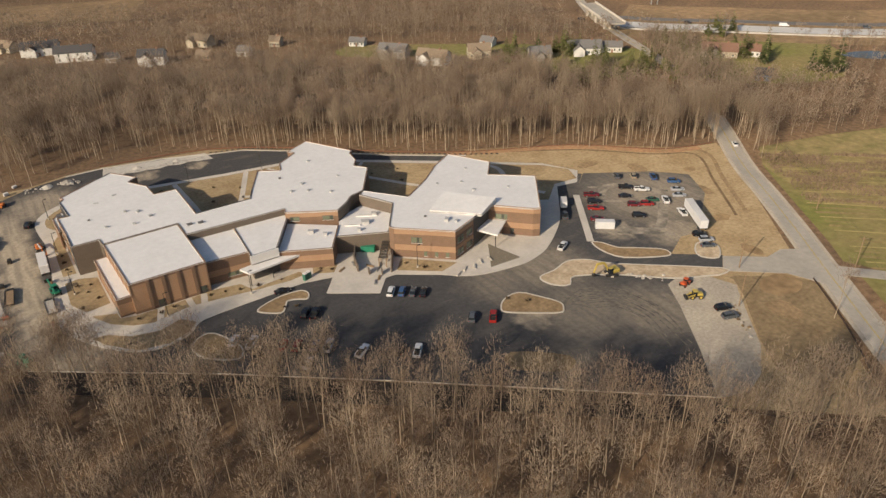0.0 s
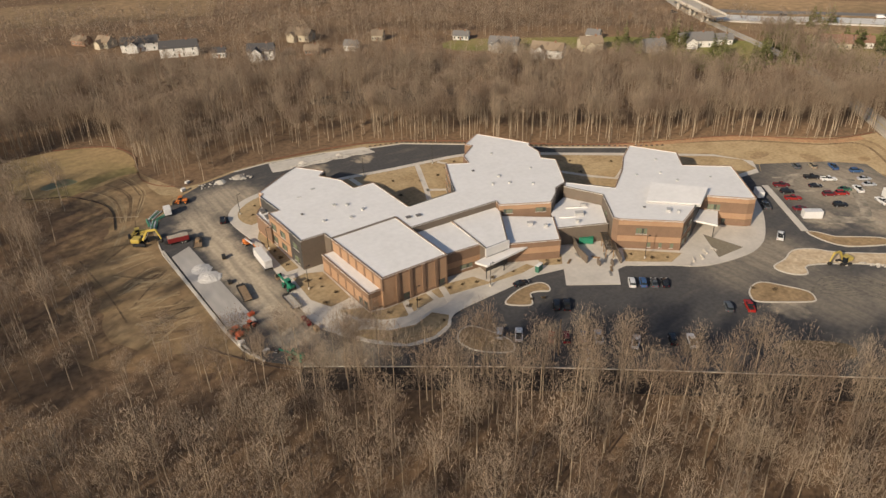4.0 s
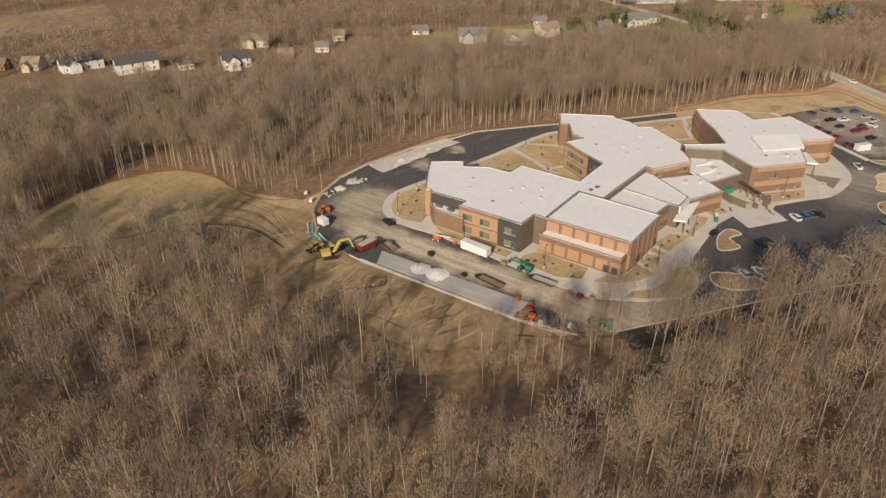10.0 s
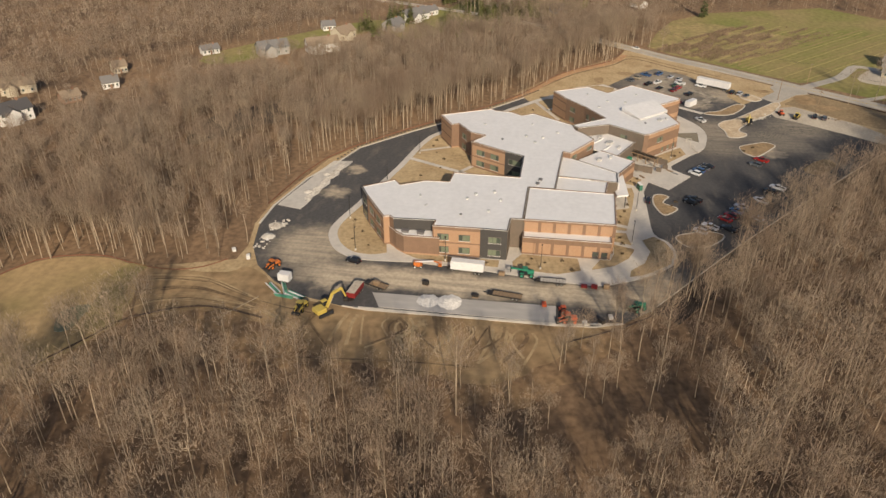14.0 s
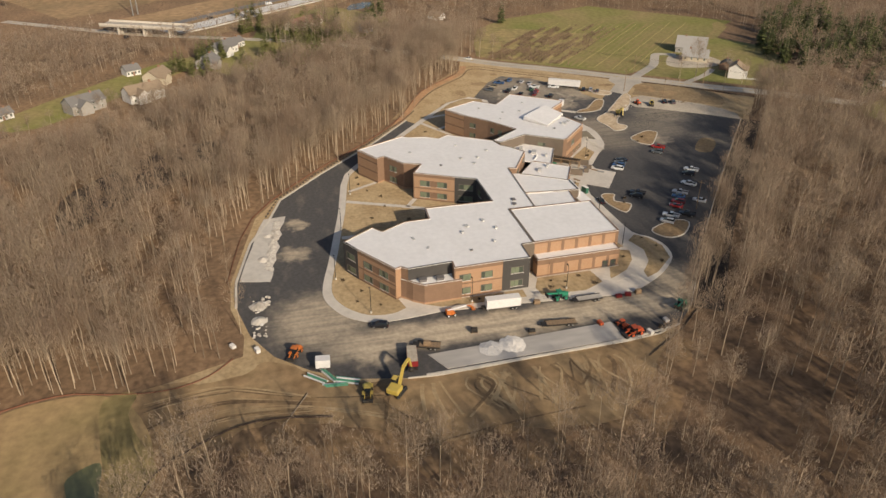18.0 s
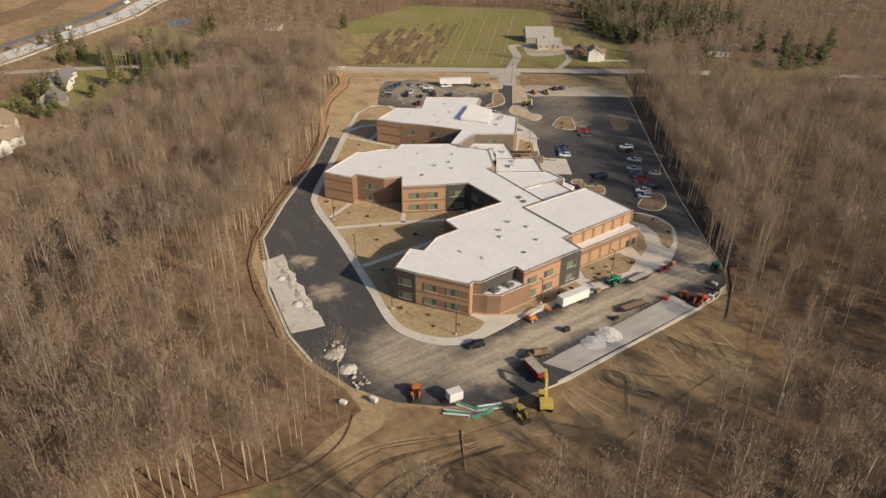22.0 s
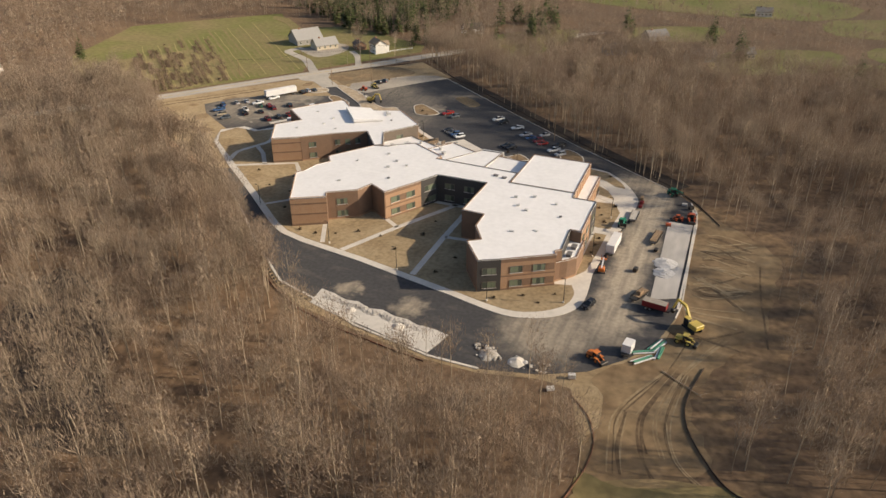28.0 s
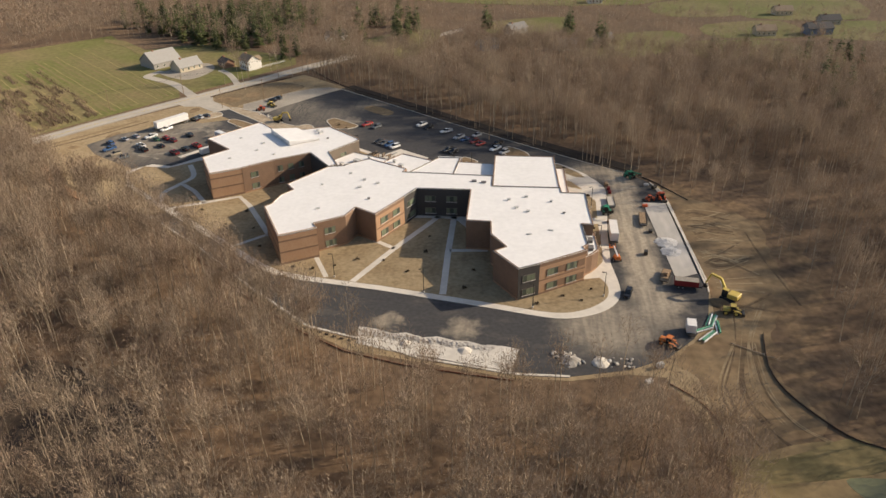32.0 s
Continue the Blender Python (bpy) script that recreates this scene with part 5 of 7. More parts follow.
# ---------------------------------------------------------------- site materials
def heap(name, label, cat, x, y, r, h, mat, seed, n=14, k=5):
    rg = random.Random(seed)
    t = bmesh.new()
    rings = [[t.verts.new((x + r * (1 - j / k) * math.cos(a * math.tau / n) * rg.uniform(0.85, 1.12), y + r * (1 - j / k) * math.sin(a * math.tau / n) * rg.uniform(0.85, 1.12), 0.1 + h * (j / k) ** 0.85 * rg.uniform(0.9, 1.08))) for a in range(n)] for j in range(k)]
    top = t.verts.new((x, y, h + 0.1))
    for a, b in zip(rings, rings[1:]):
        for i in range(n):
            t.faces.new((a[i], a[(i + 1) % n], b[(i + 1) % n], b[i]))
    for i in range(n):
        t.faces.new((rings[-1][i], rings[-1][(i + 1) % n], top))
    return tagged(link(name, t, mat), label, cat)


PALESTONE = material("limestone_chips", (0.62, 0.595, 0.56), 1, vary=0.15, scale=2.0, bump=0.08)
heap("stone_mound", "pale heap of limestone chips on the concrete pad", "stone pile", -13.8, 234.4, 3.3, 0.85, PALESTONE, 1, 22, 7)
heap("stone_mound", "pale heap of limestone chips on the concrete pad", "stone pile", -13.4, 228.6, 3.6, 0.95, PALESTONE, 2, 22, 7)
heap("soil_mound", "low heap of dark soil beside the pad", "soil pile", -22, 262, 3.2, 1.0, SOIL, 3)
SPOIL = material("broken_concrete", (0.5, 0.465, 0.415), 1, vary=0.3, scale=1.2, second=(0.30, 0.27, 0.23), second_scale=0.4, second_amount=0.8, bump=0.15)
rg = random.Random(77)
rows = []
t = bmesh.new()
for i in range(61):
    s = i / 60
    x, y = 70.5 - 33 * s, 282.6 + 4.6 * s + 0.25 * math.sin(i * 0.5)
    rise = 0.42 * math.sin(math.pi * min(1, max(0.02, s))) ** 0.5
    rows.append([t.verts.new((x + 0.16 * w + rg.uniform(-0.2, 0.2), y + w + rg.uniform(-0.25, 0.25), 0.1 + rise * h * rg.uniform(0.45, 1.4))) for w, h in ((-1.2, 0), (-0.7, 0.55), (-0.1, 1), (0.5, 0.9), (1.0, 0.45), (1.7, 0.0))])
for a, b in zip(rows, rows[1:]):
    for i in range(5):
        t.faces.new((a[i], a[i + 1], b[i + 1], b[i]))
tagged(link("spoil_ridge", t, SPOIL), "rough ridge of dumped concrete along the apron", "rubble")
heap("rubble_mound", "heap of pale broken concrete at the kerb", "rubble", 19.6, 290.6, 2.6, 1.2, SPOIL, 4, 9, 3)
heap("rubble_mound", "heap of pale broken concrete at the kerb", "rubble", 12.4, 290.6, 2.2, 0.9, KERB, 5, 9, 3)
heap("soil_mound", "low heap of fill on the concrete apron", "soil pile", 60, 286.4, 1.6, 0.6, CONCRETE, 6, 10, 3)
heap("soil_mound", "low heap of fill on the concrete apron", "soil pile", 45, 288.4, 2.0, 0.7, CONCRETE, 7, 10, 3)
for k in range(60):
    rg = random.Random(50 + k)
    a = rg.uniform(0, 1)
    x, y = (20 + rg.uniform(-4, 4), 289.8 + rg.uniform(-2.2, 2.2)) if k % 5 < 3 else (10 + rg.uniform(-6, 4), 290.4 + rg.uniform(-2, 2))
    b = bmesh.new()
    bmesh.ops.create_icosphere(b, subdivisions=1, radius=rg.uniform(0.2, 0.6))
    for v in b.verts:
        v.co *= rg.uniform(0.7, 1.25)
        v.co.z *= 0.6
    b.transform(Matrix.Translation((x, y, 0.3)))
    tagged(link("rubble_block", b, (SPOIL, KERB, PALESTONE, SPOIL)[k % 4]), "broken pale concrete block beside the kerb", "rubble", "rubble blocks")
for k in range(34):
    rg = random.Random(400 + k)
    q = rg.uniform(0, 1)
    x, y = (151.6 - 14 * q + rg.uniform(-1.6, 1.6), 113 + 13 * q + rg.uniform(-1.6, 1.6)) if k < 18 else (156 - 9 * q + rg.uniform(-1.5, 1.5), 93.6 - 14 * q + rg.uniform(-1.5, 1.5))
    b = bmesh.new()
    bmesh.ops.create_icosphere(b, subdivisions=1, radius=rg.uniform(0.25, 0.7))
    for v in b.verts:
        v.co *= rg.uniform(0.7, 1.25)
        v.co.z *= 0.6
    b.transform(Matrix.Translation((x, y, 0.3)))
    tagged(link("rubble_block", b, (SPOIL, KERB)[k % 2] if k < 18 else (TRACK_DARK, SPOIL, DIRT)[k % 3]), "broken pale concrete block on the entry island" if k < 18 else "lump of dug earth and stone on the gravel band", "rubble", "rubble blocks")
PIPEG = paint("green_pipe", (0.10, 0.30, 0.20), 0.5)
for k, (x, y, tn, n) in enumerate(((-15.2, 278.4, 46, 4), (-14.6, 275.6, 28, 3), (-17.4, 271.2, 66, 5), (-18.8, 274.2, 84, 3))):
    b = thing("pipe_stack", "stack of green plastic pipes lying on bare soil", "pipes", "pipe stacks", m=pose(x, y, 0.08, 0, 0, tn))
    for j in range(n):
        part("pipe", tube(bmesh.new(), (-3.0, j * 0.42 - 0.8, 0.2 + 0.25 * (j % 2)), (3.0 - 0.4 * (j % 3), j * 0.42 - 0.8 + 0.2 * (j % 2), 0.2 + 0.25 * (j % 2)), 0.2, 0.2, 8), PIPEG if (j + k) % 3 else WHITEP, b)
for k, (x, y, tn, mt) in enumerate(((0.1, 192.6, 90, RUST), (0.2, 189.8, 80, RUST), (0.7, 186.4, 95, WOOD), (-10.6, 203.2, 10, REDP), (-17.5, 192.4, 20, PALESTONE), (-16, 188, 40, DARKSTEEL), (-13.6, 185.6, 10, PALESTONE), (2.7, 216, 85, WOOD), (-1.2, 291.4, 20, PALESTONE), (2.2, 297.4, 30, PALESTONE), (-9.5, 250, 70, WOOD), (-6, 236.6, 80, DARKSTEEL), (-9.6, 222, 85, DARKSTEEL))):
    b = thing("pallet_load", "wrapped pallet load of building material on the ground", "pallet", "pallet loads", m=pose(x, y, 0.07 if k != 10 else 1.05, 0, 0, tn))
    for sy in (-0.5, 0, 0.5):
        part("runner", boxes((-0.9, sy - 0.05, 0, 0.9, sy + 0.05, 0.12)), WOOD, b)
    part("deck", boxes((-0.9, -0.6, 0.12, 0.9, 0.6, 0.16)), WOOD, b)
    part("load", boxes((-0.85, -0.55, 0.16, 0.85, 0.55, 0.9 + 0.2 * (k % 3)), bevel=0.06), mt, b)

# ---------------------------------------------------------------- poles, fences, plants
def light_pole(x, y, h, base_z=0.2, arm_dir=0):
    t = thing("street_lamp", "tall dark lamp post beside the drive", "street lamp", "lamp posts", m=pose(x, y, base_z, 0, 0, arm_dir))
    part("footing", tube(bmesh.new(), (0, 0, 0), (0, 0, 0.6), 0.28, 0.28, 10), CONCRETE, t)
    part("pole", tube(bmesh.new(), (0, 0, 0.6), (0, 0, h), 0.11, 0.08, 8), DARKSTEEL, t)
    part("arm", boxes((0, -0.04, h - 0.1, 0.6, 0.04, h)), DARKSTEEL, t)
    part("lamp_head", boxes((0.5, -0.2, h - 0.12, 1.2, 0.2, h + 0.02), bevel=0.03), DARKSTEEL, t)


for x, y in ((28.2, 268.4), (8.8, 261.2), (7.4, 233.3), (7.6, 205.2), (84.6, 256.4), (58, 263), (121, 241.4), (27, 178.2), (50, 175.6), (96.4, 160)):
    light_pole(x, y, 7.6, 0.2)


def utility_pole(x, y, h, turn):
    t = thing("utility_pole", "weathered timber utility pole beside the road", "utility pole", "utility poles", m=pose(x, y, 0, 0, 0, turn))
    part("pole", tube(bmesh.new(), (0, 0, 0), (0, 0, h), 0.16, 0.11, 8), WOOD, t)
    part("crossarm", boxes((-1.2, -0.06, h - 0.9, 1.2, 0.06, h - 0.75)), WOOD, t)
    for sx in (-1.0, 0.0, 1.0):
        part("insulator", tube(bmesh.new(), (sx, 0, h - 0.75), (sx, 0, h - 0.5), 0.05, 0.03, 6), STEEL, t)


UP = [(142, 30), (176.5, 58), (201.5, 85), (226, 113), (248.5, 145.5), (271, 172), (305, 217)]
for x, y in UP:
    utility_pole(x, y, 10.5, 145)
for x, y in ((174, 104.5), (157.4, 92), (316, 239), (44.6, 141.5)):
    utility_pole(x, y, 11, 30)
for a, b in zip(UP, UP[1:]):
    for off in (-0.8, 0.8):
        bm = bmesh.new()
        pts = [Vector((a[0] + (b[0] - a[0]) * s + off * 0.6, a[1] + (b[1] - a[1]) * s - off * 0.6, 9.9 - 1.2 * 4 * s * (1 - s))) for s in [k / 6 for k in range(7)]]
        side = (pts[-1] - pts[0]).cross(Vector((0, 0, 1))).normalized() * 0.025
        rings = [[bm.verts.new(p + o) for o in (side, Vector((0, 0, 0.025)), -side, Vector((0, 0, -0.025)))] for p in pts]
        for p, q in zip(rings, rings[1:]):
            for i in range(4):
                bm.faces.new((p[i], p[(i + 1) % 4], q[(i + 1) % 4], q[i]))
        tagged(link("power_line", bm, DARKSTEEL), "thin black power line between timber poles", "cable", "power lines")

# silt fences and the low soil berm along the woods
FABRIC = paint("silt_fabric", (0.075, 0.052, 0.04), 0.9)
RUSTY = paint("orange_silt_fabric", (0.2, 0.09, 0.055), 0.9)
for line, mt, h in ((smooth_loop([(-2.5, 297.4), (-7.8, 302.8), (-10.6, 310), (-10.6, 318), (-9, 326), (-7, 337), (-13, 353.4), (-33, 363)], 3, closed=False), RUSTY, 0.3),
                    (smooth_loop([(-29, 276), (-26.6, 289), (-27.8, 298.3), (-32.8, 307.5), (-37.3, 312.8), (-43, 315.4), (-60, 325)], 3, closed=False), FABRIC, 0.5),
                    (smooth_loop([(148, 36), (123, 66), (95, 89), (60, 118), (30, 143), (-9, 172.6), (-26, 197)], 3, closed=False), FABRIC, 0.35),
                    (smooth_loop([(186, 88.4), (179.4, 79.4), (173, 71), (163.4, 60.3), (155, 52)], 3, closed=False), FABRIC, 0.5),
                    (smooth_loop([(33, 299), (74, 291), (108, 267.4), (134, 243.4), (161, 223.2), (198, 204.6), (224, 180), (246, 172)], 3, closed=False), RUSTY, 0.35)):
    f = thing("silt_fence", "low dark fabric silt fence along the woods' edge" if mt is FABRIC else "low rusty-orange silt fence along the woods' edge", "fence")
    part("fabric", ribbon(bmesh.new(), line, 0.12, 0.0, h), mt, f)
    for p in line[::2]:
        part("stake", boxes((p[0] - 0.05, p[1] - 0.05, 0, p[0] + 0.05, p[1] + 0.05, h + 0.25)), WOOD, f)
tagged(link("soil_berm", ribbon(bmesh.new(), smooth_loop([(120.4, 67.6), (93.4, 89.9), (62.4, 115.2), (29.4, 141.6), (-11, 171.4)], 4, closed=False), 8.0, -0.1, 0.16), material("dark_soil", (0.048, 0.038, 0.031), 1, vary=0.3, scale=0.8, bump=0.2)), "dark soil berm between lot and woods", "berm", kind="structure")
tagged(link("drainage_furrow", ribbon(bmesh.new(), smooth_loop([(-39.2, 220), (-39.6, 230.5), (-40.4, 241), (-41.4, 250), (-42.7, 262)], 4, closed=False), 0.5, -0.1, 0.1), TRACK_DARK), "narrow dark furrow along the edge of the graded soil", "furrow", kind="structure")
log = thing("fallen_log", "fallen bare trunk lying across the graded soil", "log")
part("trunk", tube(bmesh.new(), (-20, 280.7, 0.3), (-29.9, 287, 0.25), 0.14, 0.07, 7), BARK, log)
for k in range(5):
    s = 0.4 + 0.13 * k
    part("branch", tube(bmesh.new(), (-20 - 9.9 * s, 280.7 + 6.3 * s, 0.35), (-20 - 9.9 * s - 1.6, 280.7 + 6.3 * s + (1.2 if k % 2 else -1.0), 0.8), 0.07, 0.02, 5), BARK, log)
# row of dark sandbags behind the northern kerb
BAG = material("dark_sandbag", (0.09, 0.075, 0.062), 1, vary=0.3, scale=1.5, bump=0.05)
SOCK = [(74, 286.4), (86.6, 282), (106.8, 265.6), (132.8, 241.6), (157.6, 222.2), (170, 214)]
first = None
for (x0, y0), (x1, y1) in zip(SOCK, SOCK[1:]):
    n = int(math.hypot(x1 - x0, y1 - y0) / 2.0)
    for k in range(n):
        m = pose(x0 + (x1 - x0) * k / n, y0 + (y1 - y0) * k / n, 0.03, 0, 0, math.degrees(math.atan2(y1 - y0, x1 - x0)) + 9 * math.sin(k * 2.7))
        if first is None:
            bm = boxes((-0.5, -0.3, 0, 0.5, 0.3, 0.42), bevel=0.12)
            first = tagged(link("sandbag", bm, BAG), "dark filled sandbag behind the northern kerb", "sandbag", "sandbags along the drive")
            first.matrix_world = m
        else:
            copy_thing(first, m).matrix_basis = m
# young shrubs in the beds
SHRUB = material("dormant_shrub", (0.13, 0.095, 0.06), 1, vary=0.2, scale=2, island=0.4)


def shrub(x, y, r, seed):
    rg = np.random.default_rng(seed)
    n = 26
    d = rg.normal(size=(n, 3)) * (1, 1, 0.7) + (0, 0, 0.9)
    d /= np.linalg.norm(d, axis=1)[:, None]
    bm = bmesh.new()
    for w in d:
        tip = Vector(w) * r * float(rg.uniform(0.7, 1.2))
        s = Vector(w).cross(Vector(rg.normal(size=3))).normalized() * 0.09
        bm.faces.new([bm.verts.new(q) for q in (tip * 0.1 - s, tip * 0.6 + s * 2, tip, tip * 0.5 - s * 2)])
    me = link("shrub", bm, SHRUB)
    me.matrix_world = pose(x, y, 0.23)
    return tagged(me, "small leafless shrub in the dormant lawn", "shrub", "lawn shrubs")


for k, (x, y) in enumerate([(15, 264), (20, 262), (27, 266.5), (12, 258), (33, 262.5), (60, 240), (72, 246), (64, 252), (80, 246), (86, 250), (92, 252.4), (98, 252), (60, 230), (45, 250), (47, 260), (118, 228), (112, 240), (124, 216), (128, 226), (140, 216), (8, 196), (11, 204), (13, 199), (9, 209), (12.5, 208), (20, 181.4), (26, 181), (30, 170), (24, 168), (15, 171), (44, 181), (48, 179.5), (53, 178.4), (60, 177.4), (40, 181.6), (29.5, 181.8), (72, 176.4), (74.6, 174), (98, 158.6), (102, 156.2), (94.6, 164), (8.2, 226), (8.4, 231), (8, 221), (58, 162), (55, 163.6), (108, 131), (112, 127)]):
    shrub(x, y, 0.55 + 0.2 * (k % 3), 300 + k)
# ---------------------------------------------------------------- houses and far setting
SHINGLE = [paint("roof_grey", (0.20, 0.19, 0.18), 0.9), paint("roof_tan", (0.30, 0.23, 0.16), 0.9), paint("roof_dark", (0.09, 0.085, 0.085), 0.9), paint("roof_red", (0.26, 0.15, 0.105), 0.9)]
SIDING = [paint("siding_white", (0.74, 0.72, 0.68), 0.7), paint("siding_cream", (0.55, 0.48, 0.36), 0.7), paint("siding_blue", (0.16, 0.2, 0.27), 0.7), paint("siding_brick", (0.30, 0.17, 0.11), 0.8), paint("siding_grey", (0.36, 0.34, 0.31), 0.7)]
TRIM = paint("house_trim", (0.7, 0.69, 0.66), 0.6)


def house(x, y, w, d, h, turn, roof, wall, label, wing_w=0.0, name="house", cat="house"):
    """A gabled house; wing_w adds a lower cross-gabled wing."""
    t = thing(name, label, cat, m=pose(x, y, 0, 0, 0, turn))

    def gable(x0, y0, x1, y1, eave, rise, along):
        b = bmesh.new()
        prism(b, [(x0, y0), (x1, y0), (x1, y1), (x0, y1)], 0, eave)
        ends = ((x0, x1) if along else (y0, y1))
        for e in ends:
            q = [(e, y0, eave), (e, y1, eave), (e, (y0 + y1) / 2, eave + rise)] if along else [(x0, e, eave), (x1, e, eave), ((x0 + x1) / 2, e, eave + rise)]
            b.faces.new([b.verts.new(v) for v in q])
        part("wall", b, SIDING[wall], t)
        b = bmesh.new()
        o = 0.5
        if along:
            sl = rise / ((y1 - y0) / 2)
            for sgn, ye in ((-1, y0), (1, y1)):
                ym = (y0 + y1) / 2
                v = [(x0 - o, ye + sgn * o, eave - sl * o), (x1 + o, ye + sgn * o, eave - sl * o), (x1 + o, ym, eave + rise), (x0 - o, ym, eave + rise)]
                lo = [b.verts.new(p) for p in v]
                hi = [b.verts.new((p[0], p[1], p[2] + 0.22)) for p in v]
                b.faces.new(hi if sgn < 0 else hi[::-1])
                for k in range(4):
                    b.faces.new((lo[k], lo[(k + 1) % 4], hi[(k + 1) % 4], hi[k]))
        else:
            sl = rise / ((x1 - x0) / 2)
            for sgn, xe in ((-1, x0), (1, x1)):
                xm = (x0 + x1) / 2
                v = [(xe + sgn * o, y0 - o, eave - sl * o), (xe + sgn * o, y1 + o, eave - sl * o), (xm, y1 + o, eave + rise), (xm, y0 - o, eave + rise)]
                lo = [b.verts.new(p) for p in v]
                hi = [b.verts.new((p[0], p[1], p[2] + 0.22)) for p in v]
                b.faces.new(hi)
                for k in range(4):
                    b.faces.new((lo[k], lo[(k + 1) % 4], hi[(k + 1) % 4], hi[k]))
        part("roof", b, SHINGLE[roof], t)

    gable(-w / 2, -d / 2, w / 2, d / 2, h, d * 0.34, True)
    if wing_w:
        gable(-w * 0.35, -d * 0.85, -w * 0.35 + wing_w, d * 0.1, h * 0.9, wing_w * 0.4, False)
    part("chimney", boxes((w * 0.2, -0.5, h * 0.8, w * 0.2 + 0.9, 0.5, h + d * 0.34 + 0.9)), SIDING[3], t)
    for lev in range(2 if h > 4.5 else 1):
        for k in range(4):
            for sy in (-1, 1):
                wx = -w / 2 + w * (k + 0.5) / 4
                wn = part("window", boxes((wx - 0.55, sy * d / 2 - 0.04, 0.9 + lev * 2.7, wx + 0.55, sy * d / 2 + 0.04, 2.3 + lev * 2.7)), TRIM, t)
                part("pane", boxes((wx - 0.45, sy * d / 2 - 0.06, 1.0 + lev * 2.7, wx + 0.45, sy * d / 2 + 0.06, 2.2 + lev * 2.7)), GLASS, wn)
    part("door", boxes((-0.5, -d / 2 - 0.07, 0, 0.5, -d / 2, 2.1)), SIDING[3], t)
    return t


for k, (x, y, turn, w, d, h, rf, wl, wg) in enumerate(((25, 521, -35, 11, 8, 4.6, 1, 1, 4), (40, 501, -35, 18, 9, 5.8, 2, 0, 6), (55, 474, -35, 19, 9, 6.6, 2, 0, 0), (72, 456, -35, 7, 6, 4.0, 2, 0, 0), (90, 437, -35, 15, 9, 6.4, 2, 0, 6), (117, 428, -35, 9, 7, 3.4, 1, 3, 0), (162, 430, -40, 8, 7, 4.2, 1, 1, 0), (202, 399, -40, 8, 6, 3.4, 0, 0, 0),
                                                       (207, 364, -40, 15, 9, 5.4, 0, 4, 6), (218, 339, -42, 17, 9, 5.6, 1, 0, 6), (264, 350, -40, 8, 7, 3.6, 0, 0, 0), (246, 335, -45, 14, 9, 5.0, 1, 1, 5), (270, 310, -40, 14, 9, 4.6, 0, 4, 5), (297, 303, -45, 16, 10, 4.8, 0, 0, 6), (312, 296, -45, 10, 7, 4.0, 0, 0, 0), (352, 253, -50, 18, 10, 4.4, 3, 1, 7), (366, 243, -50, 10, 8, 4.0, 3, 0, 0),
                                                       (334, 212, -50, 9, 7, 4.0, 2, 2, 0), (139, 421, -40, 9, 7, 3.8, 0, 0, 0), (125, 460, -40, 13, 9, 5.0, 1, 1, 5), (14, 536, -35, 9, 7, 4.0, 1, 3, 0), (360, 157, 20, 10, 7, 3.2, 1, 0, 0),
                                                       (35, -62, 30, 15, 9, 4.0, 0, 4, 5), (3, -19, 20, 18, 9, 3.6, 0, 4, 6), (-20, -36, 20, 12, 8, 3.8, 0, 1, 4), (-158, -65, 10, 14, 9, 5, 2, 2, 5), (-176, -96, 10, 12, 8, 4, 2, 4, 0), (-155, -127, 10, 12, 8, 4, 1, 1, 0), (-124, -61, 15, 13, 8, 4.2, 1, 1, 4), (-26, -170, 20, 12, 8, 4, 0, 0, 0), (61, -212, 10, 14, 9, 5, 2, 0, 0), (9, -249, 10, 14, 9, 5, 2, 0, 0), (90, -230, 5, 14, 9, 5, 2, 0, 0), (150, -36, 30, 12, 8, 4.5, 2, 0, 0), (52, -17, 25, 13, 8, 4.2, 2, 2, 0))):
    house(x, y, w * (0.82 + 0.07 * (k * 5 % 6)), d, h * 0.85, turn + (k * 37 % 41) - 20, rf, wl, "%s gabled house among bare trees" % ("white-sided" if wl == 0 else "cream" if wl == 1 else "blue-sided" if wl == 2 else "brick" if wl == 3 else "grey-sided"), wg)
SHINGLE.append(paint("roof_pale", (0.36, 0.345, 0.32), 0.85))
house(239, 28, 17, 15, 3.4, 55, 4, 4, "long pale-roofed farm building beside the field", 0, "barn", "barn")
house(220, 36.5, 14, 10, 2.8, 55, 4, 1, "low cream farm shed joined to the yard", 0, "shed", "shed")
surface("farm_yard", smooth_loop([(206, 52), (214, 58), (232, 46), (228, 38), (226, 26), (212, 24), (204, 36)], 3), -0.2, 0.06, GRAVEL, "pale gravel farmyard in front of the barn", "yard")
house(184, 34, 9, 7, 5.6, -38, 1, 0, "white farmhouse with brown roof beside the road", 4)
house(199, 30, 8, 6, 3.0, -42, 2, 3, "small brown shed in the farmyard", 0, "shed", "shed")
fen = thing("board_fence", "long white board fence across the farm lawn", "fence", m=pose(174, 27, 0, 0, 0, 54))
for k in range(9):
    part("post", boxes((-10 + k * 2.5, -0.08, 0, -9.84 + k * 2.5, 0.08, 1.3)), TRIM, fen)
for zz in (0.4, 0.9):
    part("rail", boxes((-10, -0.05, zz, 10, 0.05, zz + 0.2)), TRIM, fen)

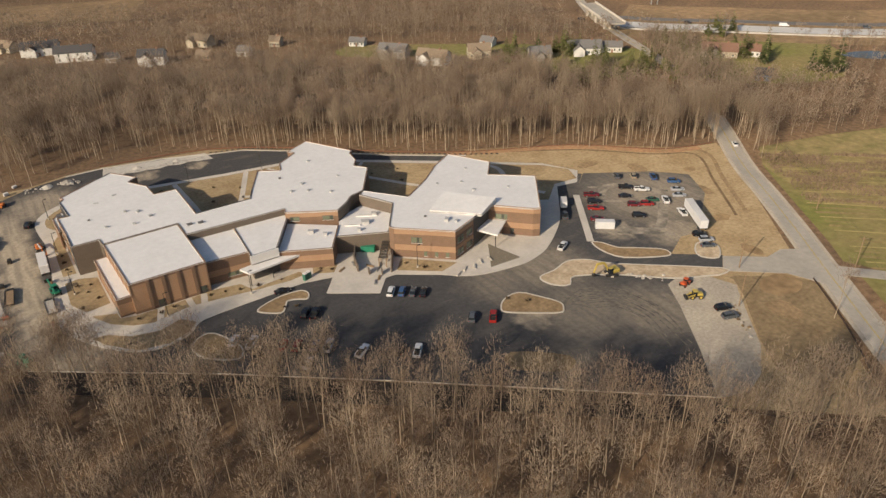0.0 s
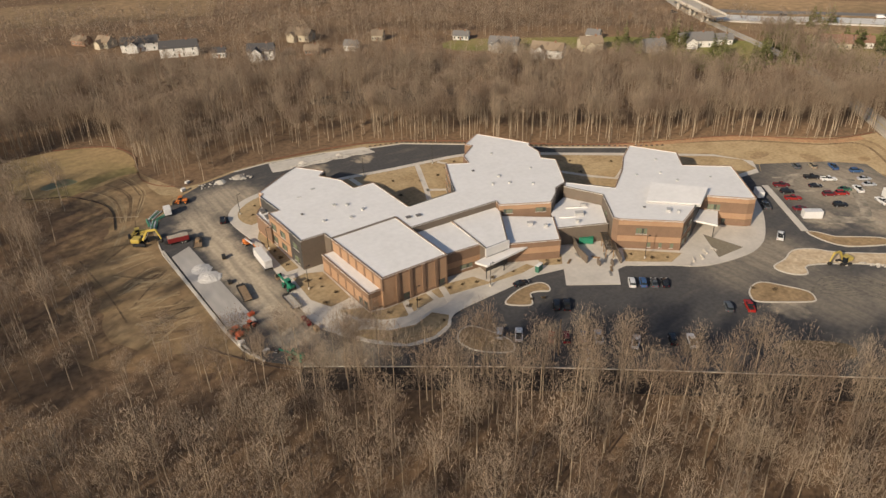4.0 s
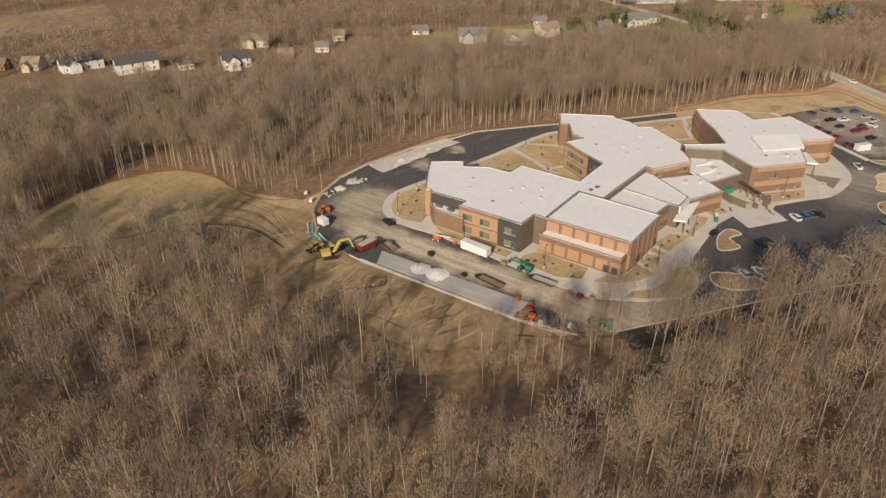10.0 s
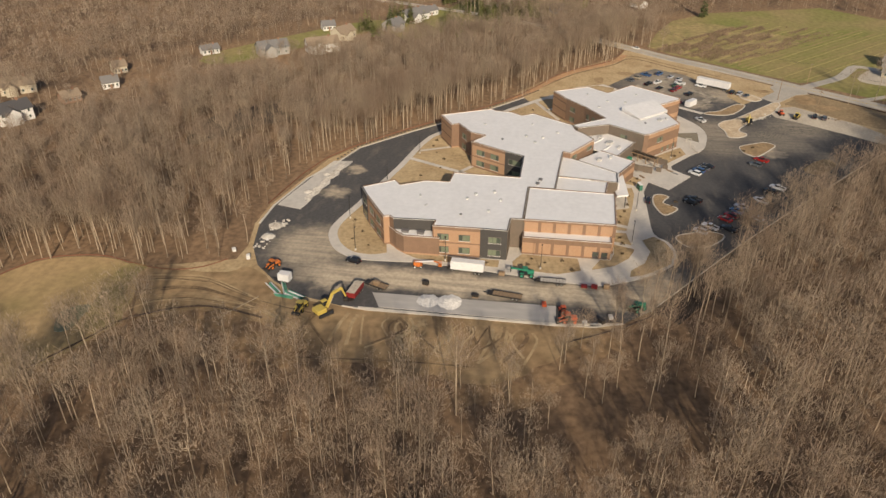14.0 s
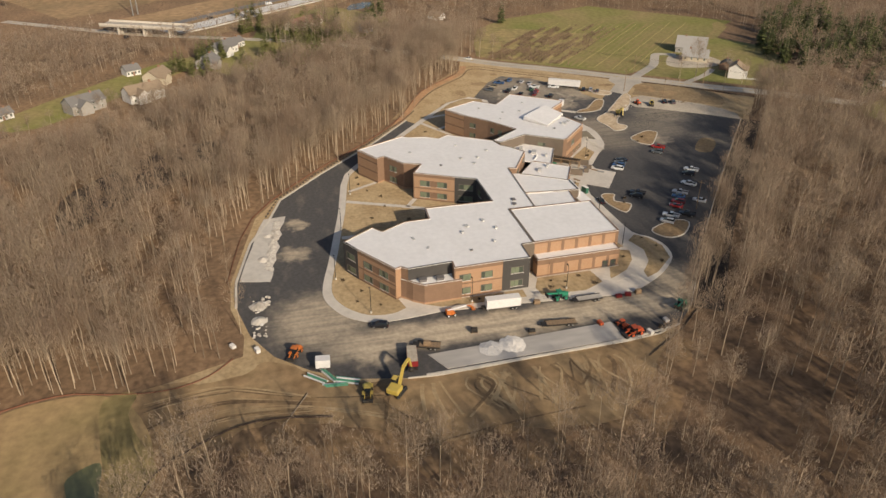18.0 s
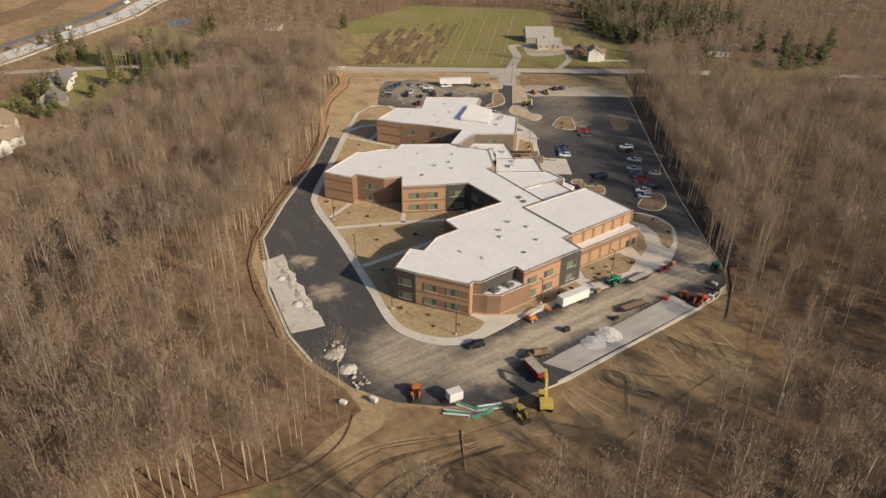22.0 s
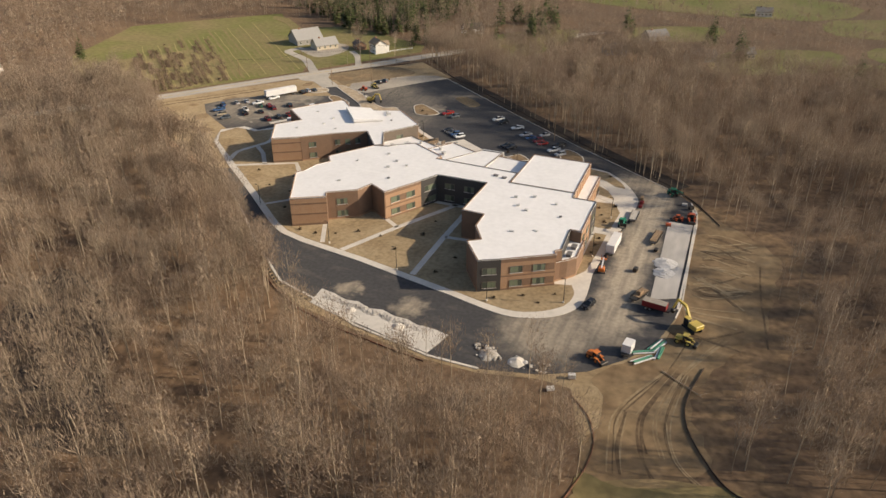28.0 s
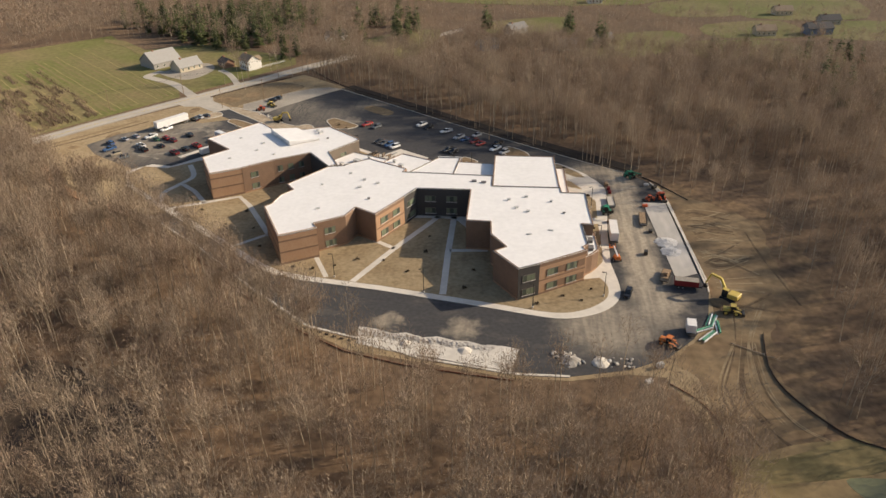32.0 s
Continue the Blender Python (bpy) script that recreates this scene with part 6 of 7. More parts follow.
HW = smooth_loop([(800, -110), (640, 60), (521, 186), (465, 228), (431, 262), (409, 287), (378, 318), (362, 340)], 4, closed=False)
tagged(link("highway", ribbon(bmesh.new(), HW, 15, -0.3, 0.12), material("bright_concrete", (0.70, 0.675, 0.63), 0.9, vary=0.06, scale=0.4, second=(0.60, 0.575, 0.53), second_scale=0.1, second_amount=0.6)), "pale divided highway beyond the woods", "highway", kind="structure")
tagged(link("highway_lane", ribbon(bmesh.new(), [(x + 13, y + 13) for x, y in HW], 8, -0.3, 0.14), paint("old_asphalt", (0.2, 0.19, 0.18), 0.9)), "grey far carriageway of the highway", "highway", kind="structure")
tagged(link("highway_barrier", ribbon(bmesh.new(), [(x - 9, y - 9) for x, y in HW], 0.5, 0.0, 1.0), paint("barrier_white", (0.58, 0.55, 0.5), 0.8)), "low pale barrier wall along the highway", "barrier", kind="structure")
tagged(link("highway_verge", ribbon(bmesh.new(), [(x + 10, y + 10) for x, y in HW], 90, -0.3, 0.07), HAY), "broad straw-brown verge along the highway", "verge", kind="structure")
tagged(link("upland_meadow", ribbon(bmesh.new(), smooth_loop([(120, 596), (60, 622), (0, 645), (-60, 666)], 3, closed=False), 76, -0.3, 0.05), HAY), "straw-brown clearing on the far side of the houses", "meadow", kind="structure")
tagged(link("far_meadow", ribbon(bmesh.new(), [(x + 110, y + 110) for x, y in HW], 130, -0.3, 0.05), HAY), "straw-brown open meadow beyond the highway", "meadow", kind="structure")
br = thing("overpass", "grey concrete road bridge over the highway", "bridge", m=pose(356, 350, 0, 0, 0, 64))
part("deck", boxes((-30, -5.5, 5.2, 30, 5.5, 6.2)), ROAD, br)
for sy in (-5.5, 5.5):
    part("parapet", boxes((-30, sy - 0.3, 6.2, 30, sy + 0.3, 7.3)), CONCRETE, br)
for sx in (-18, 0, 18):
    for sy in (-3.5, 0, 3.5):
        part("pier", boxes((sx - 0.6, sy - 0.6, 0, sx + 0.6, sy + 0.6, 5.2)), CONCRETE, br)
for k, (x, y, tn, col) in enumerate(((436, 270, -46, "white"), (396, 312, -46, "black"), (470, 236, -46, "grey"), (505, 215, -46, "white"), (350, 362, -46, "black"))):
    car("van" if k in (0, 3) else "suv", col, x, y, tn, 0.16)
for dx in (0.0, 3.0):
    tw = thing("transmission_mast", "tall grey steel transmission mast beyond the highway", "mast", m=pose(421 + dx, 366 - dx, 0))
    part("pole", tube(bmesh.new(), (0, 0, 0), (0, 0, 30), 0.5, 0.25, 8), STEEL, tw)
    for zz in (22, 26):
        part("crossarm", boxes((-3, -0.15, zz, 3, 0.15, zz + 0.3)), STEEL, tw)
# grass yards of the houses
YARDS = ([(195, 400), (240, 372), (290, 330), (282, 312), (240, 340), (185, 380)], [(250, 300), (285, 318), (320, 300), (330, 270), (300, 262), (262, 284)], [(330, 285), (395, 262), (420, 230), (370, 190), (320, 215), (318, 250)])
for pts in YARDS:
    surface("yard", smooth_loop(pts, 3), -0.3, 0.04, GREEN, "green and straw house yards among bare trees", "yard")
for k, pts in enumerate(GRASS):
    surface("yard", smooth_loop(pts, 3), -0.3, 0.04 + 0.012 * k, GREEN, "green house yard among bare trees", "yard")
surface("far_pond", smooth_loop([(404, 214), (424, 208), (430, 194), (412, 196)], 4), -0.3, 0.06, WATER, "small dark pond near the highway", "pond")
surface("basin_pool", smooth_loop([(-43.3, 326.6), (-37.3, 329.5), (-33.6, 329.3), (-31, 324), (-37.6, 323.1), (-42.1, 323.3)], 4), 0.0, 0.13, ALGAE, "small murky green pool in the dry basin", "pool", KERB)
surface("basin_pool", smooth_loop([(-60.6, 342.4), (-57.1, 341.7), (-57.3, 337.0), (-60.3, 333.4), (-65.4, 332.2), (-65.7, 336.6)], 4), 0.0, 0.13, ALGAE, "small murky green pool in the dry basin", "pool", KERB)
surface("brush_patch", [(244, 147), (257, 157.6), (290, 149.6), (321, 137.6), (318, 112), (294, 72), (280, 70), (250, 95), (231, 116), (241, 142)], -0.2, 0.06, material("brushy_turf", (0.27, 0.21, 0.1), 1, vary=0.3, scale=0.35, second=(0.17, 0.15, 0.06), second_scale=0.1, second_amount=0.8), "brown brushy corner of the field", "brush")
# mown lanes of the field
LANE = material("dry_lane", (0.34, 0.27, 0.12), 1, vary=0.2, scale=0.5, second=(0.25, 0.21, 0.08), second_scale=0.1, second_amount=0.8)
TILLED = material("tilled_row", (0.24, 0.18, 0.085), 1, vary=0.25, scale=0.6, second=(0.19, 0.17, 0.065), second_scale=0.06, second_amount=0.9)
for k in range(27):
    a = Vector((205 + 1.75 * k, 82 + 2.75 * k))
    b = a + Vector((0.733, -0.68)) * (128 - 0.7 * k + 10 * math.sin(k * 1.9))
    n = 14
    line = [tuple(a + (b - a) * (j / n) + Vector((0.68, 0.733)) * 0.25 * math.sin(j * 1.7 + k)) for j in range(n + 1)]
    pale = k % 3 == 1
    tagged(link("field_lane", ribbon(bmesh.new(), line, 0.6 if pale else 0.8 + 0.3 * (k % 3), 0.0, 0.09 if pale else 0.07), LANE if pale else TILLED), "pale trodden lane across the green field" if pale else "brown tilled strip across the green field", "field strip", "field strips")
surface("tilled_bed", [(262, 6), (284, -16), (302, -26), (306, -34), (290, -30), (262, -4)], -0.2, 0.1, TILLED, "brown tilled bed at the edge of the field", "field bed")
# ---------------------------------------------------------------- trees
rng = np.random.default_rng(7)


class Soup:
    """Collects triangles as arrays, for the meshes of trees."""

    def __init__(self):
        self.v, self.f, self.m, self.n = [], [], [], 0

    def add(self, v, f, m):
        self.v.append(v), self.f.append(f + self.n), self.m.append(np.full(len(f), m, np.int32))
        self.n += len(v)

    def arrays(self):
        return np.concatenate(self.v), np.concatenate(self.f), np.concatenate(self.m)


def mesh_of(name, v, f, m, mats):
    me = bpy.data.meshes.new(name)
    me.vertices.add(len(v)), me.loops.add(len(f) * 3), me.polygons.add(len(f))
    me.vertices.foreach_set("co", np.ascontiguousarray(v, np.float32).ravel())
    me.loops.foreach_set("vertex_index", np.ascontiguousarray(f, np.int32).ravel())
    me.polygons.foreach_set("loop_start", np.arange(len(f), dtype=np.int32) * 3)
    me.polygons.foreach_set("material_index", np.ascontiguousarray(m, np.int32))
    for k in mats:
        me.materials.append(k)
    me.update(calc_edges=True)
    return me


def cone(soup, a, b, r0, r1, sides, m):
    a, b = np.array(a, float), np.array(b, float)
    d = (b - a) / np.linalg.norm(b - a)
    u = np.cross(d, (0.3, 0.9, 0.2))
    u /= np.linalg.norm(u)
    w = np.cross(d, u)
    k = np.arange(sides) * math.tau / sides
    ring = np.cos(k)[:, None] * u + np.sin(k)[:, None] * w
    if r1 <= 0:
        soup.add(np.vstack([a + ring * r0, b[None]]), np.array([(i, (i + 1) % sides, sides) for i in range(sides)]), m)
    else:
        soup.add(np.vstack([a + ring * r0, b + ring * r1]), np.array([t for i in range(sides) for t in ((i, (i + 1) % sides, sides + (i + 1) % sides), (i, sides + (i + 1) % sides, sides + i))]), m)


def slivers(soup, base, way, width, m):
    """Thin twigs, one triangle each."""
    n = len(base)
    side = np.cross(way, rng.normal(size=(n, 3)))
    side *= (width / np.linalg.norm(side, axis=1))[:, None] / 2
    v = np.stack([base - side, base + side, base + way], 1).reshape(-1, 3)
    soup.add(v, np.arange(3 * n).reshape(-1, 3), m)


def bare_tree(height, limbs, twigs, sides, width, spread=1.0, girth=1.0, low=0.34, stray=0.34, reach=1.0, tall=0.9):
    """A leafless hardwood: slender leaning trunk, limbs fanning up into a rounded crown, and a haze of fine twigs."""
    trunk, crown = Soup(), Soup()
    lean = rng.normal(0, 0.035, 2)
    fork = height * rng.uniform(low, low + 0.16)
    r = height * 0.0074 * girth
    axis = lambda z: np.array((lean[0] * z, lean[1] * z, z))
    if sides > 3:
        pts = [axis(z) + rng.normal(0, 0.12, 3) * (z > 0) for z in (-0.4, fork * 0.6, fork * 1.15, height * tall)]
        for i, (k0, k1) in enumerate(((1.25, 1.0), (1.0, 0.72), (0.72, 0.2))):
            cone(trunk, pts[i], pts[i + 1], r * k0, r * k1, sides if i < 2 else 3, 0)
    else:
        cone(trunk, axis(-0.4), axis(height * 0.88), r * 1.2, 0, 3, 0)
    centre = axis(fork + (height - fork) * 0.52)
    radii = np.array((height * 0.2 * spread, height * 0.2 * spread, (height - fork) * 0.54))
    root = axis(fork * 0.8)
    ends = []
    for k in range(limbs):
        d = rng.normal(size=3)
        d[2] = abs(d[2]) * 1.1 - 0.35
        d /= np.linalg.norm(d)
        e = centre + d * radii * rng.uniform(0.72, 0.95)
        z = fork * 0.85 + (e[2] - fork * 0.85) * rng.uniform(0.1, 0.55)
        p = axis(min(max(z, fork * 0.8), height * 0.7))
        ends.append((p, e))
        if sides > 3:
            q = p + (e - p) * 0.5 + np.array((0, 0, -0.05 * height)) * rng.uniform(0, 1)
            cone(crown, p, q, r * 0.36, r * 0.2, 3, 0)
            cone(crown, q, e, r * 0.2, 0, 3, 0)
    # twigs fill the shell of the crown, thicker round the limb ends: a quarter long, the rest short and fine
    pick = rng.integers(0, limbs, twigs)
    pa, pe = np.array([ends[i][0] for i in pick]), np.array([ends[i][1] for i in pick])
    way = rng.normal(size=(twigs, 3))
    way /= np.linalg.norm(way, axis=1)[:, None]
    ball = centre + way * radii * (rng.uniform(0.1, 1, twigs) ** 0.42)[:, None]
    on = pa + (pe - pa) * rng.uniform(0.35, 1.0, twigs)[:, None] + rng.normal(0, 0.045 * height, (twigs, 3))
    tip = np.where((rng.uniform(size=twigs) < 0.62)[:, None], on, ball)
    d = tip - root
    d /= np.linalg.norm(d, axis=1)[:, None]
    long = rng.uniform(size=twigs) < 0.2
    d += rng.normal(0, stray, (twigs, 3)) * np.where(long, 1.0, 1.6)[:, None] + np.array((0, 0, 0.15))
    d *= (height * reach * np.where(long, rng.uniform(0.06, 0.11, twigs), rng.uniform(0.022, 0.048, twigs)) / np.linalg.norm(d, axis=1))[:, None]
    slivers(crown, tip - d * 0.5, d, np.where(long, width, width * 1.5), 1)
    return trunk.arrays(), crown.arrays()


def conifer(height, whorls, per):
    trunk, crown = Soup(), Soup()
    cone(trunk, (0, 0, -0.3), (0, 0, height), height * 0.014, 0, 5, 0)
    for i in range(whorls):
        z = height * (0.1 + 0.88 * i / whorls)
        reach = height * 0.2 * (1 - (z / height) ** 1.3) + 0.3
        n = max(5, int(per * (1.1 - 0.6 * i / whorls)))
        az = rng.uniform(0, math.tau, n)
        base = np.stack([np.cos(az) * 0.1, np.sin(az) * 0.1, z + rng.uniform(-0.4, 0.4, n)], 1)
        l = reach * rng.uniform(0.6, 1.15, n)
        way = np.stack([np.cos(az) * l, np.sin(az) * l, -0.15 * l + rng.normal(0, 0.2, n)], 1)
        tip = base + way
        side = np.stack([-np.sin(az), np.cos(az), rng.normal(0, 0.25, n)], 1) * (l * 0.3)[:, None]
        mid = base + way * 0.55
        v = np.stack([base, mid - side, tip, mid + side], 1).reshape(-1, 3)
        k = np.arange(n)[:, None] * 4
        crown.add(v, np.concatenate([k + (0, 1, 2), k + (0, 2, 3)]), 0)
    return trunk.arrays(), crown.arrays()


def inside(poly, x, y):
    hit = np.zeros(len(x), bool)
    for (x0, y0), (x1, y1) in zip(poly, poly[1:] + poly[:1]):
        c = (y0 > y) != (y1 > y)
        hit ^= c & (x < (x1 - x0) * (y - y0) / (y1 - y0 + 1e-12) + x0)
    return hit


def near_line(line, x, y):
    best = np.full(len(x), 1e9)
    for (x0, y0), (x1, y1) in zip(line, line[1:]):
        dx, dy = x1 - x0, y1 - y0
        t = np.clip(((x - x0) * dx + (y - y0) * dy) / (dx * dx + dy * dy), 0, 1)
        best = np.minimum(best, np.hypot(x - x0 - t * dx, y - y0 - t * dy))
    return best


HIGHWAY = [(640, 60), (521, 178), (465, 222), (431, 258), (409, 287), (375, 327), (345, 360)]
MEADOW = [(120, 596), (60, 622), (0, 645), (-60, 666)]
HOUSE_ROW = [(-10, 520), (41, 485), (92, 443), (150, 425), (210, 370), (255, 340), (300, 308), (345, 260), (390, 225)]


def open_ground(x, y):
    """Where no woods grow."""
    no = inside(SITE, x, y) | inside(BASIN_LINE, x, y)
    no |= inside([(202, 89), (243, 146), (257, 158), (290, 150), (322, 138), (348, 112), (377, 34), (306, -44), (235, -25), (165, 8), (160, 24)], x, y)
    no |= near_line(ROADLINE, x, y) < np.where((y > 165) | (y < 25), 4.4, 7.5)
    no |= near_line([(78, 290), (34, 302), (4, 299)], x, y) < 2.5
    no |= near_line([(122, 64), (92, 88), (60, 113), (28, 139), (-14, 170)], x, y) < 2.6
    no |= inside([(-45, 212), (-51, 230), (-53, 252), (-51, 280), (-42, 302), (-30, 296), (-30, 260)], x, y)
    for pts in YARDS:
        no |= inside(pts, x, y)
    no |= near_line(HIGHWAY, x, y) < 20
    no |= (near_line([(p + 60, q + 60) for p, q in HIGHWAY], x, y) < 66) | (near_line(MEADOW, x, y) < 34)
    return no


def scatter(x0, y0, x1, y1, step):
    gx, gy = np.meshgrid(np.arange(x0, x1, step), np.arange(y0, y1, step))
    x = gx.ravel() + rng.uniform(-0.48, 0.48, gx.size) * step
    y = gy.ravel() + rng.uniform(-0.48, 0.48, gx.size) * step
    return x, y


def plant(name, templates, x, y, label, mats, size=None):
    """Many trees joined into one mesh of stuff."""
    vs, fs, ms, n = [], [], [], 0
    which = rng.integers(0, len(templates), len(x))
    for k, (v, f, m) in enumerate(templates):
        sel = np.where(which == k)[0]
        if not len(sel):
            continue
        c = rng.uniform(0, math.tau, len(sel))
        s = rng.uniform(0.65, 1.2, len(sel)) * (1.0 if size is None else size[sel])
        ca, sa = np.cos(c)[:, None] * s[:, None], np.sin(c)[:, None] * s[:, None]
        p = np.stack([v[None, :, 0] * ca - v[None, :, 1] * sa + x[sel, None], v[None, :, 0] * sa + v[None, :, 1] * ca + y[sel, None], v[None, :, 2] * s[:, None]], 2)
        off = (np.arange(len(sel)) * len(v))[:, None, None]
        vs.append(p.reshape(-1, 3)), fs.append((f[None] + off).reshape(-1, 3) + n), ms.append(np.tile(m, len(sel)))
        n += len(sel) * len(v)
    ob = new(name, mesh_of(name, np.concatenate(vs), np.concatenate(fs), np.concatenate(ms), mats))
    return tagged(ob, label, "woods", kind="stuff")


def join(tr, cr):
    return np.concatenate([tr[0], cr[0]]), np.concatenate([tr[1], cr[1] + len(tr[0])]), np.concatenate([tr[2], cr[2]])


FINE = [bare_tree(rng.uniform(18, 22), 12, 900, 5, 0.055, 1.05, 0.85, low=0.4, reach=1.3) for _ in range(7)]
PLAIN = [join(*bare_tree(rng.uniform(15, 21.5), 9, 520, 4, 0.07, (0.95, 1.3, 1.1)[k % 3], 0.85, low=0.38, reach=1.3)) for k in range(14)]
POLES = [join(*bare_tree(rng.uniform(15, 20), 6, 200, 4, 0.075, 0.85, 0.68, low=0.45, reach=1.3)) for _ in range(8)]
LOOSE = [join(*bare_tree(rng.uniform(12, 18), 4, 125, 3, 0.19, 1.45, 0.9, 0.2, 0.5, 1.4)) for _ in range(8)]
COARSE = [join(*bare_tree(rng.uniform(11, 17), 4, 66, 3, 0.36, 1.4, 0.8, 0.2, 0.5, 1.7)) for _ in range(8)]
SPARSE = [join(*bare_tree(rng.uniform(13, 19), 4, 46, 3, 0.42, 1.3, 0.9, 0.25, 0.5, 1.6)) for _ in range(6)]


def clump(x, y, scale):
    """Uneven density of the woods: 0 to 1 in soft patches."""
    return np.array([0.5 + 0.5 * noise.noise((a * scale, b * scale, 3.7)) for a, b in zip(x, y)])


def thinning(x, y):
    """Chance that a tree stands, and its relative size: low in front of the houses, sparse on grass, and in patches."""
    chance = np.clip(0.5 + 0.95 * clump(x, y, 0.045), 0.35, 1)
    size = 0.8 + 0.4 * clump(x, y, 0.03)
    front, back = near_line([(p - 8, q - 12) for p, q in HOUSE_ROW], x, y), near_line([(p + 8, q + 12) for p, q in HOUSE_ROW], x, y)
    near = np.where(front < back, np.clip(1 - (front - 12) / 44, 0, 1), np.clip(1 - (back - 2) / 7, 0, 1))
    chance, size = chance * (1 - 0.5 * near), size * (1 - 0.56 * near)
    for pts in GRASS:
        on = inside(pts, x, y)
        chance, size = np.where(on, chance * 0.3, chance), np.where(on, size * 0.75, size)
    west = (x < -44) & (x > -80) & (y > 185) & (y < 330)
    chance = np.where(west, chance * 0.55, chance)
    corner = inside([(-78, 205), (-60, 168), (-24, 158), (-8, 172), (-24, 198), (-46, 226)], x, y)
    chance, size = np.where(corner, chance * 0.5, chance), np.where(corner, size * 0.7, size)
    chance = np.where((x < -40) & (x > -112) & (y > 292) & (y < 346), chance * 0.72, chance)
    low = (x > -6) & (x < 80) & (y > 290) & (y < 326 - 0.12 * x)
    chance, size = np.where(low, chance * 0.6, chance), np.where(low, size * 0.76, size)
    for cx, cy, r in ((266, 262, 22), (292, 256, 22), (318, 243, 18)):
        chance = np.where(np.hypot(x - cx, y - cy) < r, chance * 0.3, chance)
    stand = inside(PINES, x, y)
    chance = np.where(stand, chance * 0.5, chance)
    wet = inside(SWAMP, x, y)
    chance = np.where(wet, chance * 0.6, chance)
    lane = (near_line(ROADLINE, x, y) < 34) & (y > 165) & (y < 222)
    chance, size = np.where(lane, 1.0, chance), np.where(lane, np.maximum(size, 1.05), size)
    south = (y < 0) & (x < 130)
    chance, size = np.where(south, chance * 0.75, chance), np.where(south, size * 0.64, size)
    rim = near_line([(150, 40), (92, 84), (60, 109), (28, 135), (-16, 166)], x, y) < 20
    size = np.where(rim, np.clip(size, 0.85, 1.02), size)
    return rng.uniform(size=len(x)) < chance, size


# woods within sight, thinned with distance from the site; those behind the western ridge line stay coarse
BEHIND = [(-90, 480), (-118, 330), (-150, 270), (-150, 205), (-128, 165), (-150, 115), (-205, 45), (-240, 45), (-240, 480)]
x, y = scatter(-230, -130, 330, 470, 5.7)
keep = ~open_ground(x, y)
x, y = x[keep], y[keep]
stand, size = thinning(x, y)
x, y, size = x[stand], y[stand], size[stand]
mid = np.hypot(x - 20, y - 230) < 232
rear = inside(BEHIND, x, y)
d_edge = np.minimum(near_line(SITE + SITE[:1], x, y), near_line(BASIN_LINE, x, y))
order = np.argsort(d_edge)
single = np.zeros(len(x), bool)
single[order[:290]] = True
a, b, c = mid & ~single & ~rear, ~mid & ~single & ~rear, rear & ~single & (rng.uniform(size=len(x)) < 0.75)
plant("near_woods", PLAIN + [join(*t) for t in FINE[:3]], x[a], y[a], "dense leafless grey-brown hardwood trees round the clearing", [BARK, TWIG], size[a])
plant("outer_woods", LOOSE, x[b], y[b], "leafless hardwood trees farther from the clearing", [BARK, TWIG], size[b])
plant("rear_woods", SPARSE, x[c], y[c], "leafless hardwood trees behind the western ridge line", [BARK, TWIG], size[c])
# a close row on both sides of the road where it enters the woods
line = smooth_loop([(245, 160), (264, 182.5), (298, 226), (322, 270)], 12, closed=False)
rx = np.array([p + o * 0.79 + q for k, (p, r) in enumerate(line) for o, q in ((-5.4, 0.6 * math.sin(k)), (-9.5, math.cos(k * 2.0)), (5.6, 0.6 * math.cos(k)))])
ry = np.array([r - o * 0.61 + q for k, (p, r) in enumerate(line) for o, q in ((-5.4, 0.6 * math.cos(k)), (-9.5, math.sin(k * 2.0)), (5.6, 0.6 * math.sin(k)))])
keep = ~inside(SITE, rx, ry) & ~inside([(202, 89), (243, 146), (257, 158), (290, 150), (322, 138)], rx, ry) & (ry > 168)
plant("roadside_woods", PLAIN, rx[keep], ry[keep], "leafless hardwood trees lining the country road", [BARK, TWIG], np.full(keep.sum(), 1.05))
# slim trees crowd the edge of the clearing
ex, ey = scatter(-80, 20, 270, 380, 4.6)
near_site = np.minimum(near_line(SITE + SITE[:1], ex, ey), near_line(BASIN_LINE, ex, ey))
keep = ~open_ground(ex, ey) & (near_site < 26) & (rng.uniform(size=len(ex)) < 0.95 - near_site / 40) & ~((ex < -10) & (ey < 300)) & ~((ex < -40) & (ey < 345))
wx, wy = scatter(-74, 206, -42, 312, 5.4)
thin = (rng.uniform(size=len(wx)) < np.clip((-40 - wx) / 24, 0.3, 0.8)) & ~inside(SITE, wx, wy) & ~inside(BASIN_LINE, wx, wy)
plant("western_saplings", POLES, wx[thin], wy[thin], "thinly spaced slender trees on the trodden western edge", [BARK, TWIG], np.full(thin.sum(), 0.9))
plant("edge_saplings", POLES, ex[keep], ey[keep], "slender pale-trunked young trees crowding the clearing's edge", [BARK, TWIG])
fx, fy = scatter(-330, -330, 700, 740, 7.6)
far = ~((fx > -230) & (fx < 330) & (fy > -130) & (fy < 470)) & ~open_ground(fx, fy) & (np.hypot(fx - 60, fy - 200) < 590)
far &= ~(inside([(-330, -60), (-205, 45), (-150, 115), (-128, 165), (-150, 270), (-118, 330), (-60, 420), (-30, 520), (-30, 740), (-330, 740)], fx, fy) & (rng.uniform(size=len(fx)) < 0.65))
far &= ~((np.hypot(fx - 60, fy - 200) > 470) & (rng.uniform(size=len(fx)) < 0.2))
fx, fy = fx[far], fy[far]
stand, fsize = thinning(fx, fy)
plant("far_woods", COARSE, fx[stand], fy[stand], "distant leafless brown woods", [BARK, TWIG], fsize[stand])

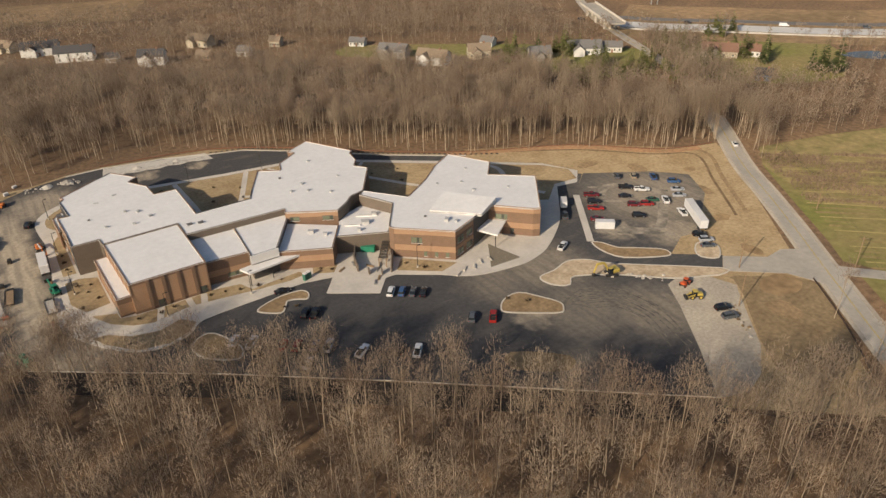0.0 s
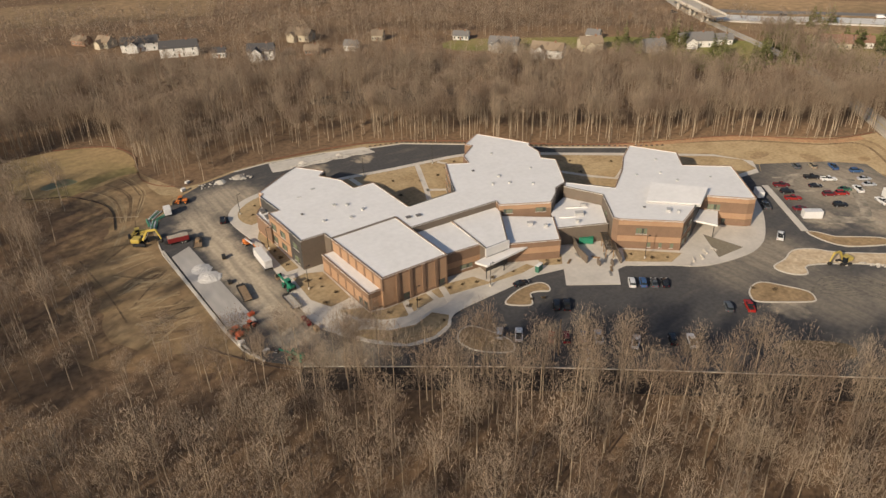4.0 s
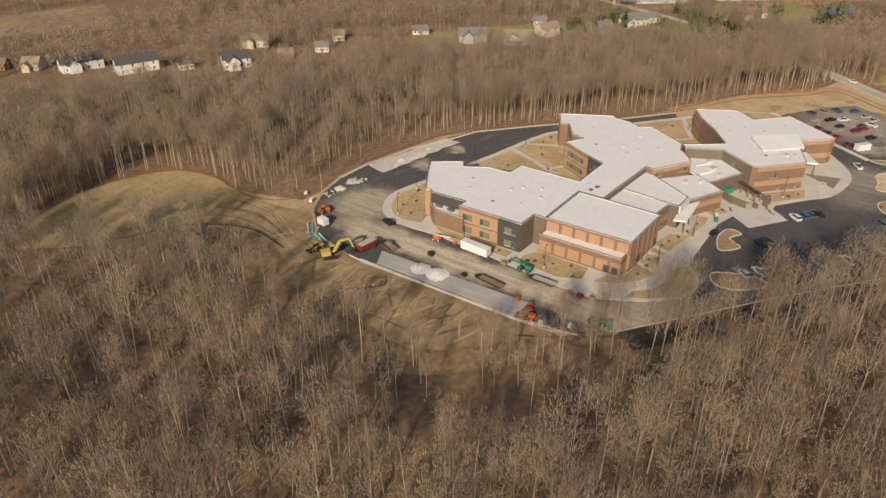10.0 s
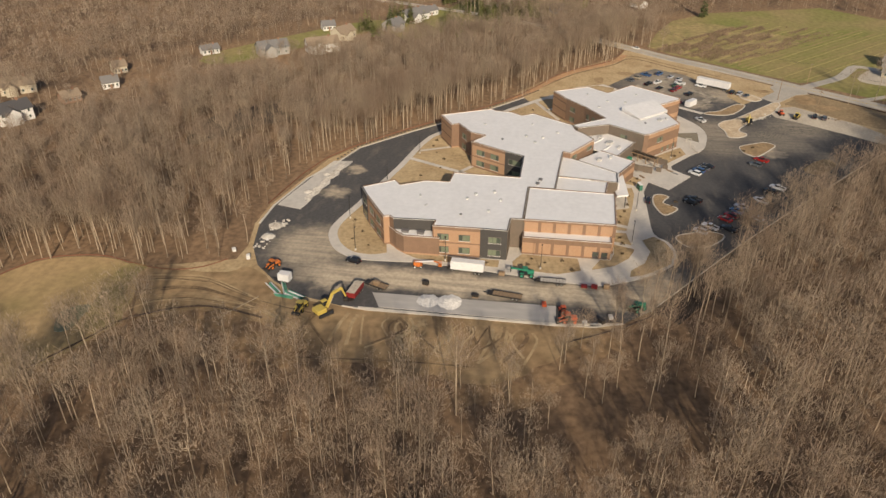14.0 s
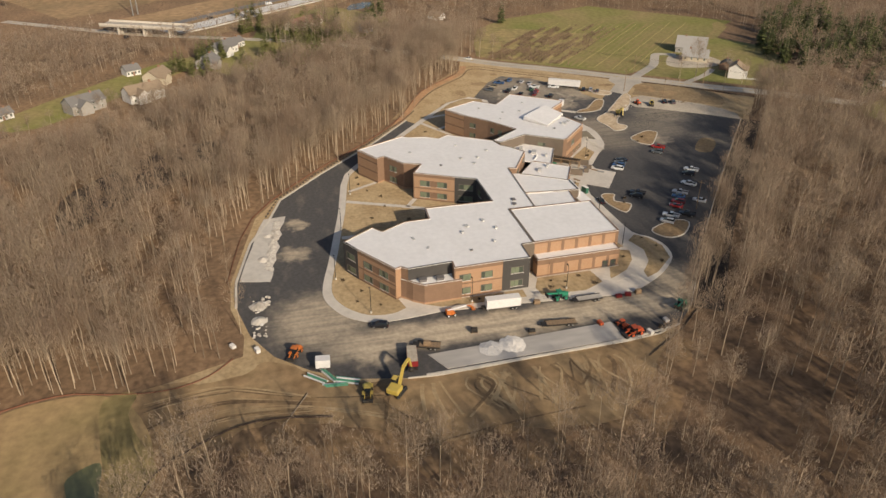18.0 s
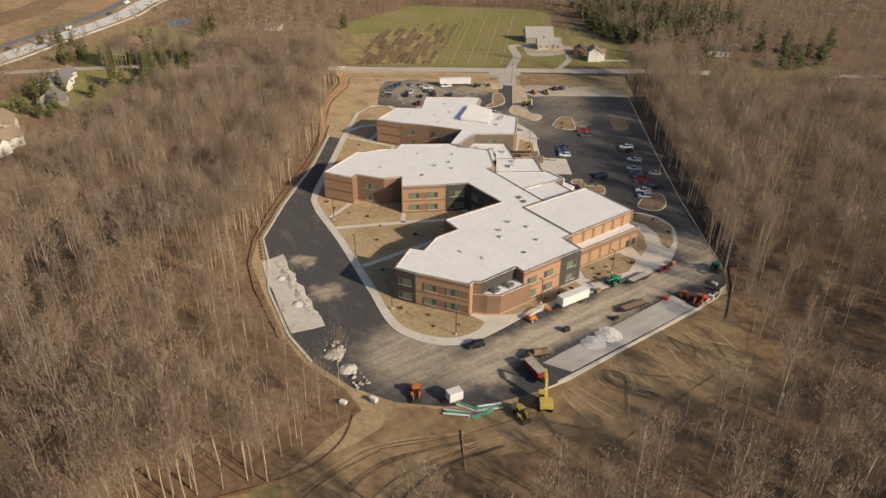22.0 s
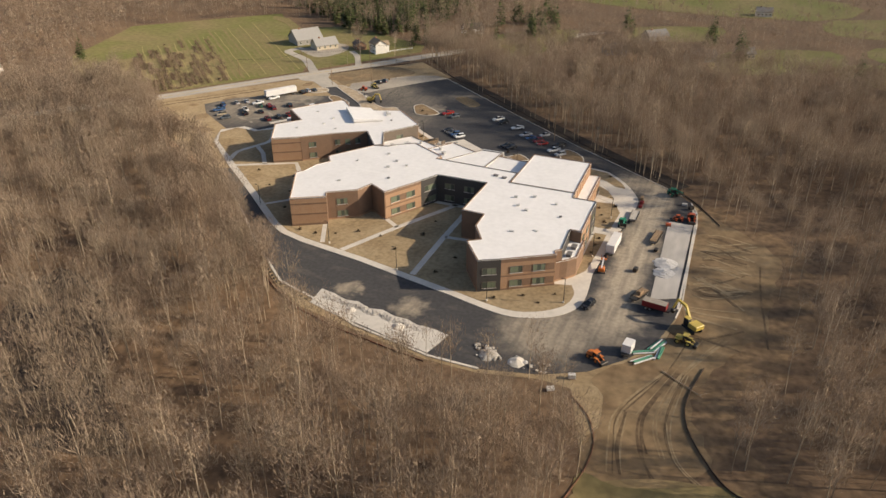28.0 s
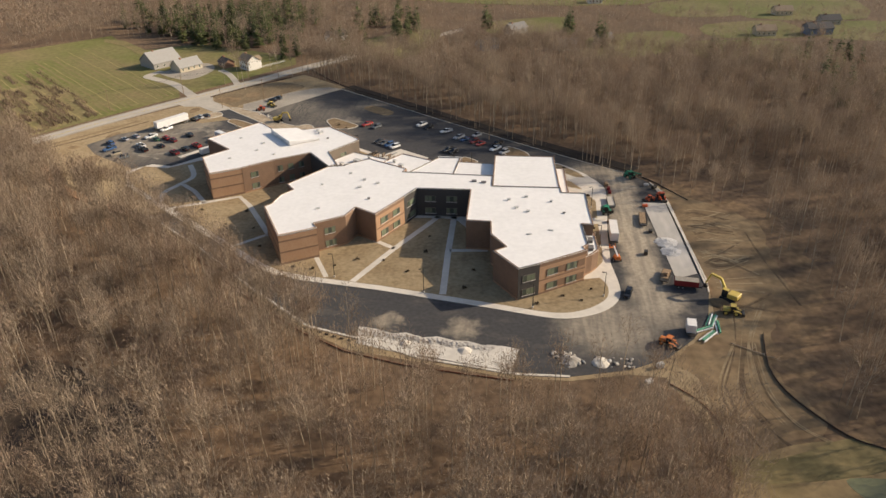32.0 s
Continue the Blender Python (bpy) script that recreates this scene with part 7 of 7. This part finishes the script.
# the trees along the edge of the clearing, one by one
models = []
for (tr, cr) in FINE:
    t = thing("tree", "tall leafless hardwood with pale trunk at the woods' edge", "tree", "trees along the clearing")
    for nm, arr in (("trunk", tr), ("crown", cr)):
        c = new(nm, mesh_of(nm, *arr, [BARK, TWIG]))
        c.parent = t
    models.append(t)
for k, i in enumerate(np.where(single)[0]):
    m = pose(x[i], y[i], 0, 0, 0, float(rng.uniform(0, 360))) @ Matrix.Diagonal((*[float(rng.uniform(0.85, 1.15) * min(max(size[i], 0.6), 1.05))] * 3, 1))
    if k < len(models):
        models[k].matrix_world = m
    else:
        o = copy_thing(models[k % len(models)], m)
        o.matrix_basis = m

# evergreens in small groves
CON = [conifer(rng.uniform(15, 20), 15, 12) for _ in range(4)]
proto = []
for k, (tr, cr) in enumerate(CON + CON[:2]):
    t = thing("evergreen_tree", "dark green conifer standing among bare trees", "conifer", "conifers")
    for nm, arr, mt in (("trunk", tr, [BARK]), ("crown", cr, [NEEDLE if k < 4 else PINE])):
        c = new(nm, mesh_of(nm, *arr, mt))
        c.parent = t
    proto.append(t)
spots = []
for cx, cy, r, n in ((58, -70, 9, 3), (285, 302, 18, 9), (258, 318, 12, 6), (335, 262, 22, 12), (285, 264, 16, 18), (300, 246, 12, 8), (266, 262, 9, 8), (346, 285, 10, 5), (365, 203, 10, 4), (318, 243, 14, 11), (366, 238, 14, 8), (-3, -58, 9, 4), (-18, -30, 8, 4), (-82, 12, 12, 6), (-108, 46, 16, 10), (-115, 68, 14, 9), (-122, 97, 12, 8), (-143, 5, 14, 7), (172, 6, 8, 3), (333, 118, 4, 1), (120, -80, 26, 8), (138, -14, 12, 6), (112, -40, 12, 5), (395, 285, 14, 5)):
    for j in range(n):
        a, q = rng.uniform(0, math.tau), r * math.sqrt(rng.uniform())
        spots.append((cx + q * math.cos(a), cy + q * math.sin(a)))
px, py = scatter(130, -130, 320, 10, 7.6)
px, py = px[inside(PINES, px, py)], py[inside(PINES, px, py)]
keep = rng.uniform(size=len(px)) < np.clip(0.3 + 0.9 * clump(px, py, 0.04), 0.35, 0.95)
spots += list(zip(px[keep], py[keep]))
for k, (cx, cy) in enumerate(spots):
    m = pose(cx, cy, 0, 0, 0, float(rng.uniform(0, 360))) @ (Matrix.Diagonal((*[float(rng.uniform(0.6, 1.0))] * 2, float(rng.uniform(0.6, 1.0)), 1)) if cx > 250 and cy > 230 else Matrix.Scale(float(rng.uniform(0.55, 1.2)), 4))
    if k < len(proto):
        proto[k].matrix_world = m
    else:
        copy_thing(proto[4 + k % 2 if cx > 250 and cy > 230 else k % 4], m).matrix_basis = m

# brushy rows across the field, with the bare turf between them
BRUSH = material("dormant_brush", (0.27, 0.195, 0.135), 1, vary=0.2, scale=0.6, second=(0.19, 0.14, 0.09), second_scale=0.1, second_amount=0.8, island=0.3)
soup = Soup()
for k in range(27):
    if k < 12:
        continue
    n = 340 + 40 * (k - 12)
    along = rng.uniform(0, 1, n * 3)
    a = np.array((206.5 + 1.75 * k, 84 + 2.75 * k))
    gap = np.array([noise.noise((s * 3.1, k * 0.8, 1.3)) for s in along]) > -0.18
    along = along[gap][:n]
    reach = 96 - 0.6 * k + 22 * math.sin(k * 2.3)
    base = np.stack([a[0] + 0.733 * along * reach, a[1] - 0.68 * along * reach, np.zeros(len(along))], 1) + rng.normal(0, 0.7, (len(along), 3)) * (1, 1, 0)
    way = np.stack([rng.normal(0, 0.35, len(along)), rng.normal(0, 0.35, len(along)), rng.uniform(0.5, 1.7, len(along))], 1)
    slivers(soup, base, way, np.full(len(along), 0.34), 0)
tagged(new("field_brush", mesh_of("field_brush", *soup.arrays(), [BRUSH])), "low brown dormant bushes in rows across the green field", "bushes", kind="stuff")
